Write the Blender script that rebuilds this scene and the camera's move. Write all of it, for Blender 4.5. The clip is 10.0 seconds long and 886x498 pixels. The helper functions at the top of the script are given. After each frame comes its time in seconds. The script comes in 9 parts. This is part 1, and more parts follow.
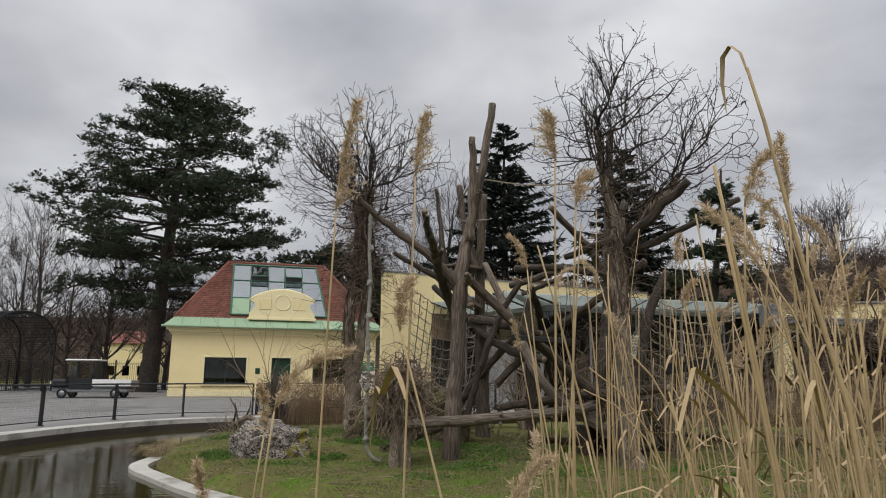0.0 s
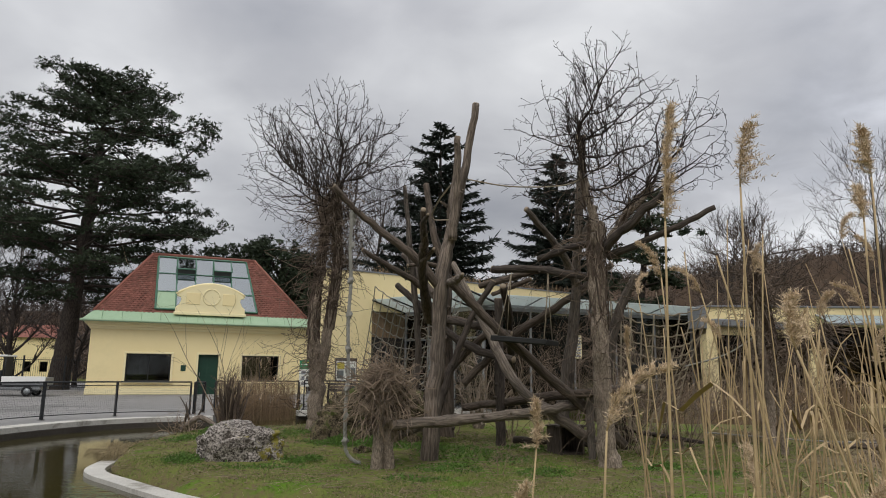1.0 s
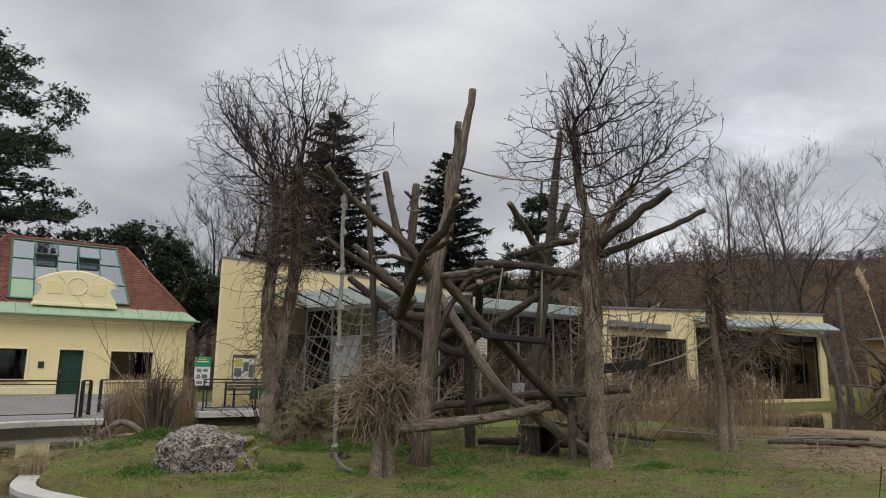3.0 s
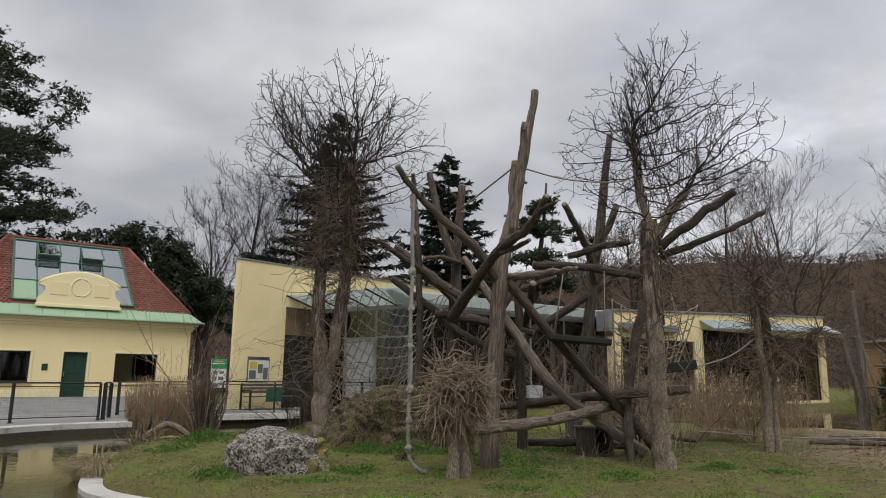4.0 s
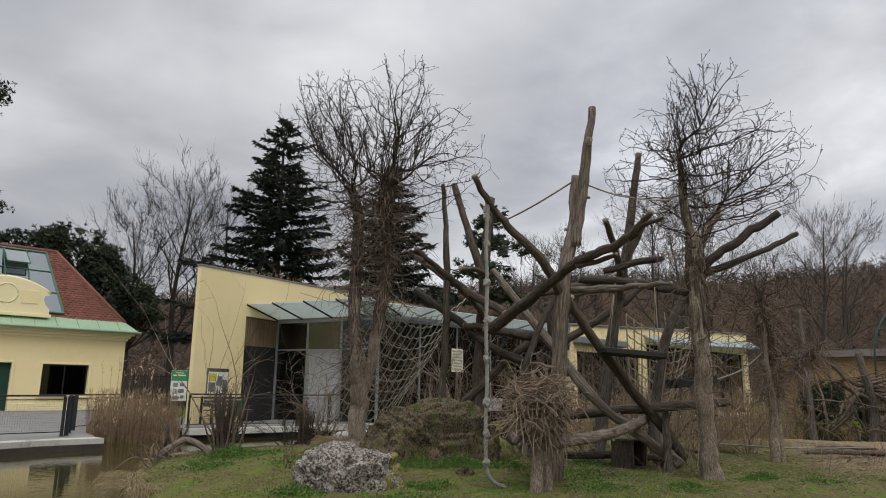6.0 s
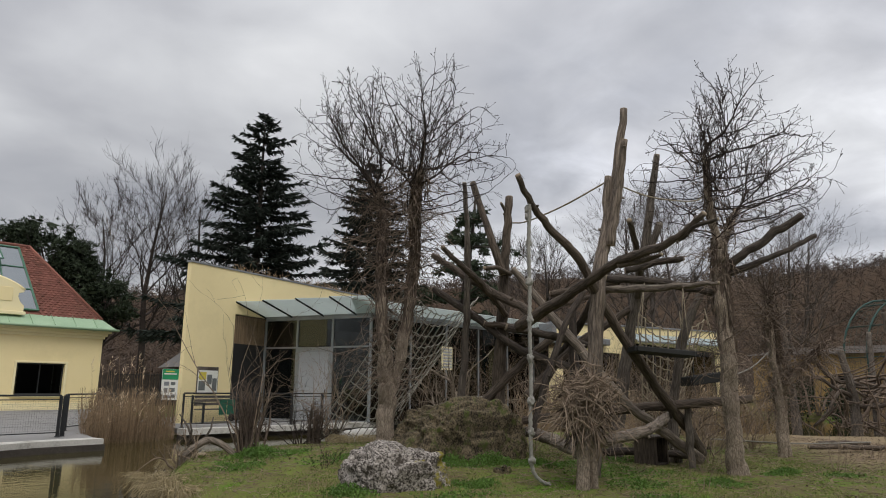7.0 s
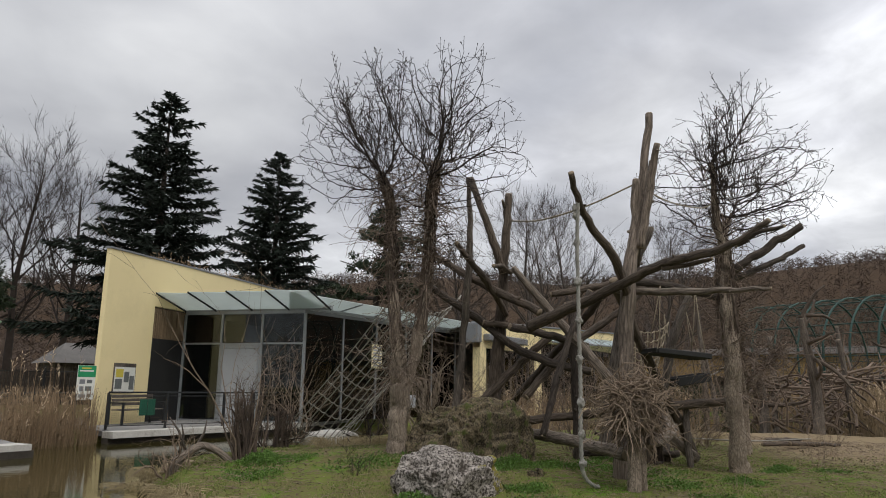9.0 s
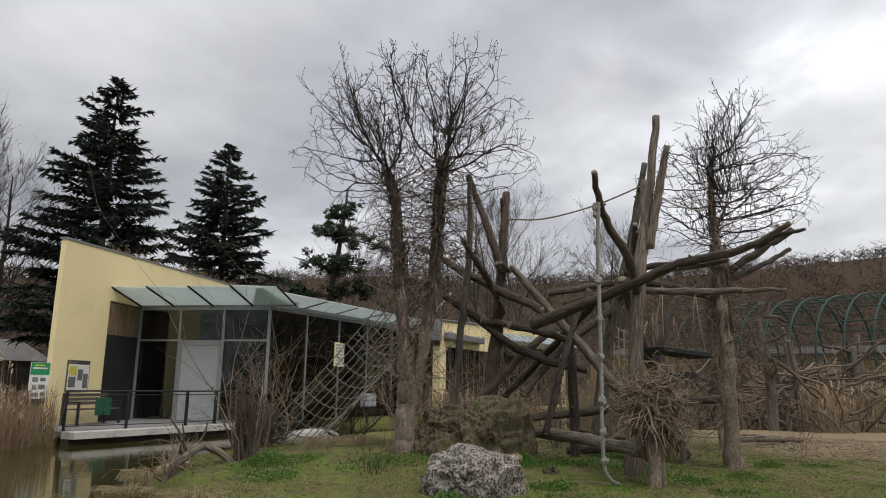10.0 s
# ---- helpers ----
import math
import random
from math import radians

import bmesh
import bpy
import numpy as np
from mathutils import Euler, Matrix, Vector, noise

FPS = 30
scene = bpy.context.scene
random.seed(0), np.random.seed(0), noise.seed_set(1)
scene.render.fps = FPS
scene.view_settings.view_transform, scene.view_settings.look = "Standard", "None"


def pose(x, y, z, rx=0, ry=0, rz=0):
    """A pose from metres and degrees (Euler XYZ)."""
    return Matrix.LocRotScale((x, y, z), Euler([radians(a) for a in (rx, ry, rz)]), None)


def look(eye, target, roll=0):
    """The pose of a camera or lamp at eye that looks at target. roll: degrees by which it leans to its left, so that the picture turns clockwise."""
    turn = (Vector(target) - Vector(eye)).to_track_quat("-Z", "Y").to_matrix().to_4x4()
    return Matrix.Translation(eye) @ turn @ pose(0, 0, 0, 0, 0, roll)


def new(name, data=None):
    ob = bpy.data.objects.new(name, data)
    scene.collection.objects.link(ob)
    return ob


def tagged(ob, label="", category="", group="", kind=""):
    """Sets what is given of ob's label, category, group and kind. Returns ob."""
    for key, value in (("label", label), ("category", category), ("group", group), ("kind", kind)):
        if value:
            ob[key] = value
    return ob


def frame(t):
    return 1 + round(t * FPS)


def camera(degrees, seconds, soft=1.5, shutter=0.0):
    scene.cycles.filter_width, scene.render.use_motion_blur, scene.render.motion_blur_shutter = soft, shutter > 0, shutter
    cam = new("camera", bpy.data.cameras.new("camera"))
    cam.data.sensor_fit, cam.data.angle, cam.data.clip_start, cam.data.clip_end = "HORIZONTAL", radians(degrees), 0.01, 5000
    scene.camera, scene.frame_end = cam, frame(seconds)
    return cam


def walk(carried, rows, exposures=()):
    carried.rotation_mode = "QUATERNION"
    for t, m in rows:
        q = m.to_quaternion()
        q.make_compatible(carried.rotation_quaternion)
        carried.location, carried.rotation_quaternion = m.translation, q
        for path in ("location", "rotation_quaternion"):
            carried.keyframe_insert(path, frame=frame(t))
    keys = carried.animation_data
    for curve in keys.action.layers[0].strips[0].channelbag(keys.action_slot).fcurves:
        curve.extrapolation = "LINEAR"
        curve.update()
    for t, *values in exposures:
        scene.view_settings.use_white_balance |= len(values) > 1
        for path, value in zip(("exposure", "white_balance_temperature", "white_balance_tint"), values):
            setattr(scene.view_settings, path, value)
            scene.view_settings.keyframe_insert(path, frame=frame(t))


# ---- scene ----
cam = camera(65.3, 10.0, soft=1.0)
METRES, EYE, TILT, LEAN, TURN = 11.0, 1.23, 10.5, -0.4, 0.0
ROWS = [
    (0.0, 0.0, 0.0, 0.0, 0.0, 0.0, -0.0),
    (0.5, -0.0431, -0.002, 0.0038, -2.53, -0.04, -0.53),
    (1.0, -0.0864, 0.0128, 0.0016, -6.7, -0.14, -1.45),
    (1.5, -0.129, 0.0321, 0.0003, -10.05, -0.13, -2.09),
    (2.0, -0.165, 0.0576, -0.0042, -13.91, -0.03, -2.82),
    (3.5, -0.3007, 0.1268, -0.0198, -19.17, 0.34, -3.81),
    (4.0, -0.3498, 0.143, -0.024, -19.68, 0.5, -3.87),
    (4.5, -0.3953, 0.1537, -0.025, -21.08, 0.71, -4.08),
    (5.0, -0.4399, 0.1784, -0.0294, -23.81, 1.71, -4.62),
    (6.5, -0.5728, 0.2538, -0.0462, -28.47, 2.07, -5.34),
    (7.0, -0.614, 0.2769, -0.049, -30.3, 2.21, -5.53),
    (7.5, -0.652, 0.3113, -0.0534, -33.01, 2.33, -6.02),
    (8.0, -0.6912, 0.3449, -0.061, -34.56, 2.5, -6.16),
    (8.5, -0.7248, 0.3796, -0.0694, -37.6, 2.85, -6.76),
    (9.0, -0.7591, 0.4255, -0.0735, -40.69, 3.19, -7.25),
    (9.5, -0.7957, 0.4594, -0.0799, -43.08, 3.5, -7.56),
    (10.0, -0.8254, 0.5038, -0.0897, -46.11, 3.81, -7.99),
]
walk(cam, [(t, pose(0, 0, EYE, TILT, LEAN, TURN) @ pose(METRES * x, METRES * y, METRES * z, 90 + pitch, roll, yaw)) for t, x, y, z, yaw, pitch, roll in ROWS])

# ---- light: an overcast sky and a soft sun lamp added behind the view ----
SUN_ELEV, SUN_AZ = 52.0, 195.0      # degrees above the horizon; clockwise from +y
world = bpy.data.worlds.new("sky")
scene.world = world
world.use_nodes = True


def node(tree, kind, **values):
    n = tree.nodes.new(kind)
    for key, value in values.items():
        if key in n.inputs:
            n.inputs[key].default_value = value
    return n


def build_sky():
    nt = world.node_tree
    nt.nodes.clear()
    L = nt.links.new
    out = nt.nodes.new("ShaderNodeOutputWorld")
    back = node(nt, "ShaderNodeBackground", Strength=1.0)
    sky = nt.nodes.new("ShaderNodeTexSky")
    sky.sky_type, sky.sun_disc = "NISHITA", False
    sky.sun_elevation, sky.sun_rotation = radians(SUN_ELEV), radians(SUN_AZ)
    coord = nt.nodes.new("ShaderNodeTexCoord")
    split = nt.nodes.new("ShaderNodeSeparateXYZ")
    L(coord.outputs["Generated"], split.inputs[0])

    def math_node(op, a, b):
        m = nt.nodes.new("ShaderNodeMath")
        m.operation = op
        for k, value in enumerate((a, b)):
            if isinstance(value, (int, float)):
                m.inputs[k].default_value = value
            else:
                L(value, m.inputs[k])
        return m.outputs[0]
    up = math_node("MAXIMUM", split.outputs["Z"], 0.0)
    den = math_node("ADD", up, 0.22)
    flat = nt.nodes.new("ShaderNodeCombineXYZ")
    L(math_node("DIVIDE", split.outputs["X"], den), flat.inputs[0])
    L(math_node("DIVIDE", split.outputs["Y"], den), flat.inputs[1])
    big = node(nt, "ShaderNodeTexNoise", Scale=1.15, Detail=5.0, Roughness=0.42, Distortion=0.25)
    fine = node(nt, "ShaderNodeTexNoise", Scale=3.1, Detail=6.0, Roughness=0.48, Distortion=0.3)
    shift = nt.nodes.new("ShaderNodeMapping")
    shift.inputs["Location"].default_value = (3.7, 1.9, 0.0)
    L(flat.outputs[0], shift.inputs[0])
    L(shift.outputs[0], big.inputs["Vector"])
    L(shift.outputs[0], fine.inputs["Vector"])
    mixed = math_node("ADD", math_node("MULTIPLY", big.outputs["Fac"], 0.76), math_node("MULTIPLY", fine.outputs["Fac"], 0.24))
    ramp = nt.nodes.new("ShaderNodeValToRGB")
    L(mixed, ramp.inputs[0])
    el = ramp.color_ramp.elements
    el[0].position, el[0].color = 0.36, (0.352, 0.362, 0.395, 1)
    el[1].position, el[1].color = 0.66, (0.770, 0.776, 0.790, 1)
    for pos, col in ((0.46, (0.462, 0.468, 0.495, 1)), (0.55, (0.592, 0.60, 0.622, 1))):
        e = el.new(pos)
        e.color = col
    # the cloud cover is brighter towards the zenith than near the horizon
    grow = math_node("ADD", 0.93, math_node("MULTIPLY", math_node("POWER", up, 2.0), 1.45))
    bright = nt.nodes.new("ShaderNodeVectorMath")
    bright.operation = "SCALE"
    L(ramp.outputs[0], bright.inputs[0])
    L(grow, bright.inputs["Scale"])
    # the cover is thinner, and so brighter, where the veiled afternoon light comes through
    rift = node(nt, "ShaderNodeTexNoise", Scale=4.2, Detail=5.0, Roughness=0.55, Distortion=0.4)
    L(flat.outputs[0], rift.inputs["Vector"])
    ragged = math_node("ADD", 0.25, math_node("MULTIPLY", math_node("POWER", rift.outputs["Fac"], 2.0), 3.0))
    for toward, tight, amount in (((0.80, 0.52, 0.30), 9.0, 0.26), ((0.66, 0.68, 0.33), 220.0, 0.42), ((0.91, 0.38, 0.22), 90.0, 0.28), ((0.88, 0.22, 0.42), 140.0, 0.42), ((0.30, 0.87, 0.38), 40.0, -0.13), ((0.53, 0.82, 0.22), 120.0, 0.22)):
        thin = nt.nodes.new("ShaderNodeVectorMath")
        thin.operation = "DOT_PRODUCT"
        thin.inputs[1].default_value = Vector(toward).normalized()
        L(coord.outputs["Generated"], thin.inputs[0])
        glow = math_node("MULTIPLY", math_node("POWER", math_node("MAXIMUM", thin.outputs["Value"], 0.0), tight), amount)
        grow = math_node("ADD", grow, math_node("MULTIPLY", glow, ragged))
    L(grow, bright.inputs["Scale"])
    dim = nt.nodes.new("ShaderNodeVectorMath")
    dim.operation = "SCALE"
    dim.inputs["Scale"].default_value = 0.08
    L(sky.outputs[0], dim.inputs[0])
    mix = nt.nodes.new("ShaderNodeMix")
    mix.data_type = "RGBA"
    mix.inputs["Factor"].default_value = 0.93
    L(dim.outputs[0], mix.inputs["A"])
    L(bright.outputs[0], mix.inputs["B"])
    L(mix.outputs["Result"], back.inputs["Color"])
    L(back.outputs[0], out.inputs[0])


build_sky()
# broad lamp added from behind the view to brighten the walls facing it
sun = new("sun", bpy.data.lights.new("sun", "SUN"))
sun.data.energy, sun.data.angle, sun.data.color = 1.5, radians(35), (1.0, 0.965, 0.91)
sun.matrix_world = look((0, 0, 30), (-30 * math.cos(radians(SUN_ELEV)) * math.sin(radians(SUN_AZ)), -30 * math.cos(radians(SUN_ELEV)) * math.cos(radians(SUN_AZ)), 30 - 30 * math.sin(radians(SUN_ELEV))))

# ---- materials ----


def material(name, a, b, scale=4.0, rough=0.85, bump=0.3, fine=30.0, metal=0.0, stretch=(1, 1, 1), c=None, island=0.0, spec=0.35, blotch=0.5, crisp=0.16, crack=0.0):
    """Two colours mixed by broad stains and fine grain, with a third in patches, and relief from the grain."""
    m = bpy.data.materials.new(name)
    m.use_nodes = True
    nt = m.node_tree
    L = nt.links.new
    bsdf = nt.nodes["Principled BSDF"]
    coord = nt.nodes.new("ShaderNodeTexCoord")
    mp = nt.nodes.new("ShaderNodeMapping")
    mp.inputs["Scale"].default_value = stretch
    if crack:
        # wood: the pattern follows each stem along its length
        m["along"] = True
        lengthwise = nt.nodes.new("ShaderNodeAttribute")
        lengthwise.attribute_name = "grain"
        L(lengthwise.outputs["Vector"], mp.inputs[0])
    else:
        L(coord.outputs["Object"], mp.inputs[0])
    broad = node(nt, "ShaderNodeTexNoise", Scale=scale, Detail=5.0, Roughness=0.6)
    grain = node(nt, "ShaderNodeTexNoise", Scale=fine, Detail=6.0, Roughness=0.65)
    L(mp.outputs[0], broad.inputs["Vector"])
    L(mp.outputs[0], grain.inputs["Vector"])
    add = nt.nodes.new("ShaderNodeMath")
    add.operation = "MULTIPLY_ADD"
    L(broad.outputs["Fac"], add.inputs[0])
    add.inputs[1].default_value = blotch
    half = nt.nodes.new("ShaderNodeMath")
    half.operation = "MULTIPLY"
    half.inputs[1].default_value = 1.0 - blotch
    L(grain.outputs["Fac"], half.inputs[0])
    L(half.outputs[0], add.inputs[2])
    level = node(nt, "ShaderNodeMapRange")
    level.inputs["From Min"].default_value, level.inputs["From Max"].default_value = 0.5 - crisp, 0.5 + crisp
    L(add.outputs[0], level.inputs[0])
    mix = nt.nodes.new("ShaderNodeMix")
    mix.data_type = "RGBA"
    mix.inputs["A"].default_value, mix.inputs["B"].default_value = (*a, 1), (*b, 1)
    L(level.outputs[0], mix.inputs["Factor"])
    colour = mix.outputs["Result"]
    if c:
        patch = node(nt, "ShaderNodeTexNoise", Scale=scale * 0.6, Detail=7.0, Roughness=0.7)
        pm = nt.nodes.new("ShaderNodeMapping")
        pm.inputs["Location"].default_value = (7.3, 2.1, 4.4)
        L(mp.outputs[0], pm.inputs[0])
        L(pm.outputs[0], patch.inputs["Vector"])
        cut = node(nt, "ShaderNodeMapRange")
        cut.inputs["From Min"].default_value, cut.inputs["From Max"].default_value = 0.53, 0.64
        L(patch.outputs["Fac"], cut.inputs[0])
        mix2 = nt.nodes.new("ShaderNodeMix")
        mix2.data_type = "RGBA"
        L(cut.outputs[0], mix2.inputs["Factor"])
        L(colour, mix2.inputs["A"])
        mix2.inputs["B"].default_value = (*c, 1)
        colour = mix2.outputs["Result"]
    relief = add.outputs[0]
    if crack:
        warp = nt.nodes.new("ShaderNodeVectorMath")
        warp.operation = "MULTIPLY_ADD"
        L(grain.outputs["Color"], warp.inputs[0])
        warp.inputs[1].default_value = (0.03, 0.03, 0.03)
        L(mp.outputs[0], warp.inputs[2])
        split = node(nt, "ShaderNodeTexVoronoi", Scale=crack)
        split.feature = "DISTANCE_TO_EDGE"
        L(warp.outputs[0], split.inputs["Vector"])
        gap = node(nt, "ShaderNodeMapRange")
        gap.inputs["From Min"].default_value, gap.inputs["From Max"].default_value = 0.0, 0.16
        gap.inputs["To Min"].default_value = 0.5
        L(split.outputs["Distance"], gap.inputs[0])
        dark = nt.nodes.new("ShaderNodeVectorMath")
        dark.operation = "SCALE"
        L(colour, dark.inputs[0])
        L(gap.outputs[0], dark.inputs["Scale"])
        colour = dark.outputs[0]
        both = nt.nodes.new("ShaderNodeMath")
        both.operation = "MULTIPLY"
        L(relief, both.inputs[0])
        L(gap.outputs[0], both.inputs[1])
        relief = both.outputs[0]
    if island:
        geo = nt.nodes.new("ShaderNodeNewGeometry")
        rng = node(nt, "ShaderNodeMapRange")
        rng.inputs["To Min"].default_value, rng.inputs["To Max"].default_value = 1 - island, 1 + island
        L(geo.outputs["Random Per Island"], rng.inputs[0])
        hsv = nt.nodes.new("ShaderNodeHueSaturation")
        L(rng.outputs[0], hsv.inputs["Value"])
        L(colour, hsv.inputs["Color"])
        colour = hsv.outputs[0]
    L(colour, bsdf.inputs["Base Color"])
    bsdf.inputs["Roughness"].default_value = rough
    bsdf.inputs["Metallic"].default_value = metal
    bsdf.inputs["Specular IOR Level"].default_value = spec
    if bump:
        bp = node(nt, "ShaderNodeBump", Strength=bump, Distance=0.02)
        L(relief, bp.inputs["Height"])
        L(bp.outputs[0], bsdf.inputs["Normal"])
    return m


def clear_glass(name, tint, alpha_mix, rough=0.02):
    """Window glass seen from outside: part clear, part mirror of the sky."""
    m = bpy.data.materials.new(name)
    m.use_nodes = True
    nt = m.node_tree
    nt.nodes.clear()
    out = nt.nodes.new("ShaderNodeOutputMaterial")
    clear = node(nt, "ShaderNodeBsdfTransparent", Color=(*tint, 1))
    gloss = node(nt, "ShaderNodeBsdfGlossy", Color=(0.9, 0.95, 0.95, 1), Roughness=rough)
    fres = node(nt, "ShaderNodeFresnel", IOR=1.5)
    boost = nt.nodes.new("ShaderNodeMath")
    boost.operation = "ADD"
    boost.use_clamp = True
    boost.inputs[1].default_value = alpha_mix
    mix = nt.nodes.new("ShaderNodeMixShader")
    nt.links.new(fres.outputs[0], boost.inputs[0])
    nt.links.new(boost.outputs[0], mix.inputs[0])
    nt.links.new(clear.outputs[0], mix.inputs[1])
    nt.links.new(gloss.outputs[0], mix.inputs[2])
    nt.links.new(mix.outputs[0], out.inputs[0])
    return m


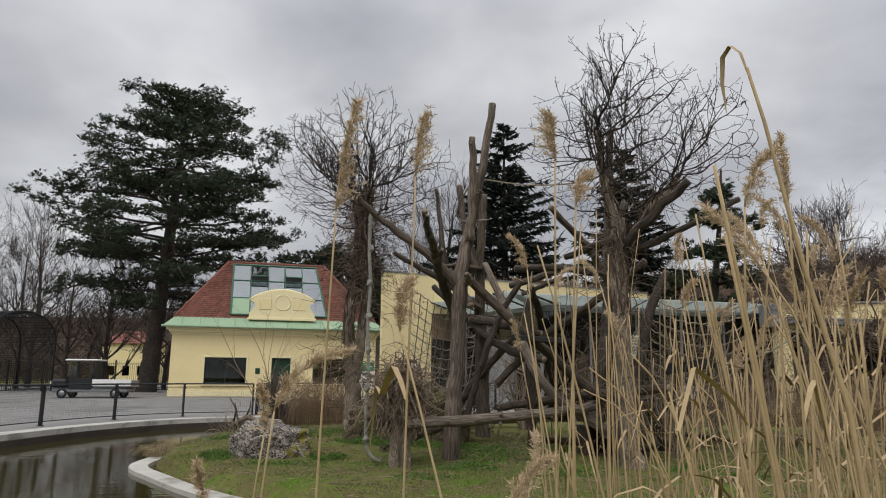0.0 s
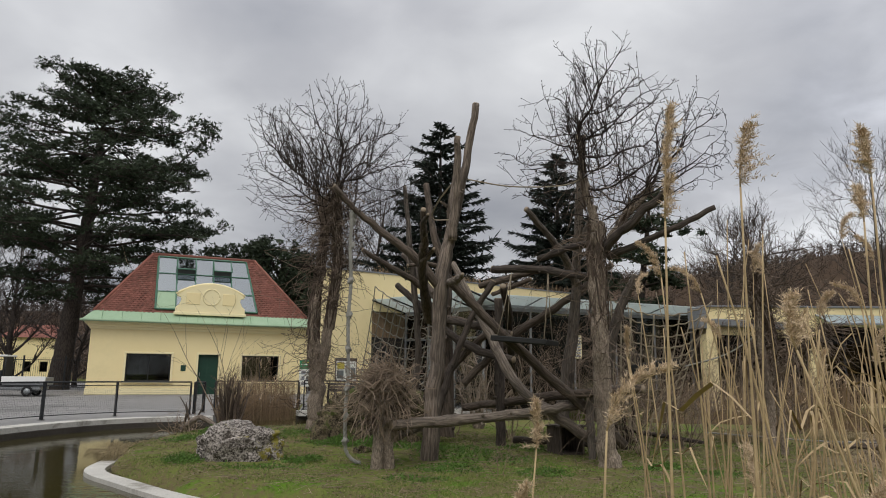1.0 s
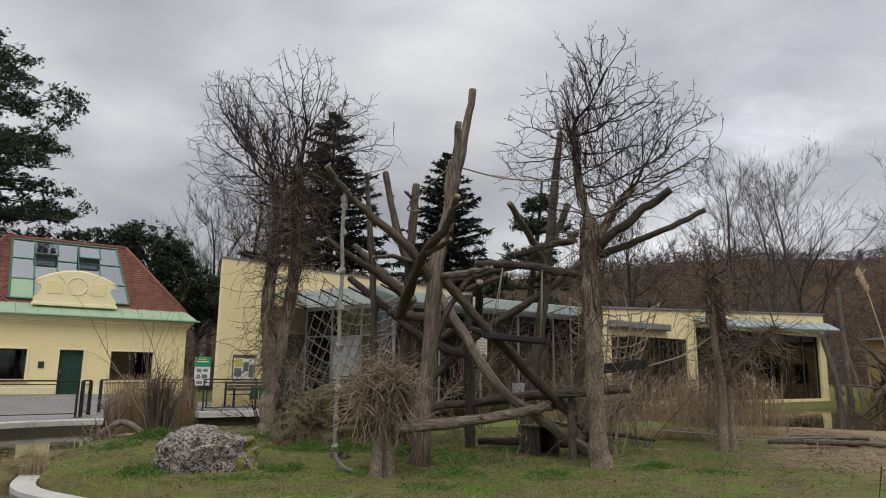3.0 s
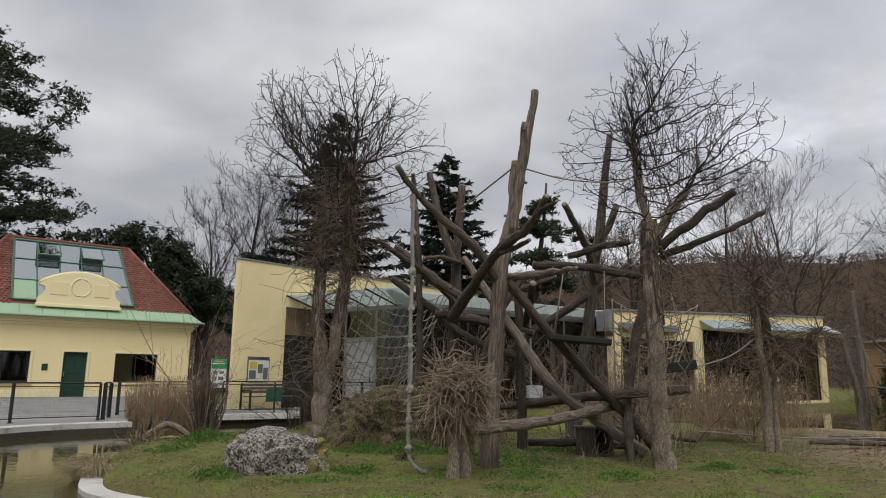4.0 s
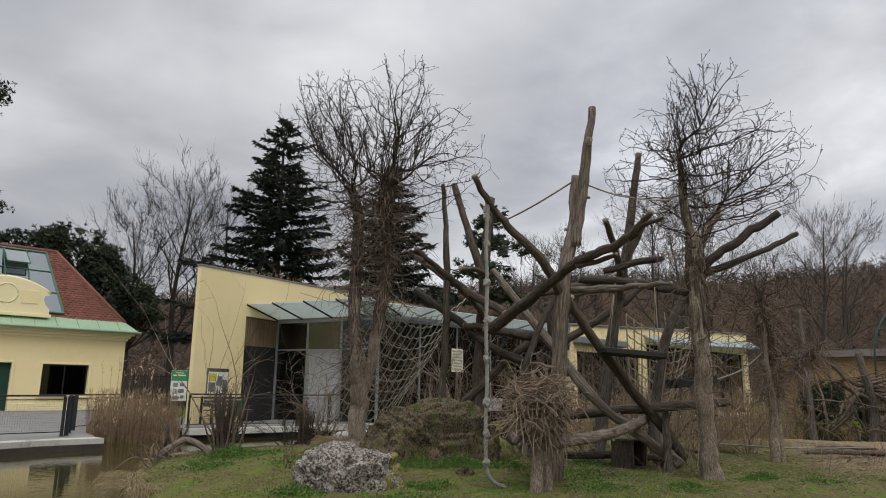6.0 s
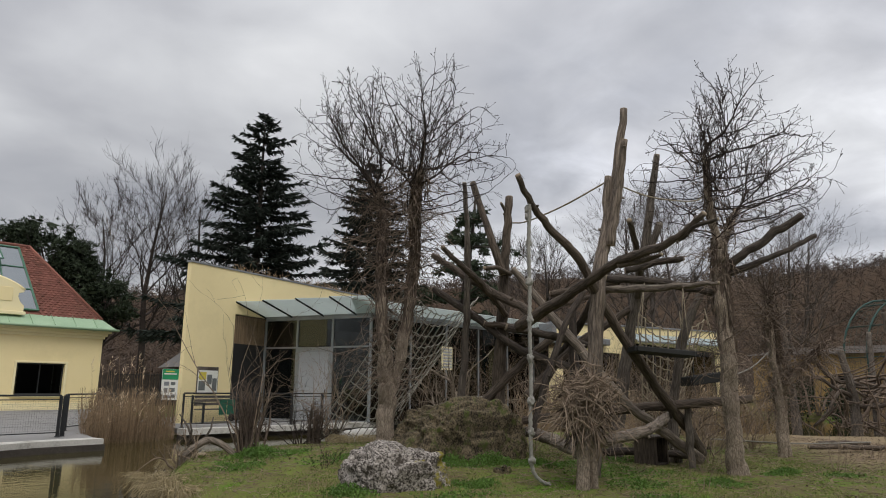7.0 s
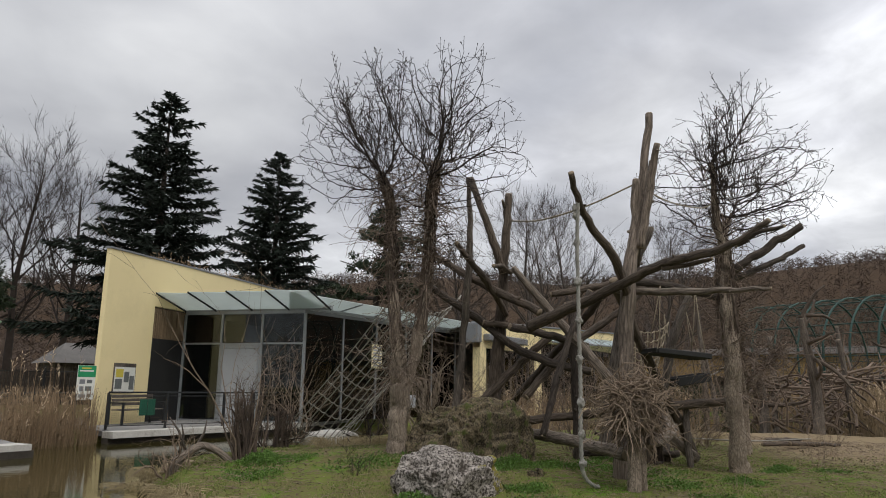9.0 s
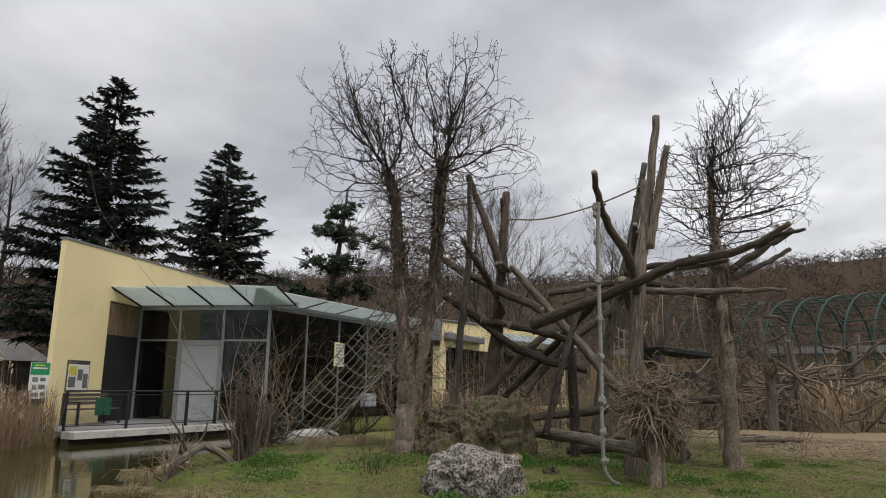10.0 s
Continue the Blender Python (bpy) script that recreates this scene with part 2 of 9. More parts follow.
M = {
    "sand": material("dry_sandy_soil", (0.20, 0.15, 0.09), (0.30, 0.235, 0.15), 1.2, 0.95, 0.6, 25.0),
    "yellow": material("yellow_render", (0.80, 0.670, 0.365), (0.845, 0.715, 0.41), 0.7, 0.9, 0.08, 60.0, c=(0.775, 0.655, 0.365)),
    "cream": material("cream_render", (0.80, 0.70, 0.42), (0.84, 0.75, 0.48), 0.9, 0.9, 0.08, 60.0),
    "tiles": material("red_roof_tile", (0.150, 0.060, 0.046), (0.250, 0.102, 0.075), 1.3, 0.85, 0.3, 14.0, c=(0.16, 0.07, 0.05), island=0.3),
    "copper": material("green_copper", (0.25, 0.37, 0.235), (0.35, 0.47, 0.32), 1.0, 0.6, 0.1, 20.0, island=0.08),
    "dark_green": material("dark_green_paint", (0.010, 0.040, 0.026), (0.016, 0.055, 0.036), 3.0, 0.45, 0.05, 40.0),
    "panel_green": material("bright_green_panel", (0.012, 0.085, 0.050), (0.020, 0.110, 0.065), 3.0, 0.5, 0.05, 40.0),
    "green_frame": material("green_window_frame", (0.06, 0.15, 0.10), (0.09, 0.20, 0.14), 3.0, 0.5, 0.05, 40.0),
    "black_iron": material("black_iron", (0.018, 0.020, 0.022), (0.032, 0.034, 0.036), 6.0, 0.5, 0.1, 50.0, metal=0.3),
    "steel": material("grey_steel", (0.30, 0.32, 0.33), (0.38, 0.40, 0.41), 4.0, 0.45, 0.05, 40.0, metal=0.5),
    "white_door": material("pale_grey_paint", (0.36, 0.375, 0.39), (0.42, 0.435, 0.45), 2.0, 0.5, 0.05, 40.0),
    "black_board": material("matt_black_board", (0.012, 0.012, 0.012), (0.022, 0.022, 0.021), 1.0, 0.7, 0.1, 20.0),
    # near-black colour that stands in for the shade of unlit rooms
    "room_shade": material("interior_shade_colour", (0.035, 0.036, 0.034), (0.075, 0.074, 0.066), 1.0, 0.8, 0.1, 20.0),
    "pavement": material("grey_paving", (0.20, 0.194, 0.188), (0.275, 0.267, 0.258), 0.5, 0.9, 0.2, 20.0, c=(0.17, 0.166, 0.16)),
    "coping": material("pale_concrete", (0.40, 0.385, 0.35), (0.58, 0.56, 0.515), 2.4, 0.9, 0.5, 30.0, c=(0.27, 0.255, 0.22), blotch=0.4),
    # concrete darkened in colour for shade under the copings and indoors
    "dark_concrete": material("shade_dark_concrete", (0.034, 0.028, 0.023), (0.075, 0.064, 0.052), 1.4, 0.8, 0.4, 20.0),
    "bark": material("grey_brown_bark", (0.190, 0.150, 0.114), (0.470, 0.385, 0.300), 4.0, 0.95, 1.0, 55.0, stretch=(1, 1, 0.30), c=(0.225, 0.178, 0.137), crisp=0.14, blotch=0.3, crack=40.0),
    "dark_bark": material("dark_bark", (0.040, 0.032, 0.028), (0.100, 0.080, 0.067), 3.0, 0.95, 0.9, 24.0, stretch=(1, 1, 0.25), crack=12.0),
    "grey_wood": material("weathered_grey_wood", (0.095, 0.078, 0.064), (0.225, 0.190, 0.158), 3.0, 0.9, 0.8, 70.0, stretch=(1, 1, 0.10), c=(0.070, 0.056, 0.046), crisp=0.13, crack=26.0),
    "pale_wood": material("pale_weathered_wood", (0.118, 0.090, 0.070), (0.345, 0.280, 0.228), 3.0, 0.9, 0.9, 70.0, stretch=(1, 1, 0.08), c=(0.120, 0.098, 0.080), crisp=0.12, blotch=0.35, crack=24.0),
    "pale_log": material("pale_peeled_log", (0.120, 0.094, 0.074), (0.315, 0.262, 0.212), 4.0, 0.9, 0.9, 60.0, stretch=(1, 1, 0.10), c=(0.105, 0.082, 0.064), crisp=0.12, blotch=0.35, crack=22.0),
    "brown_log": material("brown_weathered_log", (0.062, 0.047, 0.037), (0.175, 0.136, 0.104), 2.2, 0.9, 0.9, 60.0, stretch=(1, 1, 0.12), c=(0.044, 0.034, 0.027), crack=22.0),
    "dark_log": material("dark_stained_log", (0.042, 0.033, 0.028), (0.110, 0.088, 0.071), 2.4, 0.9, 0.8, 60.0, stretch=(1, 1, 0.12), crack=22.0),
    "cut_wood": material("sawn_log_end", (0.20, 0.155, 0.11), (0.30, 0.24, 0.17), 6.0, 0.9, 0.4, 40.0),
    "twig": material("thin_twigs", (0.018, 0.013, 0.011), (0.045, 0.033, 0.027), 2.0, 0.9, 0.0, 20.0, island=0.3),
    "dry_twig": material("dry_pale_twigs", (0.15, 0.108, 0.078), (0.29, 0.225, 0.165), 2.0, 0.9, 0.0, 20.0, island=0.35),
    "vine": material("dead_vine_stems", (0.080, 0.060, 0.047), (0.215, 0.160, 0.120), 2.0, 0.9, 0.0, 20.0, island=0.35),
    "dark_vine": material("dark_dead_vine", (0.050, 0.037, 0.029), (0.135, 0.100, 0.076), 2.0, 0.9, 0.0, 20.0, island=0.4),
    "brown_roof": material("dark_brown_roof", (0.050, 0.040, 0.034), (0.090, 0.072, 0.060), 1.5, 0.9, 0.2, 12.0),
    "aviary_green": material("dark_teal_aviary_paint", (0.016, 0.050, 0.042), (0.028, 0.075, 0.062), 3.0, 0.5, 0.05, 40.0),
    "ochre": material("ochre_render", (0.36, 0.235, 0.095), (0.43, 0.285, 0.12), 0.7, 0.9, 0.08, 40.0),
    "far_wood": material("distant_brown_woodland", (0.056, 0.040, 0.031), (0.108, 0.080, 0.062), 0.3, 0.95, 0.0, 3.0, island=0.35),
    "far_twig": material("distant_bare_twigs", (0.045, 0.036, 0.032), (0.085, 0.070, 0.062), 0.3, 0.95, 0.0, 3.0, island=0.3),
    "needles": material("dark_pine_needles", (0.017, 0.028, 0.014), (0.040, 0.056, 0.027), 1.2, 0.75, 0.0, 12.0, island=0.4),
    "spruce_needles": material("dark_spruce_needles", (0.010, 0.016, 0.012), (0.020, 0.029, 0.019), 1.0, 0.8, 0.0, 12.0, island=0.4),
    "reed": material("dry_straw_reed", (0.31, 0.222, 0.118), (0.48, 0.36, 0.20), 2.5, 0.75, 0.0, 25.0, island=0.25),
    "reed_far": material("brown_dry_reed", (0.175, 0.118, 0.070), (0.30, 0.215, 0.130), 1.5, 0.9, 0.0, 20.0, island=0.35),
    "reed_pale": material("pale_dry_reed", (0.24, 0.178, 0.105), (0.38, 0.29, 0.18), 1.5, 0.9, 0.0, 20.0, island=0.35),
    "plume": material("fluffy_reed_plume", (0.46, 0.34, 0.215), (0.66, 0.53, 0.38), 8.0, 0.95, 0.0, 40.0, island=0.3),
    "rope": material("pale_fibre_rope", (0.20, 0.195, 0.175), (0.36, 0.345, 0.31), 8.0, 0.95, 0.5, 90.0),
    "net_rope": material("brown_net_rope", (0.20, 0.165, 0.115), (0.33, 0.28, 0.20), 8.0, 0.95, 0.3, 80.0),
    "dark_net": material("grey_net_rope", (0.23, 0.218, 0.19), (0.40, 0.38, 0.335), 8.0, 0.95, 0.3, 80.0),
    "rock": material("lichen_covered_rock", (0.135, 0.120, 0.105), (0.42, 0.40, 0.375), 5.5, 0.95, 1.0, 26.0, c=(0.085, 0.074, 0.062), blotch=0.45),
    "mound": material("earthy_mound", (0.022, 0.017, 0.011), (0.165, 0.130, 0.080), 9.0, 0.95, 1.0, 34.0, c=(0.066, 0.082, 0.018), blotch=0.30, crisp=0.08),
    "leaf": material("green_herb_leaves", (0.050, 0.112, 0.016), (0.104, 0.188, 0.030), 2.0, 0.7, 0.0, 20.0, island=0.35),
    "grass": material("short_grass_blades", (0.074, 0.116, 0.018), (0.142, 0.172, 0.036), 1.0, 0.8, 0.0, 20.0, island=0.4),
    "litter": material("dead_leaf_litter", (0.075, 0.052, 0.034), (0.20, 0.150, 0.100), 3.0, 0.9, 0.0, 20.0, island=0.5),
    "dead_grass": material("dry_grass_tuft", (0.22, 0.175, 0.095), (0.36, 0.29, 0.17), 2.0, 0.9, 0.0, 20.0, island=0.3),
    "sign_green": material("green_sign_panel", (0.02, 0.25, 0.10), (0.03, 0.28, 0.12), 3.0, 0.5, 0.0, 20.0),
    "paper": material("printed_paper", (0.66, 0.66, 0.60), (0.74, 0.74, 0.69), 5.0, 0.6, 0.0, 20.0),
    "print_dark": material("printed_dark_ink", (0.10, 0.11, 0.11), (0.18, 0.19, 0.18), 9.0, 0.6, 0.0, 30.0),
    "print_yellow": material("printed_yellow", (0.55, 0.45, 0.06), (0.62, 0.52, 0.10), 9.0, 0.6, 0.0, 30.0),
    "white": material("white_paint", (0.74, 0.74, 0.72), (0.80, 0.80, 0.78), 3.0, 0.5, 0.0, 20.0),
    "grey_metal": material("dull_sheet_metal", (0.20, 0.21, 0.22), (0.28, 0.29, 0.30), 2.0, 0.5, 0.1, 20.0, metal=0.4),
    "slate": material("grey_shingle_roof", (0.12, 0.115, 0.11), (0.19, 0.18, 0.17), 2.0, 0.9, 0.3, 20.0, island=0.2),
    "rubber": material("black_rubber", (0.015, 0.015, 0.015), (0.028, 0.028, 0.028), 6.0, 0.9, 0.2, 40.0),
}


def water_material():
    m = bpy.data.materials.new("pond_water")
    m.use_nodes = True
    nt = m.node_tree
    b = nt.nodes["Principled BSDF"]
    b.inputs["Base Color"].default_value = (0.040, 0.034, 0.010, 1)
    b.inputs["Roughness"].default_value = 0.03
    b.inputs["IOR"].default_value = 1.33
    coord = nt.nodes.new("ShaderNodeTexCoord")
    mp = nt.nodes.new("ShaderNodeMapping")
    mp.inputs["Scale"].default_value = (1.0, 2.2, 1.0)
    wave = node(nt, "ShaderNodeTexNoise", Scale=3.4, Detail=3.0, Roughness=0.5)
    bp = node(nt, "ShaderNodeBump", Strength=0.055, Distance=0.05)
    nt.links.new(coord.outputs["Object"], mp.inputs[0])
    nt.links.new(mp.outputs[0], wave.inputs["Vector"])
    nt.links.new(wave.outputs["Fac"], bp.inputs["Height"])
    nt.links.new(bp.outputs[0], b.inputs["Normal"])
    return m


def frosted_glass(name, tint):
    """Milky glass: lets the sky's light through, with a faint sheen."""
    m = bpy.data.materials.new(name)
    m.use_nodes = True
    nt = m.node_tree
    nt.nodes.clear()
    out = nt.nodes.new("ShaderNodeOutputMaterial")
    coord = nt.nodes.new("ShaderNodeTexCoord")
    n = node(nt, "ShaderNodeTexNoise", Scale=1.3, Detail=6.0, Roughness=0.65)
    nt.links.new(coord.outputs["Object"], n.inputs["Vector"])
    mixc = nt.nodes.new("ShaderNodeMix")
    mixc.data_type = "RGBA"
    mixc.inputs["A"].default_value, mixc.inputs["B"].default_value = (*[c * 0.82 for c in tint], 1), (*[min(1, c * 1.1) for c in tint], 1)
    nt.links.new(n.outputs["Fac"], mixc.inputs["Factor"])
    soft = nt.nodes.new("ShaderNodeBsdfTranslucent")
    face = nt.nodes.new("ShaderNodeBsdfDiffuse")
    gloss = node(nt, "ShaderNodeBsdfGlossy", Roughness=0.2)
    nt.links.new(mixc.outputs["Result"], soft.inputs["Color"])
    nt.links.new(mixc.outputs["Result"], face.inputs["Color"])
    a, b = nt.nodes.new("ShaderNodeMixShader"), nt.nodes.new("ShaderNodeMixShader")
    a.inputs[0].default_value, b.inputs[0].default_value = 0.35, 0.14
    nt.links.new(soft.outputs[0], a.inputs[1])
    nt.links.new(face.outputs[0], a.inputs[2])
    nt.links.new(a.outputs[0], b.inputs[1])
    nt.links.new(gloss.outputs[0], b.inputs[2])
    nt.links.new(b.outputs[0], out.inputs[0])
    return m


M["water"] = water_material()
M["glass"] = clear_glass("window_glass", (0.40, 0.43, 0.41), 0.03)
M["sky_glass"] = clear_glass("reflecting_roof_glass", (0.35, 0.40, 0.42), 0.32, 0.05)
M["canopy_glass"] = frosted_glass("frosted_green_canopy_glass", (0.80, 0.85, 0.835))
M["blue_canopy"] = frosted_glass("pale_blue_canopy_glass", (0.66, 0.76, 0.79))

# ---- mesh helpers ----


def mesh_object(name, verts, faces, mat, parent=None, smooth=False, label=""):
    me = bpy.data.meshes.new(name)
    me.from_pydata([tuple(v) for v in verts], [], faces)
    me.materials.append(mat)
    grained(me, mat)
    if smooth:
        me.polygons.foreach_set("use_smooth", [True] * len(me.polygons))
    me.update()
    ob = new(name, me)
    if parent:
        ob.parent = parent
    if label:
        tagged(ob, label)
    return ob


def part(name, bm, mat, parent=None, label="", smooth=False):
    me = bpy.data.meshes.new(name)
    bm.to_mesh(me)
    bm.free()
    me.materials.append(mat)
    grained(me, mat)
    if smooth:
        me.polygons.foreach_set("use_smooth", [True] * len(me.polygons))
    ob = new(name, me)
    if parent:
        ob.parent = parent
    if label:
        tagged(ob, label)
    return ob


def thing(name, m, label, category, group="", kind=""):
    """An Empty at a thing's base that carries its parts."""
    ob = new(name)
    ob.matrix_world = m
    ob.empty_display_size = 0.1
    return tagged(ob, label, category, group, kind)


def box(bm, x0, x1, y0, y1, z0, z1, bevel=0.0):
    r = bmesh.ops.create_cube(bm, size=1.0)
    for v in r["verts"]:
        v.co = Vector(((x0 + x1) / 2 + v.co.x * (x1 - x0), (y0 + y1) / 2 + v.co.y * (y1 - y0), (z0 + z1) / 2 + v.co.z * (z1 - z0)))
    if bevel:
        es = list({e for v in r["verts"] for e in v.link_edges})
        bmesh.ops.bevel(bm, geom=es, offset=bevel, segments=1, affect="EDGES")
    return bm


def boxed(name, x0, x1, y0, y1, z0, z1, mat, parent=None, bevel=0.01, label=""):
    return part(name, box(bmesh.new(), x0, x1, y0, y1, z0, z1, bevel), mat, parent, label)


def prism(name, outline, y0, y1, mat, parent=None, label=""):
    """An outline in x and z, given thickness along y."""
    n = len(outline)
    verts = [(x, y0, z) for x, z in outline] + [(x, y1, z) for x, z in outline]
    faces = [tuple(range(n)), tuple(range(2 * n - 1, n - 1, -1))]
    faces += [(i, i + n, (i + 1) % n + n, (i + 1) % n) for i in range(n)]
    ob = mesh_object(name, verts, faces, mat, parent, label=label)
    bm = bmesh.new()
    bm.from_mesh(ob.data)
    bmesh.ops.recalc_face_normals(bm, faces=bm.faces)
    bm.to_mesh(ob.data)
    bm.free()
    return ob


def grained(me, mat, places=None):
    """Gives wooden meshes the places along their stems that the wood pattern follows."""
    if mat and mat.get("along"):
        if places is None:
            places = np.empty(len(me.vertices) * 3, np.float32)
            me.vertices.foreach_get("co", places)
        at = me.attributes.new("grain", "FLOAT_VECTOR", "POINT")
        at.data.foreach_set("vector", np.asarray(places, np.float32).reshape(-1))


class Tubes:
    """Collects tapered round tubes, sticks and small leaves into one mesh."""

    def __init__(self):
        self.v, self.q, self.f, self.g, self.n = [], [], [], [], 0

    def tube(self, pts, radii, sides=5, cap=True):
        pts = np.asarray(pts, float)
        k = len(pts)
        d = np.empty_like(pts)
        d[1:-1] = pts[2:] - pts[:-2]
        d[0], d[-1] = pts[1] - pts[0], pts[-1] - pts[-2]
        ref = np.array((0.0, 0.0, 1.0)) if abs(d[0, 2]) < 0.8 * math.sqrt(d[0] @ d[0]) else np.array((1.0, 0.0, 0.0))
        d /= np.sqrt((d * d).sum(1))[:, None] + 1e-9
        a = np.stack((d[:, 1] * ref[2] - d[:, 2] * ref[1], d[:, 2] * ref[0] - d[:, 0] * ref[2], d[:, 0] * ref[1] - d[:, 1] * ref[0]), 1)
        a /= np.sqrt((a * a).sum(1))[:, None] + 1e-9
        b = np.stack((d[:, 1] * a[:, 2] - d[:, 2] * a[:, 1], d[:, 2] * a[:, 0] - d[:, 0] * a[:, 2], d[:, 0] * a[:, 1] - d[:, 1] * a[:, 0]), 1)
        ang = np.arange(sides) * (2 * math.pi / sides)
        r = np.asarray(radii, float)[:, None, None]
        vs = pts[:, None, :] + (a[:, None, :] * np.cos(ang)[None, :, None] + b[:, None, :] * np.sin(ang)[None, :, None]) * r
        self.v.append(vs.reshape(-1, 3))
        s = np.concatenate(([0.0], np.cumsum(np.sqrt(((pts[1:] - pts[:-1]) ** 2).sum(1)))))
        g = np.empty((k, sides, 3))
        g[:, :, 0], g[:, :, 1], g[:, :, 2] = r[:, :, 0] * np.cos(ang) + 1.7 * len(self.v), r[:, :, 0] * np.sin(ang) + pts[0, 0], s[:, None]
        self.g.append(g.reshape(-1, 3))
        j = np.arange(sides)
        j2 = (j + 1) % sides
        row = (np.arange(k - 1) * sides)[:, None] + self.n
        self.q.append(np.stack((row + j, row + j2, row + sides + j2, row + sides + j), -1).reshape(-1, 4))
        if cap and sides > 3:
            self.f.append(tuple(self.n + (k - 1) * sides + i for i in range(sides)))
            self.f.append(tuple(self.n + sides - 1 - i for i in range(sides)))
        self.n += k * sides

    def bark(self, ctrl, sides=18, step=0.06, ridge=0.07, lump=0.06, seed=0.0, cap=True):
        """A trunk through rows (x, y, z, radius) with furrows along it and lumps."""
        c = np.asarray(ctrl, float)
        s = np.concatenate(([0], np.cumsum(np.linalg.norm(np.diff(c[:, :3], axis=0), axis=1))))
        u = np.linspace(0, s[-1], max(4, int(s[-1] / step)))
        c = np.stack([np.interp(u, s, c[:, i]) for i in range(4)], 1)
        start = self.n
        self.tube(c[:, :3], c[:, 3], sides, cap)
        v = self.v[-1].reshape(len(u), sides, 3)
        for i in range(len(u)):
            for j in range(sides):
                a = 2 * math.pi * j / sides
                k = ridge * noise.noise((math.cos(a) * 3.2 + seed, math.sin(a) * 3.2, u[i] * 2.6)) + ridge * 0.6 * noise.noise((math.cos(a) * 7 + seed, math.sin(a) * 7, u[i] * 7))
                k += lump * noise.noise((math.cos(a) + seed * 2, math.sin(a), u[i] * 1.7))
                v[i, j] = c[i, :3] + (v[i, j] - c[i, :3]) * (1 + 1.6 * k)
        return start

    def sticks(self, p, q, r0, r1):
        """Many straight three-sided sticks at once, from the places p to q."""
        p, q = np.asarray(p, float), np.asarray(q, float)
        n = len(p)
        d = q - p
        d /= np.linalg.norm(d, axis=1)[:, None] + 1e-9
        a = np.cross(d, (0.31, 0.87, 0.38))
        a /= np.linalg.norm(a, axis=1)[:, None] + 1e-9
        b = np.cross(d, a)
        vs = np.empty((n, 6, 3))
        for k in range(3):
            w = a * math.cos(2.094 * k) + b * math.sin(2.094 * k)
            vs[:, k] = p + w * np.broadcast_to(r0, (n,))[:, None]
            vs[:, 3 + k] = q + w * np.broadcast_to(r1, (n,))[:, None]
        self.v.append(vs.reshape(-1, 3))
        self.g.append(self.v[-1])
        base = (np.arange(n) * 6)[:, None] + self.n
        for k in range(3):
            k2 = (k + 1) % 3
            self.q.append(base + np.array((k, k2, 3 + k2, 3 + k)))
        self.n += 6 * n

    def leaves(self, p, q, width, side):
        """Many pointed leaves at once: from p to q, width across along side."""
        p, q, side = np.asarray(p, float), np.asarray(q, float), np.asarray(side, float)
        side = side / (np.linalg.norm(side, axis=1)[:, None] + 1e-9)
        n = len(p)
        w = np.broadcast_to(width, (n,))[:, None] * 0.5
        m = p * 0.55 + q * 0.45
        self.v.append(np.stack((p, m + side * w, q, m - side * w), 1).reshape(-1, 3))
        self.g.append(self.v[-1])
        self.q.append((np.arange(n) * 4)[:, None] + self.n + np.arange(4))
        self.n += 4 * n

    def leaf(self, p, q, width, side):
        self.leaves([p], [q], width, [side])

    def make(self, name, mat, parent=None, smooth=True, label=""):
        me = bpy.data.meshes.new(name)
        verts = np.concatenate(self.v).astype(np.float32)
        quads = np.concatenate(self.q).astype(np.int32) if self.q else np.zeros((0, 4), np.int32)
        extra = np.array([i for f in self.f for i in f], np.int32)
        sizes = np.concatenate((np.full(len(quads), 4, np.int32), np.array([len(f) for f in self.f], np.int32)))
        loops = np.concatenate((quads.reshape(-1), extra)).astype(np.int32)
        me.vertices.add(len(verts))
        me.vertices.foreach_set("co", verts.reshape(-1))
        me.loops.add(len(loops))
        me.loops.foreach_set("vertex_index", loops)
        me.polygons.add(len(sizes))
        me.polygons.foreach_set("loop_start", np.concatenate(([0], np.cumsum(sizes)[:-1])).astype(np.int32))
        me.polygons.foreach_set("use_smooth", np.full(len(sizes), smooth))
        me.materials.append(mat)
        me.update(calc_edges=True)
        me.validate()
        grained(me, mat, np.concatenate(self.g) if len(self.g) == len(self.v) else None)
        ob = new(name, me)
        if parent:
            ob.parent = parent
        if label:
            tagged(ob, label)
        return ob


def spline(ctrl, per=6):
    """A smooth line through control rows (x, y, z, radius)."""
    c = np.asarray(ctrl, float)
    if len(c) == 2:
        t = np.linspace(0, 1, per + 1)[:, None]
        return c[0] * (1 - t) + c[1] * t
    p = np.vstack((2 * c[0] - c[1], c, 2 * c[-1] - c[-2]))
    out = []
    for i in range(1, len(p) - 2):
        for t in np.linspace(0, 1, per, endpoint=False):
            a, b, d, e = p[i - 1], p[i], p[i + 1], p[i + 2]
            out.append(0.5 * (2 * b + (d - a) * t + (2 * a - 5 * b + 4 * d - e) * t * t + (3 * b - a - 3 * d + e) * t ** 3))
    out.append(p[-2])
    return np.array(out)


def unit(v):
    v = np.asarray(v, float)
    return v / (np.linalg.norm(v) + 1e-9)


def unit_rows(v):
    return v / (np.linalg.norm(v, axis=1)[:, None] + 1e-9)


def wander(rng, start, direction, length, steps, bend=0.25, lift=0.0):
    """A crooked line: each step turns a little at random and is drawn up (or down) by lift."""
    d = unit(direction)
    p = np.asarray(start, float)
    pts = [p]
    for _ in range(steps):
        d = unit(d + rng.normal(0, bend, 3) + np.array((0, 0, lift)))
        p = p + d * length / steps
        pts.append(p)
    return np.array(pts), d


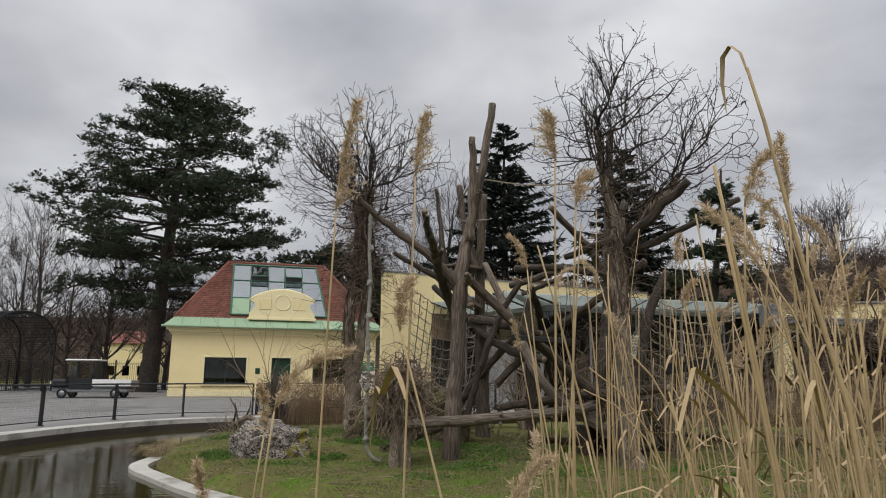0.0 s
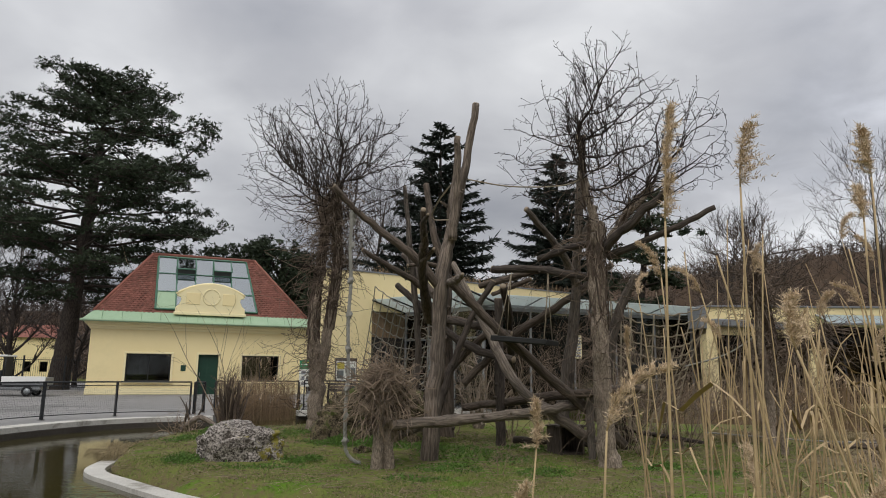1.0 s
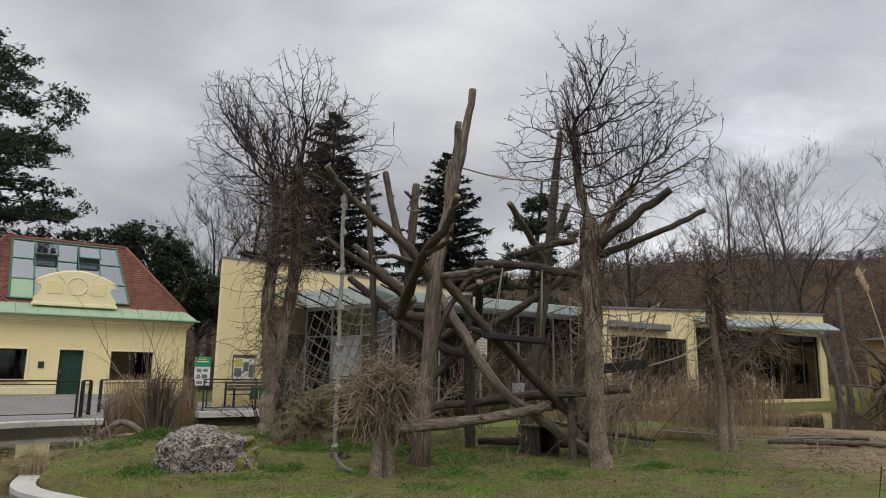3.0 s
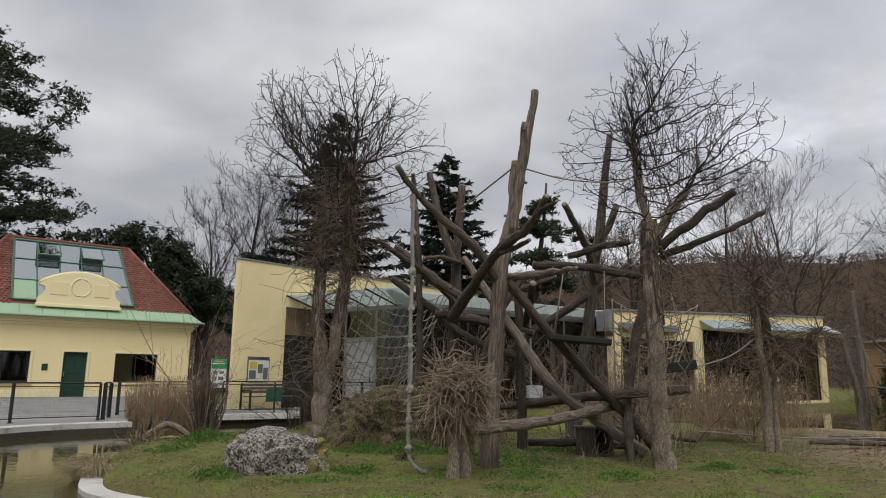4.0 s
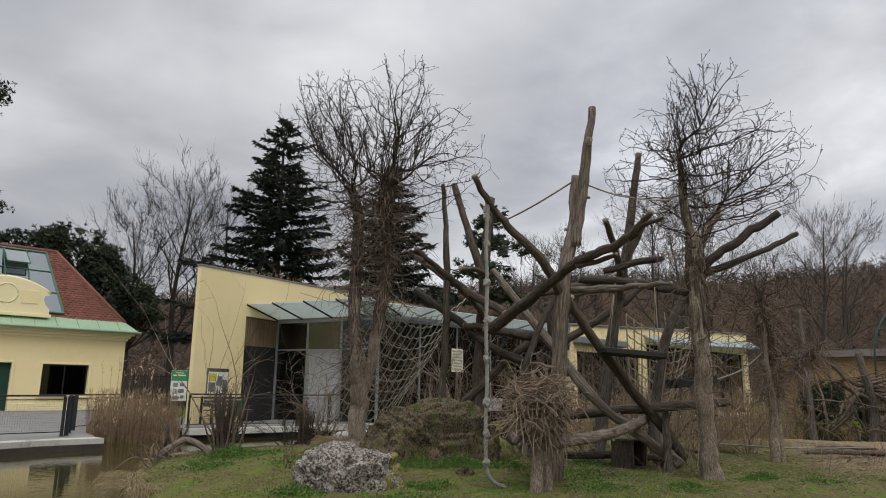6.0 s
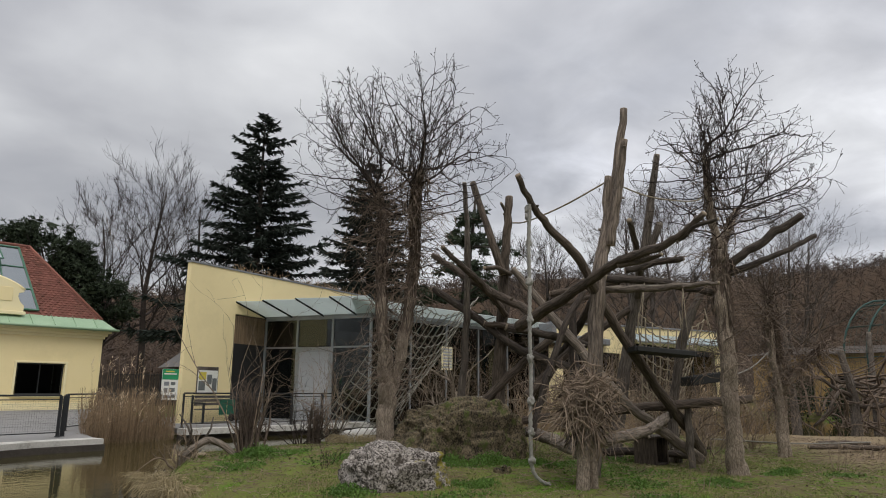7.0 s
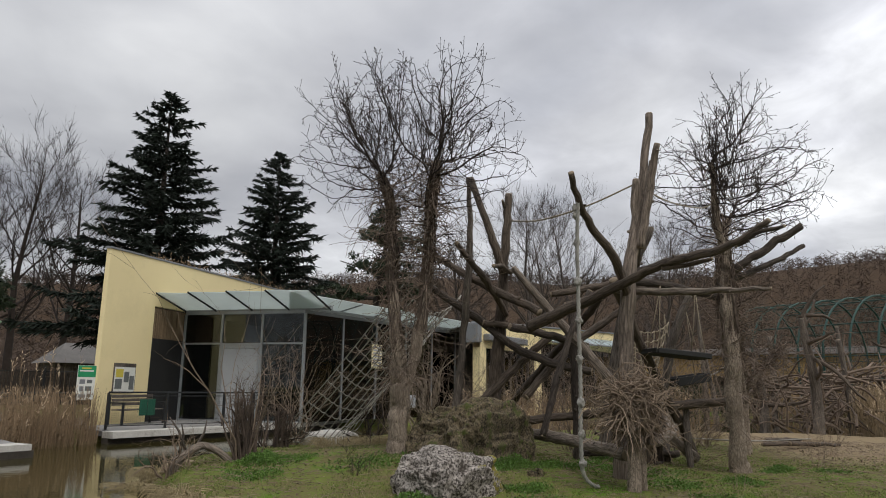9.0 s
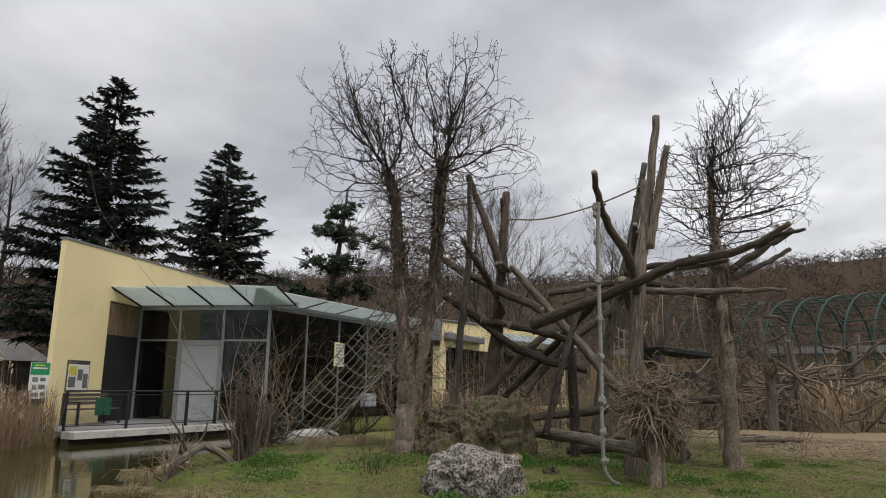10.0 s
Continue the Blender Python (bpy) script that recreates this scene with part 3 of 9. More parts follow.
def branch_out(tb, rng, start, direction, length, radius, level, spec, thin=0.0025):
    """Bare branches: each bears shorter, thinner ones. spec: per level (children, share of length, spread, bend, lift, steps)."""
    kids, share, spread, bend, lift, steps = spec[level]
    pts, _ = wander(rng, start, direction, length, steps, bend, lift)
    tip = 0.35 if level + 1 < len(spec) else 0.45
    radii = radius * np.linspace(1, tip, len(pts))
    tb.tube(pts, radii, 6 if radius > 0.03 else (4 if radius > 0.009 else 3), cap=False)
    if level + 1 >= len(spec):
        return
    for k in range(kids):
        f = rng.uniform(0.3, 1.0) if k else 1.0
        i = min(int(f * (len(pts) - 1)), len(pts) - 2)
        q = pts[i] + (pts[i + 1] - pts[i]) * (f * (len(pts) - 1) - i)
        d = unit(pts[i + 1] - pts[i])
        d2 = unit(d + rng.normal(0, spread, 3))
        branch_out(tb, rng, q, d2, length * share * rng.uniform(0.6, 1.25), max(radius * (1 - 0.6 * f) * 0.68, thin), level + 1, spec, thin)

# ---- ground, pond and paving ----
WATER = -0.23
ISLAND = [(-5.1, 12.6), (-5.0, 11.4), (-4.2, 10.2), (-2.8, 8.6), (-1.0, 7.2), (2.0, 6.2), (6.0, 5.7), (13.0, 5.6), (17.0, 7.0), (17.8, 10.0), (15.6, 13.6),
          (13.0, 16.6), (9.0, 19.8), (4.6, 21.5), (0.5, 19.9), (-2.0, 18.7), (-4.0, 17.0), (-5.0, 15.6), (-5.3, 14.2)]
POND = [(-9.3, 9.0), (-5.0, 4.9), (-2.0, 3.0), (1.5, 2.3), (8.0, 2.6), (24.0, 1.0), (27.0, 4.0), (27.5, 12.0), (29.5, 20.0), (31.0, 26.0), (31.0, 29.5), (27.0, 29.3), (18.0, 27.3), (12.0, 26.8), (6.0, 27.7),
        (2.6, 25.75), (-0.2, 24.9), (-2.6, 24.2), (-3.3, 26.2), (-5.0, 26.9), (-5.6, 24.0), (-5.5, 22.2), (-6.9, 21.7), (-8.1, 20.6), (-9.0, 19.0), (-9.5, 16.6), (-9.8, 13.0)]


def signed_distance(px, py, poly):
    """Metres inside (plus) or outside (minus) an outline."""
    a = np.array(poly, float)
    b = np.roll(a, -1, axis=0)
    best = np.full(px.shape, 1e9)
    inside = np.zeros(px.shape, bool)
    for (x0, y0), (x1, y1) in zip(a, b):
        dx, dy = x1 - x0, y1 - y0
        t = np.clip(((px - x0) * dx + (py - y0) * dy) / (dx * dx + dy * dy), 0, 1)
        best = np.minimum(best, np.hypot(px - x0 - t * dx, py - y0 - t * dy))
        cross = (y0 > py) != (y1 > py)
        inside ^= cross & (px < (x1 - x0) * (py - y0) / (y1 - y0 + 1e-12) + x0)
    return np.where(inside, best, -best)


def wavy(x, y, s, k):
    return np.sin(x * s + k) * np.cos(y * s * 1.3 + 2.1 * k) + 0.5 * np.sin(x * s * 2.3 - y * s * 1.7 + k)


def ground_height(x, y):
    x, y = np.asarray(x, float), np.asarray(y, float)
    isl = signed_distance(x, y, ISLAND) + 0.12 * wavy(x, y, 1.1, 0.4)
    pond = signed_distance(x, y, POND)
    z = 0.0 * x
    z = z + np.clip((y - 27.0) / 12.0, 0, 1) * 0.14
    bowl = np.clip(pond / 0.5, 0, 1)
    z = z * (1 - bowl) - 1.05 * bowl
    hump = np.clip((isl + 0.45) / 1.1, 0, 1)
    hump = hump * hump * (3 - 2 * hump)
    # the lawn rises gently towards the two vine trees
    rise = 0.30 * np.exp(-((x + 1.5) ** 2 + (y - 14.0) ** 2) / 6.5) + 0.05 * wavy(x, y, 0.7, 1.0) * 0.5
    z = np.where(isl > -0.45, z * (1 - hump) + hump * (rise - 0.02), z)
    far = np.clip((np.maximum(y + 0.25 * x, 0.95 * x + 0.2 * y) - 95.0) / 190.0, 0, 1)
    hills = far * far * (3 - 2 * far) * (27.5 + 21.0 * np.clip((x + 10) / 190.0, 0, 1) + 3.0 * wavy(x, y, 0.012, 0.3))
    return z + hills


def build_ground():
    xs = np.concatenate((np.linspace(-900, -60, 22), np.arange(-54, -12, 2.0), np.arange(-12, 26, 0.25), np.arange(26, 60, 1.5), np.linspace(62, 900, 34)))
    ys = np.concatenate((np.linspace(-300, -30, 8), np.arange(-26, 1, 2.0), np.arange(1, 29, 0.25), np.arange(29, 60, 1.5), np.linspace(62, 1200, 48)))
    X, Y = np.meshgrid(xs, ys)
    Z = ground_height(X, Y)
    nx, ny = len(xs), len(ys)
    verts = np.stack((X, Y, Z), -1).reshape(-1, 3)
    faces = [(j * nx + i, j * nx + i + 1, (j + 1) * nx + i + 1, (j + 1) * nx + i) for j in range(ny - 1) for i in range(nx - 1)]
    ob = mesh_object("ground", verts, faces, ground_material(), None, True)
    sand = np.clip((X - 5.0 + 1.6 * wavy(X, Y, 0.55, 0.9) + 0.5 * (12 - Y)) / 5.0, 0, 1) * (signed_distance(X, Y, ISLAND) > -1.5)
    sand = np.maximum(sand, 0.75 * np.clip(0.9 - signed_distance(X, Y, ISLAND), 0, 1) * (signed_distance(X, Y, ISLAND) > -1))
    wood = np.clip((np.maximum(Y + 0.25 * X, 0.95 * X + 0.2 * Y) - 80) / 30.0, 0, 1)
    for key, data in (("sand", sand), ("wood", wood)):
        at = ob.data.attributes.new(key, "FLOAT", "POINT")
        at.data.foreach_set("value", data.reshape(-1).astype(np.float32))
    return tagged(ob, "patchy green lawn, bare soil and sandy shore", "ground", kind="structure")


def ground_material():
    m = material("lawn_soil_and_sand", (0.132, 0.102, 0.056), (0.130, 0.158, 0.035), 2.1, 0.95, 1.0, 23.0, c=(0.092, 0.166, 0.019), blotch=0.42, crisp=0.075)
    nt = m.node_tree
    bsdf = nt.nodes["Principled BSDF"]
    colour = bsdf.inputs["Base Color"].links[0].from_socket
    coord = nt.nodes.new("ShaderNodeTexCoord")
    for key, dark, pale in (("sand", (0.150, 0.114, 0.068), (0.320, 0.248, 0.155)), ("wood", (0.012, 0.007, 0.004), (0.120, 0.080, 0.052))):
        at = nt.nodes.new("ShaderNodeAttribute")
        at.attribute_name = key
        grain = node(nt, "ShaderNodeTexNoise", Scale=9.0 if key == "sand" else 0.9, Detail=8.0, Roughness=0.7)
        nt.links.new(coord.outputs["Object"], grain.inputs["Vector"])
        tone = nt.nodes.new("ShaderNodeMix")
        tone.data_type = "RGBA"
        tone.inputs["A"].default_value, tone.inputs["B"].default_value = (*dark, 1), (*pale, 1)
        nt.links.new(grain.outputs["Fac"], tone.inputs["Factor"])
        edge = nt.nodes.new("ShaderNodeMath")
        edge.operation = "MULTIPLY_ADD"
        edge.use_clamp = True
        nt.links.new(grain.outputs["Fac"], edge.inputs[0])
        edge.inputs[1].default_value = 1.6
        back = nt.nodes.new("ShaderNodeMath")
        back.operation = "MULTIPLY_ADD"
        nt.links.new(at.outputs["Fac"], back.inputs[0])
        back.inputs[1].default_value, back.inputs[2].default_value = 2.4, -1.7
        nt.links.new(back.outputs[0], edge.inputs[2])
        mix = nt.nodes.new("ShaderNodeMix")
        mix.data_type = "RGBA"
        nt.links.new(edge.outputs[0], mix.inputs["Factor"])
        nt.links.new(colour, mix.inputs["A"])
        nt.links.new(tone.outputs["Result"], mix.inputs["B"])
        colour = mix.outputs["Result"]
    nt.links.new(colour, bsdf.inputs["Base Color"])
    bsdf.inputs["Specular IOR Level"].default_value = 0.08
    return m


ground = build_ground()
pond = mesh_object("water", [(-14, -4, WATER), (60, -4, WATER), (60, 34, WATER), (-14, 34, WATER)], [(0, 1, 2, 3)], M["water"])
tagged(pond, "dark still pond water with faint ripples", "water", kind="structure")


def slab(name, outline, z0, z1, mat, label, category):
    n = len(outline)
    verts = [(x, y, z0) for x, y in outline] + [(x, y, z1) for x, y in outline]
    faces = [tuple(range(n)), tuple(range(n, 2 * n))] + [(i, (i + 1) % n, (i + 1) % n + n, i + n) for i in range(n)]
    ob = mesh_object(name, verts, faces, mat)
    bm = bmesh.new()
    bm.from_mesh(ob.data)
    bmesh.ops.recalc_face_normals(bm, faces=bm.faces)
    bm.to_mesh(ob.data)
    bm.free()
    return tagged(ob, label, category, kind="structure")


DECK_EDGE = [(-5.2, 21.5), (-6.6, 20.9), (-7.7, 19.9), (-8.5, 18.3), (-9.0, 16.4), (-9.25, 14.0), (-9.4, 10.0)]
PAV_EDGE = [(-2.85, 23.5), (-0.2, 24.25), (2.6, 25.1), (5.6, 26.9), (12.0, 31.0)]


def offset_line(line, d):
    """The line moved d metres to its left."""
    p = np.array(line, float)
    t = np.gradient(p, axis=0)
    t /= np.linalg.norm(t, axis=1)[:, None]
    return p + np.stack((-t[:, 1], t[:, 0]), -1) * d


def strip(name, line, w0, w1, z0, z1, mat, label, category="kerb", seg=1):
    """A band of stone that follows a line: w0 to w1 metres to the line's left."""
    c = spline([(x, y, 0, 0) for x, y in line], 5)[:, :2]
    a, b = offset_line(c, w0), offset_line(c, w1)
    k = len(c)
    verts = [(*p, z) for z in (z0, z1) for q in (a, b) for p in q]
    faces = []
    for i in range(k - 1):
        A0, B0, A1, B1 = i, k + i, 2 * k + i, 3 * k + i
        faces += [(A0, A0 + 1, A1 + 1, A1), (B0 + 1, B0, B1, B1 + 1), (A1, A1 + 1, B1 + 1, B1), (A0 + 1, A0, B0, B0 + 1)]
    faces += [(0, 2 * k, 3 * k, k), (k - 1, 2 * k - 1, 4 * k - 1, 3 * k - 1)]
    ob = mesh_object(name, verts, faces, mat)
    bm = bmesh.new()
    bm.from_mesh(ob.data)
    bmesh.ops.recalc_face_normals(bm, faces=bm.faces)
    bm.to_mesh(ob.data)
    bm.free()
    return tagged(ob, label, category, kind="structure")


slab("pavement", [*DECK_EDGE, (-40, 8), (-40, 60), (-2.6, 60), (-2.6, 33), (-5.0, 26.8), (-5.3, 23.5)], -0.30, 0.015, M["pavement"], "wide pale grey paved forecourt in front of the yellow house", "pavement")
# the far edge of the forecourt rises with the ground to the house
mesh_object("pavement_slope", [(-40, 27, 0.02), (-3.2, 27, 0.02), (-3.2, 40, 0.18), (-40, 40, 0.18), (-40, 75, 0.19), (-3.2, 75, 0.19)], [(0, 1, 2, 3), (3, 2, 5, 4)], M["pavement"])
tagged(bpy.data.objects["pavement_slope"], "paved forecourt rising gently to the house", "pavement", kind="structure")
strip("coping", DECK_EDGE, -0.10, 0.42, -0.09, 0.03, M["coping"], "pale stone coping along the forecourt edge")
# the shadow gap under the coping is painted as a dark wall
strip("retaining_wall", DECK_EDGE, 0.12, 0.5, -1.1, -0.09, M["dark_concrete"], "concrete wall below the coping, coloured dark as its shadow gap", "wall")
slab("pavilion_terrace", [*PAV_EDGE, (12.0, 40), (-3.2, 31)], -0.07, 0.06, M["pavement"], "paved terrace in front of the glass pavilion", "pavement")
strip("terrace_coping", PAV_EDGE, -0.08, 0.40, -0.085, 0.075, M["coping"], "stained stone coping along the terrace")
# same dark colour for the shade below the terrace edge
strip("terrace_wall", PAV_EDGE, 0.14, 0.4, -1.1, -0.085, M["dark_concrete"], "wall below the terrace with the shade put into its dark colour", "wall")
SHORE_KERB = [(-5.15, 12.9), (-4.95, 11.3), (-4.15, 10.1), (-2.8, 8.5), (-1.0, 7.1), (2.0, 6.1)]
strip("shore_kerb", SHORE_KERB, 0.02, 0.30, -0.75, -0.17, M["coping"], "pale rounded concrete kerb at the island shore")

# ---- the yellow house ----
HOUSE = Matrix.Translation((-14.1, 36.15, 0.15)) @ Matrix.Rotation(math.atan2(0.287, 0.958), 4, "Z")
HL, HD = 10.75, 6.2          # length and depth


def wall_with_holes(name, length, height, holes, y0, y1, mat, parent, z_low=0.0, label=""):
    """A wall along x with rectangular openings (x0, x1, z0, z1) that go right through it."""
    xs = sorted({0.0, length, *[h[0] for h in holes], *[h[1] for h in holes]})
    zs = sorted({z_low, height, *[h[2] for h in holes], *[h[3] for h in holes]})
    bm = bmesh.new()
    for i in range(len(xs) - 1):
        for k in range(len(zs) - 1):
            cx, cz = (xs[i] + xs[i + 1]) / 2, (zs[k] + zs[k + 1]) / 2
            if any(h[0] < cx < h[1] and h[2] < cz < h[3] for h in holes):
                continue
            box(bm, xs[i], xs[i + 1], y0, y1, zs[k], zs[k + 1])
    bmesh.ops.remove_doubles(bm, verts=bm.verts, dist=0.0005)
    # faces between two solid blocks vanish
    seen = {}
    for f in bm.faces:
        seen.setdefault(tuple(round(c, 3) for c in f.calc_center_median()), []).append(f)
    bmesh.ops.delete(bm, geom=[f for fs in seen.values() if len(fs) > 1 for f in fs], context="FACES")
    bmesh.ops.recalc_face_normals(bm, faces=bm.faces)
    return part(name, bm, mat, parent, label)


def house_window(parent, x0, x1, z0, z1, label):
    w = part("window", box(bmesh.new(), x0 - 0.10, x1 + 0.10, -0.045, 0.0, z1, z1 + 0.09, 0.01), M["cream"], parent, label)
    for nm, a in (("frame", (x0 - 0.10, x0, -0.04, 0.0, z0 - 0.02, z1)), ("frame", (x1, x1 + 0.10, -0.04, 0.0, z0 - 0.02, z1)), ("sill", (x0 - 0.14, x1 + 0.14, -0.10, 0.02, z0 - 0.10, z0 - 0.02))):
        boxed(nm, *a, M["cream"], w)
    boxed("pane", x0 + 0.05, x1 - 0.05, 0.19, 0.205, z0 + 0.05, z1 - 0.05, M["glass"], w, 0)
    for a in ((x0, x0 + 0.06), (x1 - 0.06, x1), ((x0 + x1) / 2 - 0.025, (x0 + x1) / 2 + 0.025)):
        boxed("frame", a[0], a[1], 0.17, 0.23, z0, z1, M["black_iron"], w)
    for a in ((z0, z0 + 0.06), (z1 - 0.06, z1)):
        boxed("frame", x0 + 0.06, x1 - 0.06, 0.172, 0.228, a[0], a[1], M["black_iron"], w)
    return w


def yellow_house():
    h = thing("house", HOUSE, "single-storey pale yellow house with red tiled roof and copper eaves", "house")
    holes = [(1.70, 3.80, 0.66, 2.02), (5.11, 6.11, 0.0, 2.03), (7.30, 9.24, 0.66, 2.02)]
    wall_with_holes("wall", HL, 3.45, holes, 0.0, 0.35, M["yellow"], h)
    for nm, a in (("wall", (0.0, 0.35, 0.352, HD - 0.352)), ("wall", (HL - 0.35, HL, 0.352, HD - 0.352)), ("wall", (0.0, HL, HD - 0.35, HD))):
        boxed(nm, *a, 0.0, 3.45, M["yellow"], h, 0)
    boxed("plinth", -0.03, 5.08, -0.03, -0.002, 0.0, 0.32, M["cream"], h)
    boxed("plinth", 6.14, HL + 0.03, -0.03, -0.002, 0.0, 0.32, M["cream"], h)
    # floor and wall coloured near-black for the shade indoors
    boxed("interior_floor", 0.36, HL - 0.36, 0.36, HD - 0.36, 0.01, 0.05, M["room_shade"], h, 0)
    boxed("interior_wall", 0.36, HL - 0.36, 2.6, 2.7, 0.05, 3.4, M["room_shade"], h, 0)
    # cornice in three steps
    for k, (out, z0, z1) in enumerate(((0.07, 3.20, 3.32), (0.16, 3.32, 3.45), (0.28, 3.45, 3.60))):
        boxed("cornice", -out, HL + out, -out, HD + out, z0, z1, M["cream"], h, 0.015)
    house_window(h, 1.70, 3.80, 0.66, 2.02, "dark window in a pale plaster surround")
    house_window(h, 7.30, 9.24, 0.66, 2.02, "dark window in a pale plaster surround")
    d = boxed("door", 5.11, 6.11, 0.16, 0.21, 0.0, 2.03, M["dark_green"], h, 0.006, "plain dark green door")
    for a in ((5.01, 5.11, 0.0, 2.13), (6.11, 6.21, 0.0, 2.13), (5.11, 6.11, 2.03, 2.13)):
        boxed("door_frame", a[0], a[1], -0.04, 0.0, a[2], a[3], M["cream"], d)
    for x0, x1 in ((5.20, 5.57), (5.65, 6.02)):
        for z0, z1 in ((0.15, 0.95), (1.05, 1.90)):
            boxed("panel", x0, x1, 0.150, 0.162, z0, z1, M["dark_green"], d, 0.004)
    boxed("handle", 5.20, 5.23, 0.10, 0.155, 0.95, 1.12, M["steel"], d, 0.004)
    # copper eaves: standing-seam sheets that slope up to the tiles
    eave = None
    n = 13
    ex = np.linspace(-0.45, HL + 0.45, n + 1)
    for i in range(n):
        x0, x1 = ex[i] + 0.004, ex[i + 1] - 0.004
        top0, top1 = max(x0, 0.05), min(x1, HL - 0.05)
        verts = [(x0, -0.45, 3.62), (x1, -0.45, 3.62), (top1, 0.30, 4.14), (top0, 0.30, 4.14), (x0, -0.45, 3.57), (x1, -0.45, 3.57), (top1, 0.30, 4.08), (top0, 0.30, 4.08)]
        mesh_object("copper_sheet", verts, [(0, 1, 2, 3), (7, 6, 5, 4), (0, 4, 5, 1), (1, 5, 6, 2), (2, 6, 7, 3), (3, 7, 4, 0)], M["copper"], h)
        if i:
            boxed("seam", ex[i] - 0.012, ex[i] + 0.012, -0.45, -0.43, 3.60, 3.66, M["copper"], h, 0)
            mesh_object("seam", [(ex[i] - 0.012, -0.44, 3.62), (ex[i] + 0.012, -0.44, 3.62), (min(max(ex[i], 0.05), HL - 0.05) + 0.012, 0.29, 4.16), (min(max(ex[i], 0.05), HL - 0.05) - 0.012, 0.29, 4.16), (ex[i], -0.44, 3.665), (min(max(ex[i], 0.05), HL - 0.05), 0.29, 4.20)], [(0, 4, 5, 3), (4, 1, 2, 5), (0, 1, 4)], M["copper"], h)
    for sx in (-1, 1):
        xo = -0.45 if sx < 0 else HL + 0.45
        xi = 0.05 if sx < 0 else HL - 0.05
        mesh_object("copper_sheet", [(xo, -0.45, 3.62), (xo, HD + 0.45, 3.62), (xi, HD - 0.3, 4.14), (xi, 0.3, 4.14)], [(0, 1, 2, 3)], M["copper"], h)
    g = Tubes()
    g.tube([(-0.5, -0.50, 3.60), (HL / 2, -0.50, 3.60), (HL + 0.5, -0.50, 3.60)], [0.06] * 3, 8)
    g.make("gutter", M["copper"], h)
    # roof shell below the tiles, hipped on all sides
    A, B = 2.55, 8.05
    base = [(0.02, 0.28, 4.08), (HL - 0.02, 0.28, 4.08), (HL - 0.02, HD - 0.28, 4.08), (0.02, HD - 0.28, 4.08)]
    top = [(A, 3.0, 7.55), (B, 3.0, 7.55), (B, 3.3, 7.55), (A, 3.3, 7.55)]
    mesh_object("roof", base + top, [(0, 1, 5, 4), (1, 2, 6, 5), (2, 3, 7, 6), (3, 0, 4, 7), (4, 5, 6, 7)], M["tiles"], h)
    # courses of tiles on the front slope and both hips
    rng = np.random.default_rng(3)
    rows = 30
    tb = Tubes()

    def tile(p0, p1, p2, p3, lift):
        q = [np.array(p) + np.array(lift) * s for p, s in ((p0, 1.0), (p1, 1.0), (p2, 0.25), (p3, 0.25))]
        r = [np.array(p) for p in (p0, p1)]
        tb.v.append(np.array(q + r))
        k = tb.n
        tb.q.append(np.array(((k, k + 1, k + 2, k + 3), (k + 4, k + 5, k + 1, k))))
        tb.n += 6
    sides = [((0.02, 0.28, 4.10), (HL - 0.02, 0.28, 4.10), (B, 3.0, 7.58), (A, 3.0, 7.58), (0, -0.03, 0.025)),
             ((HL - 0.02, 0.28, 4.10), (HL - 0.02, HD - 0.28, 4.10), (B, 3.3, 7.58), (B, 3.0, 7.58), (0.03, 0, 0.025)),
             ((0.02, HD - 0.28, 4.10), (0.02, 0.28, 4.10), (A, 3.0, 7.58), (A, 3.3, 7.58), (-0.03, 0, 0.025))]
    for c0, c1, c2, c3, lift in sides:
        c0, c1, c2, c3 = map(np.array, (c0, c1, c2, c3))
        for r in range(rows):
            t0, t1 = r / rows, (r + 1.05) / rows
            a0, b0 = c0 + (c3 - c0) * t0, c1 + (c2 - c1) * t0
            a1, b1 = c0 + (c3 - c0) * min(t1, 1), c1 + (c2 - c1) * min(t1, 1)
            k = max(1, int(np.linalg.norm(b0 - a0) / 0.2))
            for j in range(k):
                u0, u1 = j / k + 0.004, (j + 1) / k - 0.004
                wob = rng.uniform(0.8, 1.25)
                p = [a0 + (b0 - a0) * u0, a0 + (b0 - a0) * u1, a1 + (b1 - a1) * u1, a1 + (b1 - a1) * u0]
                if lift[1] < 0:   # leave the skylight free
                    mid = (p[0] + p[2]) / 2
                    if 2.80 + 0.05 < mid[0] < 8.1 - 0.14 * (mid[2] - 4.1) and mid[2] < 7.45:
                        continue
                tile(*p, np.array(lift) * wob)
    tagged(tb.make("roof_tiles", M["tiles"], h, False), "courses of small red clay tiles", kind="stuff")
    ridge = Tubes()
    ridge.tube([(A, 3.0, 7.58), ((A + B) / 2, 3.0, 7.58), (B, 3.0, 7.58)], [0.09] * 3, 8)
    for x, cx in ((0.02, A), (HL - 0.02, B)):
        ridge.tube([(x, 0.28, 4.12), ((x + cx) / 2, 1.64, 5.86), (cx, 3.0, 7.6)], [0.075] * 3, 7)
    ridge.make("ridge_tiles", M["tiles"], h)
    # the sloping studio skylight
    sk = new("skylight")
    sk.parent = h
    tagged(sk, "large sloping skylight with green frames and open vents")
    slope = Vector((0, 2.72, 3.48)).normalized()
    out = Vector((0, -3.48, 2.72)).normalized()

    def on(x, z, o=0.0):
        t = (z - 4.10) / 3.48
        return Vector((x, 0.28 + 2.72 * t, z)) + out * o
    X0, X1, Z0, Z1 = 2.85, 7.95, 4.30, 7.40

    def right_edge(z):
        return 8.0 - 0.14 * (z - 4.28)

    def bar(p, q, w, name="frame", mat=M["green_frame"]):
        t = Tubes()
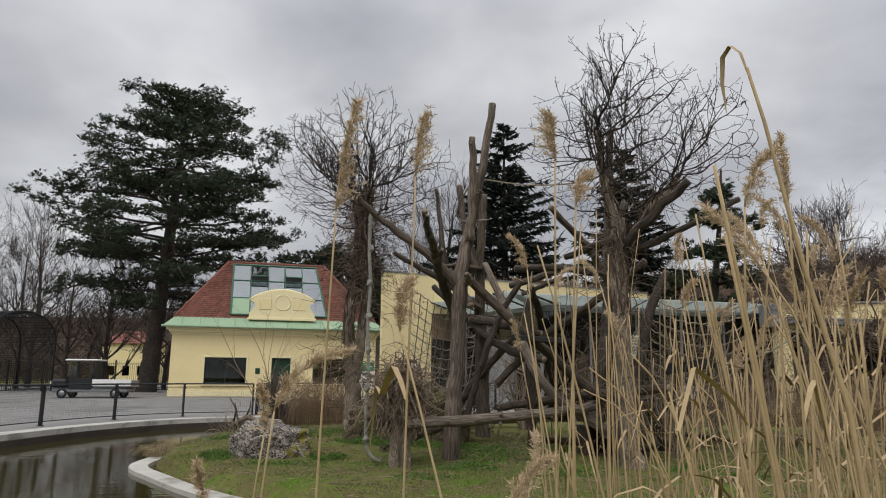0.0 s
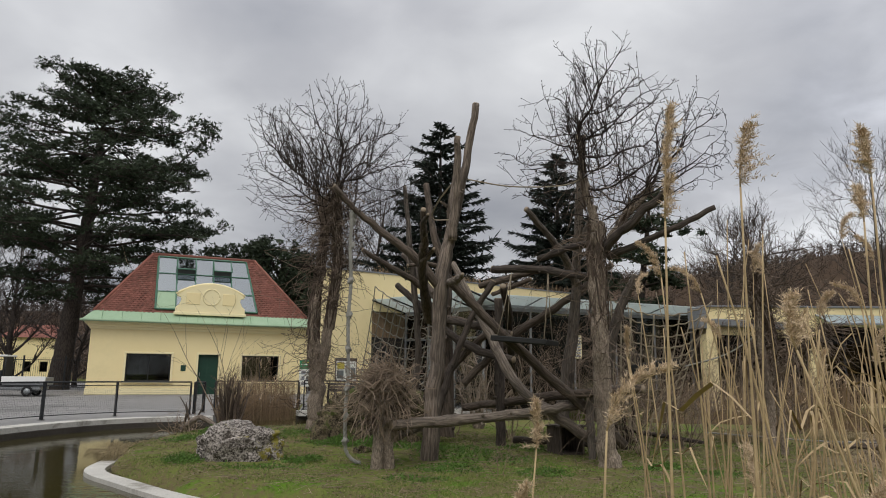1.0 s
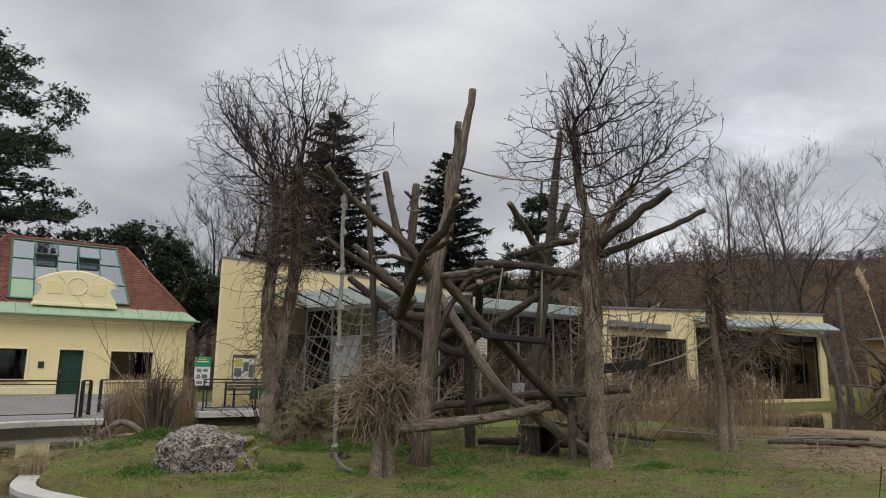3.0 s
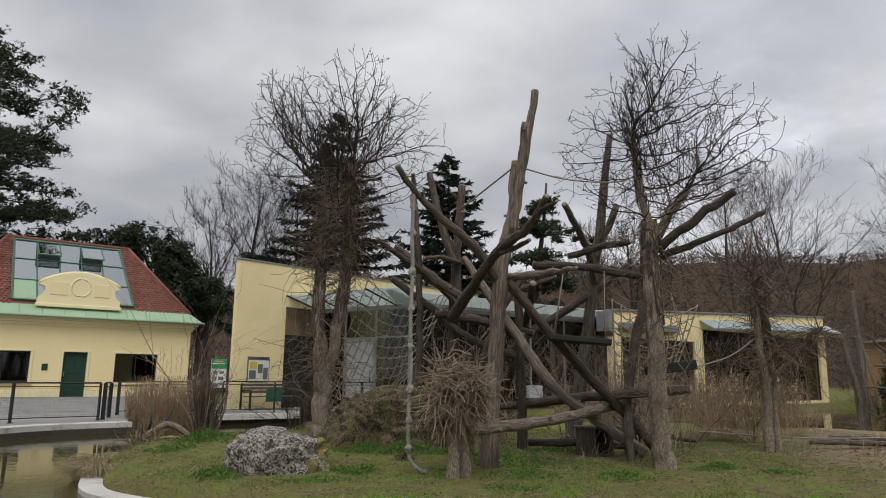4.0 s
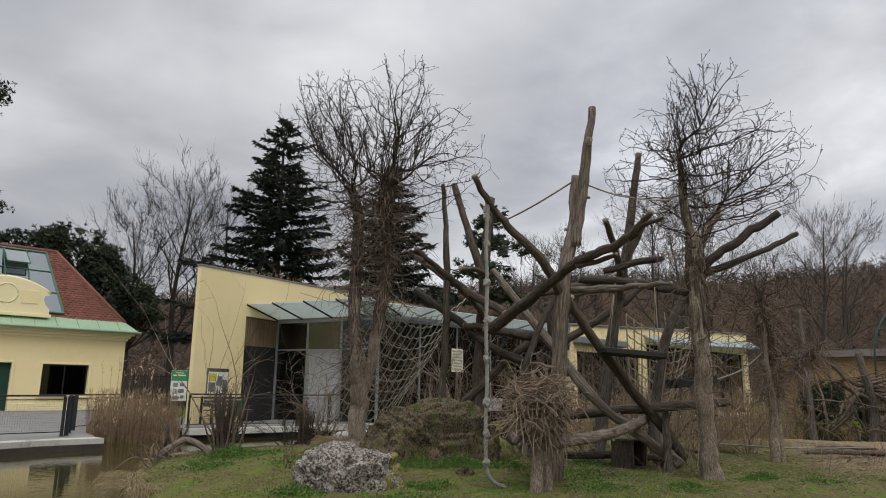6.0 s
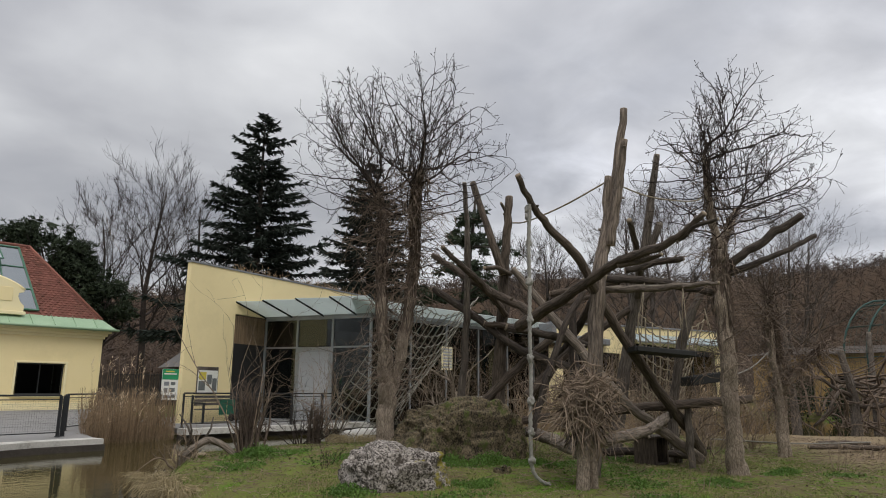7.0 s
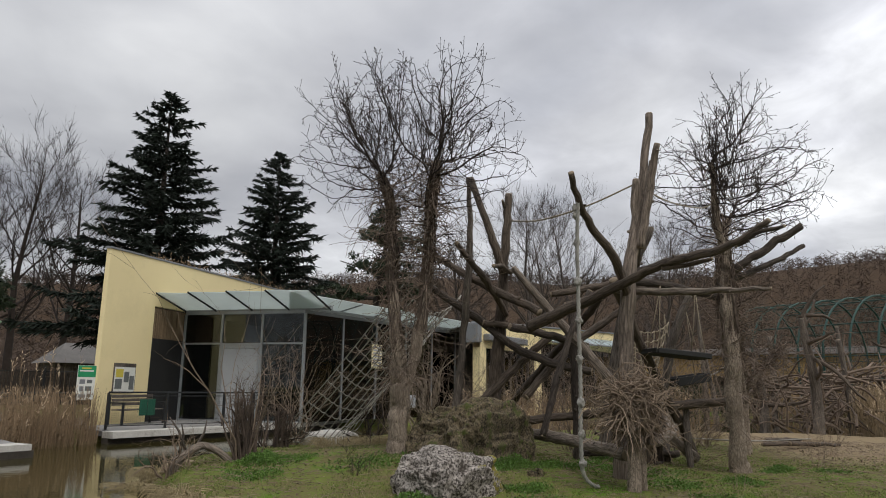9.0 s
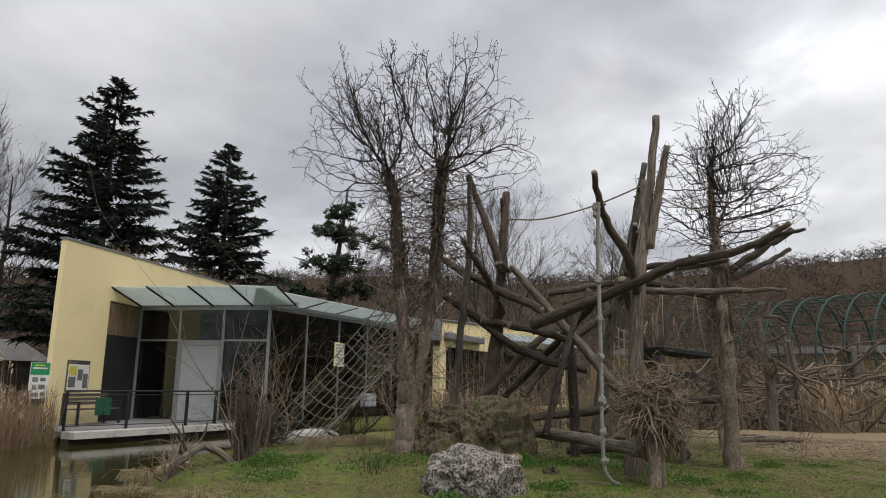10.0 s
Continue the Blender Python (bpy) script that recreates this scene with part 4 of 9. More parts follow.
        t.tube([p, (p + q) / 2, q], [w] * 3, 4)
        return t.make(name, mat, sk, False)
    cols = [2.85, 3.83, 4.80, 5.75, 6.70, 7.62]
    zrow = [4.30, 5.30, 6.38, 7.38]
    for i in range(5):
        for r in range(3):
            z0, z1 = zrow[r], zrow[r + 1]
            xa0, xb0 = cols[i], cols[i + 1] if i < 4 else right_edge(z0)
            xa1, xb1 = cols[i], cols[i + 1] if i < 4 else right_edge(z1)
            tilt = 0.42 if (i in (1, 3) and r == 2) else 0.0
            if r == 0 and i == 0:
                mat = M["copper"]
            else:
                mat = M["sky_glass"]
            q = [on(xa0, z0, 0.06 + tilt), on(xb0, z0, 0.06 + tilt), on(xb1, z1, 0.06), on(xa1, z1, 0.06)]
            mesh_object("pane", q, [(0, 1, 2, 3)], mat, sk)
            if tilt:
                bar(q[0], q[1], 0.035, "vent_frame")
                bar(q[0], q[3], 0.035, "vent_frame")
                bar(q[1], q[2], 0.035, "vent_frame")
    for i, x in enumerate(cols):
        bar(on(x if i < 5 else right_edge(4.3), 4.30, 0.07), on(x if i < 5 else right_edge(7.4), 7.40, 0.07), 0.055 if i in (0, 5) else 0.035)
    for z in (4.30, 5.30, 6.38, 7.40):
        bar(on(2.85, z, 0.075), on(right_edge(z), z, 0.075), 0.05 if z in (4.30, 7.40) else 0.032)
    # dark sheet on the roof in place of the shaded room below
    mesh_object("void_shade_sheet", [on(2.9, 4.32, 0.012), on(7.9, 4.32, 0.012), on(7.5, 7.38, 0.012), on(2.9, 7.38, 0.012)], [(0, 1, 2, 3)], M["room_shade"], sk)
    # curved gable in front of the skylight
    outline = [(3.80, 4.05), (7.29, 4.05), (7.29, 4.45), (7.12, 4.62), (7.02, 4.85), (7.05, 5.0), (7.25, 5.06)]
    for k in range(13):
        f = k / 12
        outline.append((7.20 - f * 3.31, 5.12 + 0.58 * math.sin(math.pi * f) ** 0.8))
    outline += [(3.84, 5.06), (4.04, 5.0), (4.07, 4.85), (3.97, 4.62), (3.80, 4.45)]
    gable = prism("gable", outline, 0.02, 0.42, M["cream"], h, "curved cream plaster gable with a round medallion")
    rim = Tubes()
    rim.tube([(7.28 - f * 3.47, 0.18, 5.15 + 0.58 * math.sin(math.pi * f) ** 0.8) for f in np.linspace(0, 1, 17)], [0.075] * 17, 6)
    rim.make("moulding", M["cream"], gable)
    ring = Tubes()
    ring.tube([(5.55 + 0.42 * math.cos(a), 0.015, 5.02 + 0.42 * math.sin(a)) for a in np.linspace(0, 2 * math.pi, 25)], [0.035] * 25, 6)
    ring.make("medallion", M["cream"], gable)
    boxed("panel", 4.30, 4.98, -0.005, 0.018, 4.62, 5.22, M["yellow"], gable, 0.01)
    boxed("panel", 6.12, 6.80, -0.005, 0.018, 4.62, 5.22, M["yellow"], gable, 0.01)
    boxed("gable_base", 3.72, 7.37, -0.06, 0.017, 4.05, 4.20, M["cream"], gable, 0.015)
    # a small house sign on the wall
    boxed("wall_plaque", 4.28, 4.52, -0.03, -0.003, 1.18, 1.48, M["dark_green"], h, 0.01, "small green wall plaque")
    # side door recess on the short wall
    boxed("side_door", -0.02, 0.0, 2.2, 3.1, 0.0, 2.05, M["grey_wood"], h, 0.005)
    return h


yellow_house()

# ---- the glass pavilion with its yellow wall ----
PAV = Matrix.Translation((-2.47, 26.9, 0.0)) @ Matrix.Rotation(math.atan2(0.57, 0.82), 4, "Z")
# in its own axes x runs along the yellow wall, -y comes out of it


def pavilion():
    p = thing("pavilion", PAV, "modern pavilion with a tall yellow wall and a glass box", "building")
    prism("wall", [(0.12, 0), (2.42, 0), (2.42, 3.80), (16.0, 3.80), (16.0, 5.60), (0.12, 5.30)], 0.0, 0.16, M["yellow"], p, "smooth pale yellow rendered wall")
    prism("roof_edge", [(0.08, 5.304), (16.05, 5.604), (16.05, 5.66), (0.08, 5.36)], -0.03, 0.19, M["grey_metal"], p)
    # poster in a shallow niche
    nb = boxed("poster_case", 0.74, 1.74, -0.03, -0.003, 0.98, 1.88, M["grey_wood"], p, 0.008, "framed animal information poster")
    boxed("poster", 0.78, 1.70, -0.040, -0.032, 1.02, 1.76, M["paper"], nb, 0)
    for a in ((0.82, 1.12, 1.10, 1.40), (1.20, 1.42, 1.30, 1.62), (1.45, 1.66, 1.08, 1.50)):
        boxed("picture", a[0], a[1], -0.045, -0.041, a[2], a[3], M["print_dark"], nb, 0)
    boxed("picture", 0.82, 1.15, -0.046, -0.0415, 1.45, 1.70, M["print_yellow"], nb, 0)
    # recess behind the wall's open corner
    boxed("recess_panel", 2.45, 4.2, 0.05, 0.12, 0.06, 2.75, M["black_board"], p, 0.005, "black panel in the porch")
    mat_reed = Tubes()
    rng = np.random.default_rng(5)
    for k in range(150):
        x = 2.45 + 1.75 * k / 150
        mat_reed.tube([(x, 0.06, 2.75), (x + rng.normal(0, 0.01), 0.05, 3.75)], [0.010, 0.008], 3, False)
    mat_reed.make("reed_mat", M["reed_far"], p, False, "brown reed matting above the panel")
    boxed("reed_backing", 2.45, 4.2, 0.09, 0.14, 2.752, 3.78, M["brown_log"], p, 0)
    # glass side: plane x = 4.2, from the wall out to y = -4.6
    gx = 4.2
    rows = (0.0, -1.47, -3.02, -4.60)
    for y in rows:
        boxed("mullion", gx - 0.05, gx + 0.05, y - 0.04, y + 0.04, 0.06, 3.68, M["steel"], p, 0.005)
    boxed("head_rail", gx - 0.06, gx + 0.06, -4.6, 0.0, 3.681, 3.80, M["steel"], p, 0.005)
    for y0, y1 in ((-1.43, -0.04), (-4.56, -3.06)):
        boxed("transom", gx - 0.03, gx + 0.03, y0, y1, 2.64, 2.70, M["steel"], p, 0)
        boxed("pane", gx - 0.008, gx + 0.008, y0, y1, 0.10, 2.64, M["glass"], p, 0)
        boxed("pane", gx - 0.008, gx + 0.008, y0, y1, 2.70, 3.68, M["glass"], p, 0)
        boxed("foot_rail", gx - 0.04, gx + 0.04, y0, y1, 0.06, 0.10, M["steel"], p, 0)
    boxed("pane", gx - 0.008, gx + 0.008, -2.98, -1.51, 2.70, 3.68, M["glass"], p, 0)
    d = boxed("door", gx - 0.05, gx + 0.03, -2.90, -1.60, 0.07, 2.50, M["white_door"], p, 0.008, "plain pale grey steel door")
    for a in ((-1.60, -1.51, 0.06, 2.68), (-2.98, -2.90, 0.06, 2.68), (-2.90, -1.60, 2.50, 2.68)):
        boxed("door_frame", gx - 0.07, gx + 0.05, a[0], a[1], a[2], a[3], M["steel"], d, 0.006)
    boxed("handle", gx - 0.11, gx - 0.05, -2.82, -2.79, 1.02, 1.16, M["black_iron"], d, 0.004)
    # front: from the corner back to the right, under a long sloping glass roof
    ang = radians(-17.5)
    front = new("glazed_front")
    front.parent = p
    front.matrix_basis = Matrix.Translation((gx, -4.6, 0)) @ Matrix.Rotation(ang, 4, "Z")
    tagged(front, "tall glass front with dark rooms behind")
    n = 5
    for k in range(n + 1):
        boxed("mullion", 2.0 * k - 0.04, 2.0 * k + 0.04, -0.04, 0.04, 0.06, 3.68, M["grey_metal"], front, 0.005)
    for k in range(n):
        boxed("pane", 2.0 * k + 0.04, 2.0 * k + 1.96, -0.008, 0.008, 0.06, 3.68, M["glass"], front, 0)
    boxed("head_rail", -0.05, 10.1, -0.06, 0.06, 3.681, 3.80, M["grey_metal"], front, 0.005)
    # canopy along the glass side rising outwards, and along the front
    def sheet(parent, q, name="canopy_pane"):
        q = [Vector(c) for c in q]
        nrm = (q[1] - q[0]).cross(q[3] - q[0]).normalized() * 0.012
        return mesh_object(name, [c + nrm for c in q] + [c - nrm for c in q], [(0, 1, 2, 3), (7, 6, 5, 4), (0, 4, 5, 1), (1, 5, 6, 2), (2, 6, 7, 3), (3, 7, 4, 0)], M["canopy_glass"], parent)
    ys = (0.0, -1.2, -2.6, -4.0, -5.5)
    lo, hi = 3.83, 4.25
    for y0, y1 in zip(ys, ys[1:]):
        sheet(p, [(2.46, y0 - 0.01, hi), (2.46, y1 + 0.01, hi - 0.05), (gx - 0.02, y1 + 0.01, lo), (gx - 0.02, y0 - 0.01, lo)])
    for y in ys:
        t = Tubes()
        t.tube([(2.40, y, hi - 0.02), (gx, y, lo - 0.03)], [0.035, 0.045], 4)
        t.make("rafter", M["black_iron"], p, False)
    boxed("gutter", gx - 0.10, gx + 0.10, -5.55, -0.02, 3.801, 3.93, M["steel"], p, 0.01)
    for k in range(n):
        x0, x1 = 2.0 * k + 0.01, 2.0 * k + 1.99
        if k == 0:
            x0 = -1.72
        sheet(front, [(x0, -0.85, hi - 0.08), (x1, -0.85, hi - 0.08), (x1, 0.75, lo + 0.02), (max(x0, 0.0), 0.75, lo + 0.02)])
        t = Tubes()
        t.tube([(x1, -0.88, hi - 0.10), (x1, 0.8, lo - 0.02)], [0.03, 0.04], 4)
        t.make("rafter", M["steel"], front, False)
    boxed("fascia", -0.05, 10.05, -0.12, -0.065, 3.805, 3.90, M["steel"], front, 0.01)
    # rooms behind the glass, their indoor shade put into near-black surfaces
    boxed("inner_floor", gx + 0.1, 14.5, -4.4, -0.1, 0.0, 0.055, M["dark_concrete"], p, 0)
    boxed("inner_ceiling", gx + 0.1, 14.0, -4.3, -0.1, 3.70, 3.79, M["room_shade"], p, 0)
    boxed("inner_wall", gx + 0.2, 15.0, -0.30, -0.05, 0.056, 3.69, M["room_shade"], p, 0)
    boxed("partition", gx + 5.5, gx + 5.6, -4.2, -0.31, 0.056, 3.69, M["room_shade"], p, 0)
    tb = Tubes()
    m = 620
    x, y = rng.uniform(3.0, 15.8, m), rng.uniform(0.3, 2.2, m)
    q = np.stack((x, y, 5.25 + 0.019 * x), 1)
    v = np.stack((rng.normal(0, 0.12, m), rng.normal(0, 0.12, m), np.ones(m)), 1) * rng.uniform(0.12, 0.55, (m, 1))
    tb.sticks(q, q + v, 0.007, 0.003)
    for k in range(3):
        c = q + v * rng.uniform(0.5, 1.0, (m, 1))
        d = rng.normal(0, 1, (m, 3)) + np.array((0, 0, 0.6))
        tb.leaves(c, c + d * 0.05, 0.03, np.cross(d, rng.normal(0, 1, (m, 3))))
    tagged(tb.make("roof_plants", M["reed_far"], p, False), "dry stalks growing along the roof edge", kind="stuff")
    prism("roof_deck", [(6.0, 4.95), (15.9, 5.2), (15.9, 5.42), (6.0, 5.18)], 0.18, 3.0, M["mound"], p)
    for x in (3.66,):
        hatch = boxed("shutter", x, x + 0.62, -0.10, -0.045, 1.95, 2.85, M["cream"], front, 0.01, "pale louvred shutter on the glass")
        for k in range(7):
            boxed("slat", x + 0.06, x + 0.56, -0.115, -0.101, 2.02 + 0.115 * k, 2.09 + 0.115 * k, M["white_door"], hatch, 0)
    boxed("meter_box", 5.6, 6.4, -0.30, -0.045, 0.45, 0.95, M["white_door"], front, 0.02)
    return p


pavilion()

# ---- the long building beyond, in line with the pavilion's front ----
LONG = Matrix.Translation((3.6, 25.5, 0.0)) @ Matrix.Rotation(math.atan2(0.297, 0.955), 4, "Z")


def long_building():
    b = thing("long_building", LONG, "long low yellow building with glazed bays and sloping glass canopies", "building")
    holes = [(15.6, 27.3, 0.2, 3.62), (9.6, 14.9, 0.2, 3.0)]
    w = wall_with_holes("wall", 28.0, 4.9, holes, -1.82, -1.45, M["yellow"], b, 0.0, "smooth yellow rendered wall")
    # only the stretch right of the pavilion exists
    bm = bmesh.new()
    bm.from_mesh(w.data)
    geom = list(bm.verts) + list(bm.edges) + list(bm.faces)
    bmesh.ops.bisect_plane(bm, geom=geom, plane_co=(9.05, 0, 0), plane_no=(-1, 0, 0), clear_outer=True)
    bmesh.ops.holes_fill(bm, edges=bm.edges, sides=0)
    bm.to_mesh(w.data)
    bm.free()
    edge = boxed("roof_edge", 9.0, 28.1, -1.9, -1.4, 4.903, 4.98, M["grey_metal"], b, 0.01)
    # the roof falls gently towards the pavilion
    for ob in (w, edge):
        for v in ob.data.vertices:
            if v.co.z > 4.85:
                v.co.z -= 0.044 * (28.0 - v.co.x)
    boxed("vent_block", 8.7, 9.045, -1.9, -1.2, 3.2, 4.05, M["grey_metal"], b, 0.02)
    boxed("roller_housing", 9.3, 13.3, -2.15, -1.825, 3.30, 3.60, M["grey_metal"], b, 0.04)
    boxed("side_wall", 27.6, 28.0, -1.44, 7.0, 0.0, 4.88, M["yellow"], b, 0)
    # back wall and ceiling carry the room's shade in their colour
    boxed("rear_room", 9.4, 27.5, 1.6, 1.8, 0.0, 3.7, M["room_shade"], b, 0)
    boxed("room_ceiling", 9.4, 27.5, -1.4, 1.6, 3.72, 3.85, M["room_shade"], b, 0)
    for h in holes[1:]:
        boxed("pane", h[0] + 0.03, h[1] - 0.03, -1.66, -1.64, h[2], h[3], M["glass"], b, 0)
    for x in np.linspace(9.6, 14.9, 9):
        boxed("window_bar", x - 0.03, x + 0.03, -1.72, -1.67, 0.2, 3.0, M["dark_log"], b, 0.005)
    for x in np.linspace(15.6, 27.3, 8):
        boxed("mullion", x - 0.05, x + 0.05, -1.70, -1.60, 0.2, 3.62, M["black_iron"], b, 0.005)
    for x0, x1 in zip(np.linspace(15.6, 27.3, 8)[:-1], np.linspace(15.6, 27.3, 8)[1:]):
        boxed("pane", x0 + 0.05, x1 - 0.05, -1.66, -1.645, 0.2, 3.62, M["glass"], b, 0)
    # canopy of glass sheets on steel rafters
    xs = np.linspace(15.4, 28.4, 12)

    def fall(x):
        return 0.030 * (x - 15.4)
    for x0, x1 in zip(xs[:-1], xs[1:]):
        q = [Vector((x, y, z + fall(x))) for x, y, z in ((x0 + 0.015, -2.5, 3.66), (x1 - 0.015, -2.5, 3.66), (x1 - 0.015, -1.83, 4.06), (x0 + 0.015, -1.83, 4.06))]
        mesh_object("canopy_pane", q + [c - Vector((0, 0, 0.02)) for c in q], [(0, 1, 2, 3), (7, 6, 5, 4), (0, 4, 5, 1), (1, 5, 6, 2), (2, 6, 7, 3), (3, 7, 4, 0)], M["blue_canopy"], b)
    for x in xs:
        t = Tubes()
        t.tube([(x, -2.55, 3.64 + fall(x)), (x, -1.83, 4.05 + fall(x))], [0.03, 0.03], 4)
        t.make("rafter", M["steel"], b, False)
    fascia = boxed("fascia", 15.35, 28.45, -2.58, -2.51, 3.57, 3.66, M["steel"], b, 0.01)
    for v in fascia.data.vertices:
        v.co.z += fall(v.co.x)
    # bare branches stand in the glazed enclosure
    rng = np.random.default_rng(12)
    for k in range(5):
        t = Tubes()
        x = 16.5 + 2.2 * k
        pts, _ = wander(rng, (x, -0.6, 0.2), (rng.normal(0, 0.3), 0, 1), 3.2, 6, 0.2, 0.05)
        t.tube(pts, np.linspace(0.09, 0.04, 7), 6)
        t.make("climbing_branch", M["dark_log"], b)
    return b


long_building()


def far_yellow_house(at, size, turn, label, cover="tiles", rise=1.7, coat="yellow"):
    w, d, h = size
    t = thing("house", pose(*at, 0, 0, turn), label, "house")
    wall_with_holes("wall", w, h, [(x, x + 0.9, 1.0, 2.2) for x in np.arange(0.8, w - 1.4, 1.8)], 0, 0.3, M[coat], t)
    boxed("wall", 0, 0.3, 0.302, d, 0, h, M[coat], t, 0)
    boxed("wall", w - 0.3, w, 0.302, d, 0, h, M[coat], t, 0)
    # near-black so that the window openings look shaded inside
    boxed("back_wall", 0.302, w - 0.302, d - 0.3, d, 0, h, M["room_shade"], t, 0)
    v = [(-0.3, -0.4, h), (w + 0.3, -0.4, h), (w + 0.3, d + 0.4, h), (-0.3, d + 0.4, h), (1.2, d / 2, h + rise), (w - 1.2, d / 2, h + rise)]
    mesh_object("roof", v, [(0, 1, 5, 4), (1, 2, 5), (2, 3, 4, 5), (3, 0, 4), (0, 3, 2, 1)], M[cover], t)
    return t


far_yellow_house((-43.0, 88.0, 0.15), (6.0, 6.0, 5.0), 6, "distant pale yellow house beyond the fence")
far_yellow_house((33.5, 31.7, 0.0), (23.0, 6.0, 3.5), -75.5, "long ochre animal house with a low dark brown roof", "brown_roof", 0.6, "ochre")


def hut():
    t = thing("hut", pose(1.6, 50.5, 0.2, 0, 0, 8), "small wooden hut with a grey shingled roof", "hut")
    boxed("wall", 0, 3.2, 0, 2.6, 0, 2.3, M["grey_wood"], t, 0.01)
    v = [(-0.35, -0.35, 2.25), (3.55, -0.35, 2.25), (3.55, 2.95, 2.25), (-0.35, 2.95, 2.25), (0.9, 1.3, 3.5), (2.3, 1.3, 3.5)]
    mesh_object("roof", v, [(0, 1, 5, 4), (1, 2, 5), (2, 3, 4, 5), (3, 0, 4), (0, 3, 2, 1)], M["slate"], t)
    boxed("door", 1.0, 1.8, -0.04, -0.002, 0, 1.95, M["dark_log"], t, 0.005)
    return t


hut()

# ---- trees ----


def needle_tufts(tb, rng, centres, each, low, high, width, up):
    """Round sprays of needles about the given places."""
    c = np.repeat(centres, each, axis=0)
    v = rng.normal(0, 1, c.shape) + np.array((0, 0, up))
    v /= np.linalg.norm(v, axis=1)[:, None]
    tb.leaves(c, c + v * rng.uniform(low, high, (len(c), 1)), width, np.cross(v, rng.normal(0, 1, c.shape)))


def needle_pads(tb, rng, centres, tufts, size, each, length, width):
    """Fluffy pads: about each centre a flat clump of tufts, each a round brush of short needles."""
    m = len(centres)
    spot = np.repeat(centres, tufts, axis=0) + np.clip(rng.normal(0, 0.5, (m * tufts, 3)), -1, 1) * np.array(size)
    needle_tufts(tb, rng, spot, each, length * 0.6, length * 1.15, width, 0.75)
    # short twiggy brushes fill the middle of each clump
    c = np.repeat(centres, 9, axis=0) + np.clip(rng.normal(0, 0.35, (m * 9, 3)), -1, 1) * np.array(size)
    v = rng.normal(0, 1, c.shape) * np.array((1, 1, 0.5))
    tb.leaves(c - v * length * 0.5, c + v * length * 0.5, length * 0.75, np.cross(v, rng.normal(0, 1, c.shape)))


def pine_tree(at, height, spread, seed):
    """A broad black pine: bare lower trunk, level limbs in tiers that carry thick pads of needles."""
    rng = np.random.default_rng(seed)
    t = thing("pine_tree", Matrix.Translation(at), "tall dark green black pine with broad layered crown", "tree")
    trunk = Tubes()
    axis = spline([(-0.25, 0, -0.3, 0.66), (0.15, 0.0, height * 0.25, 0.46), (0.55, 0.1, height * 0.6, 0.30), (1.0, 0.0, height * 0.97, 0.07)], 8)
    trunk.bark(axis, 16, 0.25, 0.10, 0.05, 3.0)
    trunk.make("trunk", M["dark_bark"], t)
    limbs, tufts, pads = Tubes(), Tubes(), []
    tiers = ((0.27, 0.55, 3), (0.32, 0.70, 5), (0.38, 0.80, 7), (0.44, 0.86, 9), (0.49, 0.94, 10), (0.55, 1.0, 9), (0.61, 0.96, 9), (0.67, 0.90, 9), (0.73, 0.82, 9), (0.79, 0.76, 9), (0.85, 0.64, 8), (0.905, 0.50, 8), (0.95, 0.38, 8), (0.985, 0.20, 6))
    for k, (f, wide, count) in enumerate(tiers):
        z = height * f
        base = axis[int(np.argmin(abs(axis[:, 2] - z))), :3]
        for j in range(count):
            a = 2 * math.pi * (j + rng.uniform(-0.3, 0.3)) / count + k * 1.3
            length = spread * wide * rng.uniform(0.68, 1.06)
            rise = rng.uniform(-0.06, 0.06) + 0.30 * max(0.0, f - 0.6)
            d = np.array((math.cos(a), math.sin(a), rise))
            pts, _ = wander(rng, (base[0], base[1], z + rng.normal(0, 0.25)), d, length, 8, 0.09, 0.012)
            limbs.tube(pts, np.linspace(0.12, 0.025, len(pts)) * (1.1 - 0.5 * f), 6, False)
            low = 0.42 if f < 0.8 else 0.2
            for g in np.arange(low, 1.0, 0.62 / max(length, 1.0)):
                i = min(int(g * 8), 7)
                q = pts[i] + (pts[i + 1] - pts[i]) * (g * 8 - i)
                fan = (0.25 + 1.05 * math.sin(math.pi * min(1.0, 0.15 + 0.75 * (g - low) / (1 - low)))) * min(1.0, length / 4)
                for side in (-1, 0, 1):
                    if rng.random() < (0.12 if side == 0 else 0.22):
                        continue
                    w = np.array((-d[1], d[0], 0)) * side * fan * rng.uniform(0.5, 1.15) + d * rng.uniform(0, 0.4)
                    c = q + w + np.array((0, 0, 0.14 + rng.normal(0, 0.10)))
                    limbs.tube([q, (q + c) / 2 - np.array((0, 0, 0.06)), c], (0.03, 0.022, 0.012), 3, False)
                    pads.append(c)
    needle_pads(tufts, rng, np.array(pads), 9, (0.52, 0.52, 0.32), 11, 0.22, 0.038)
    tagged(limbs.make("branchwork", M["dark_bark"], t), kind="stuff")
    tagged(tufts.make("crown", M["needles"], t, False), "dense clusters of dark needles", kind="stuff")
    return t


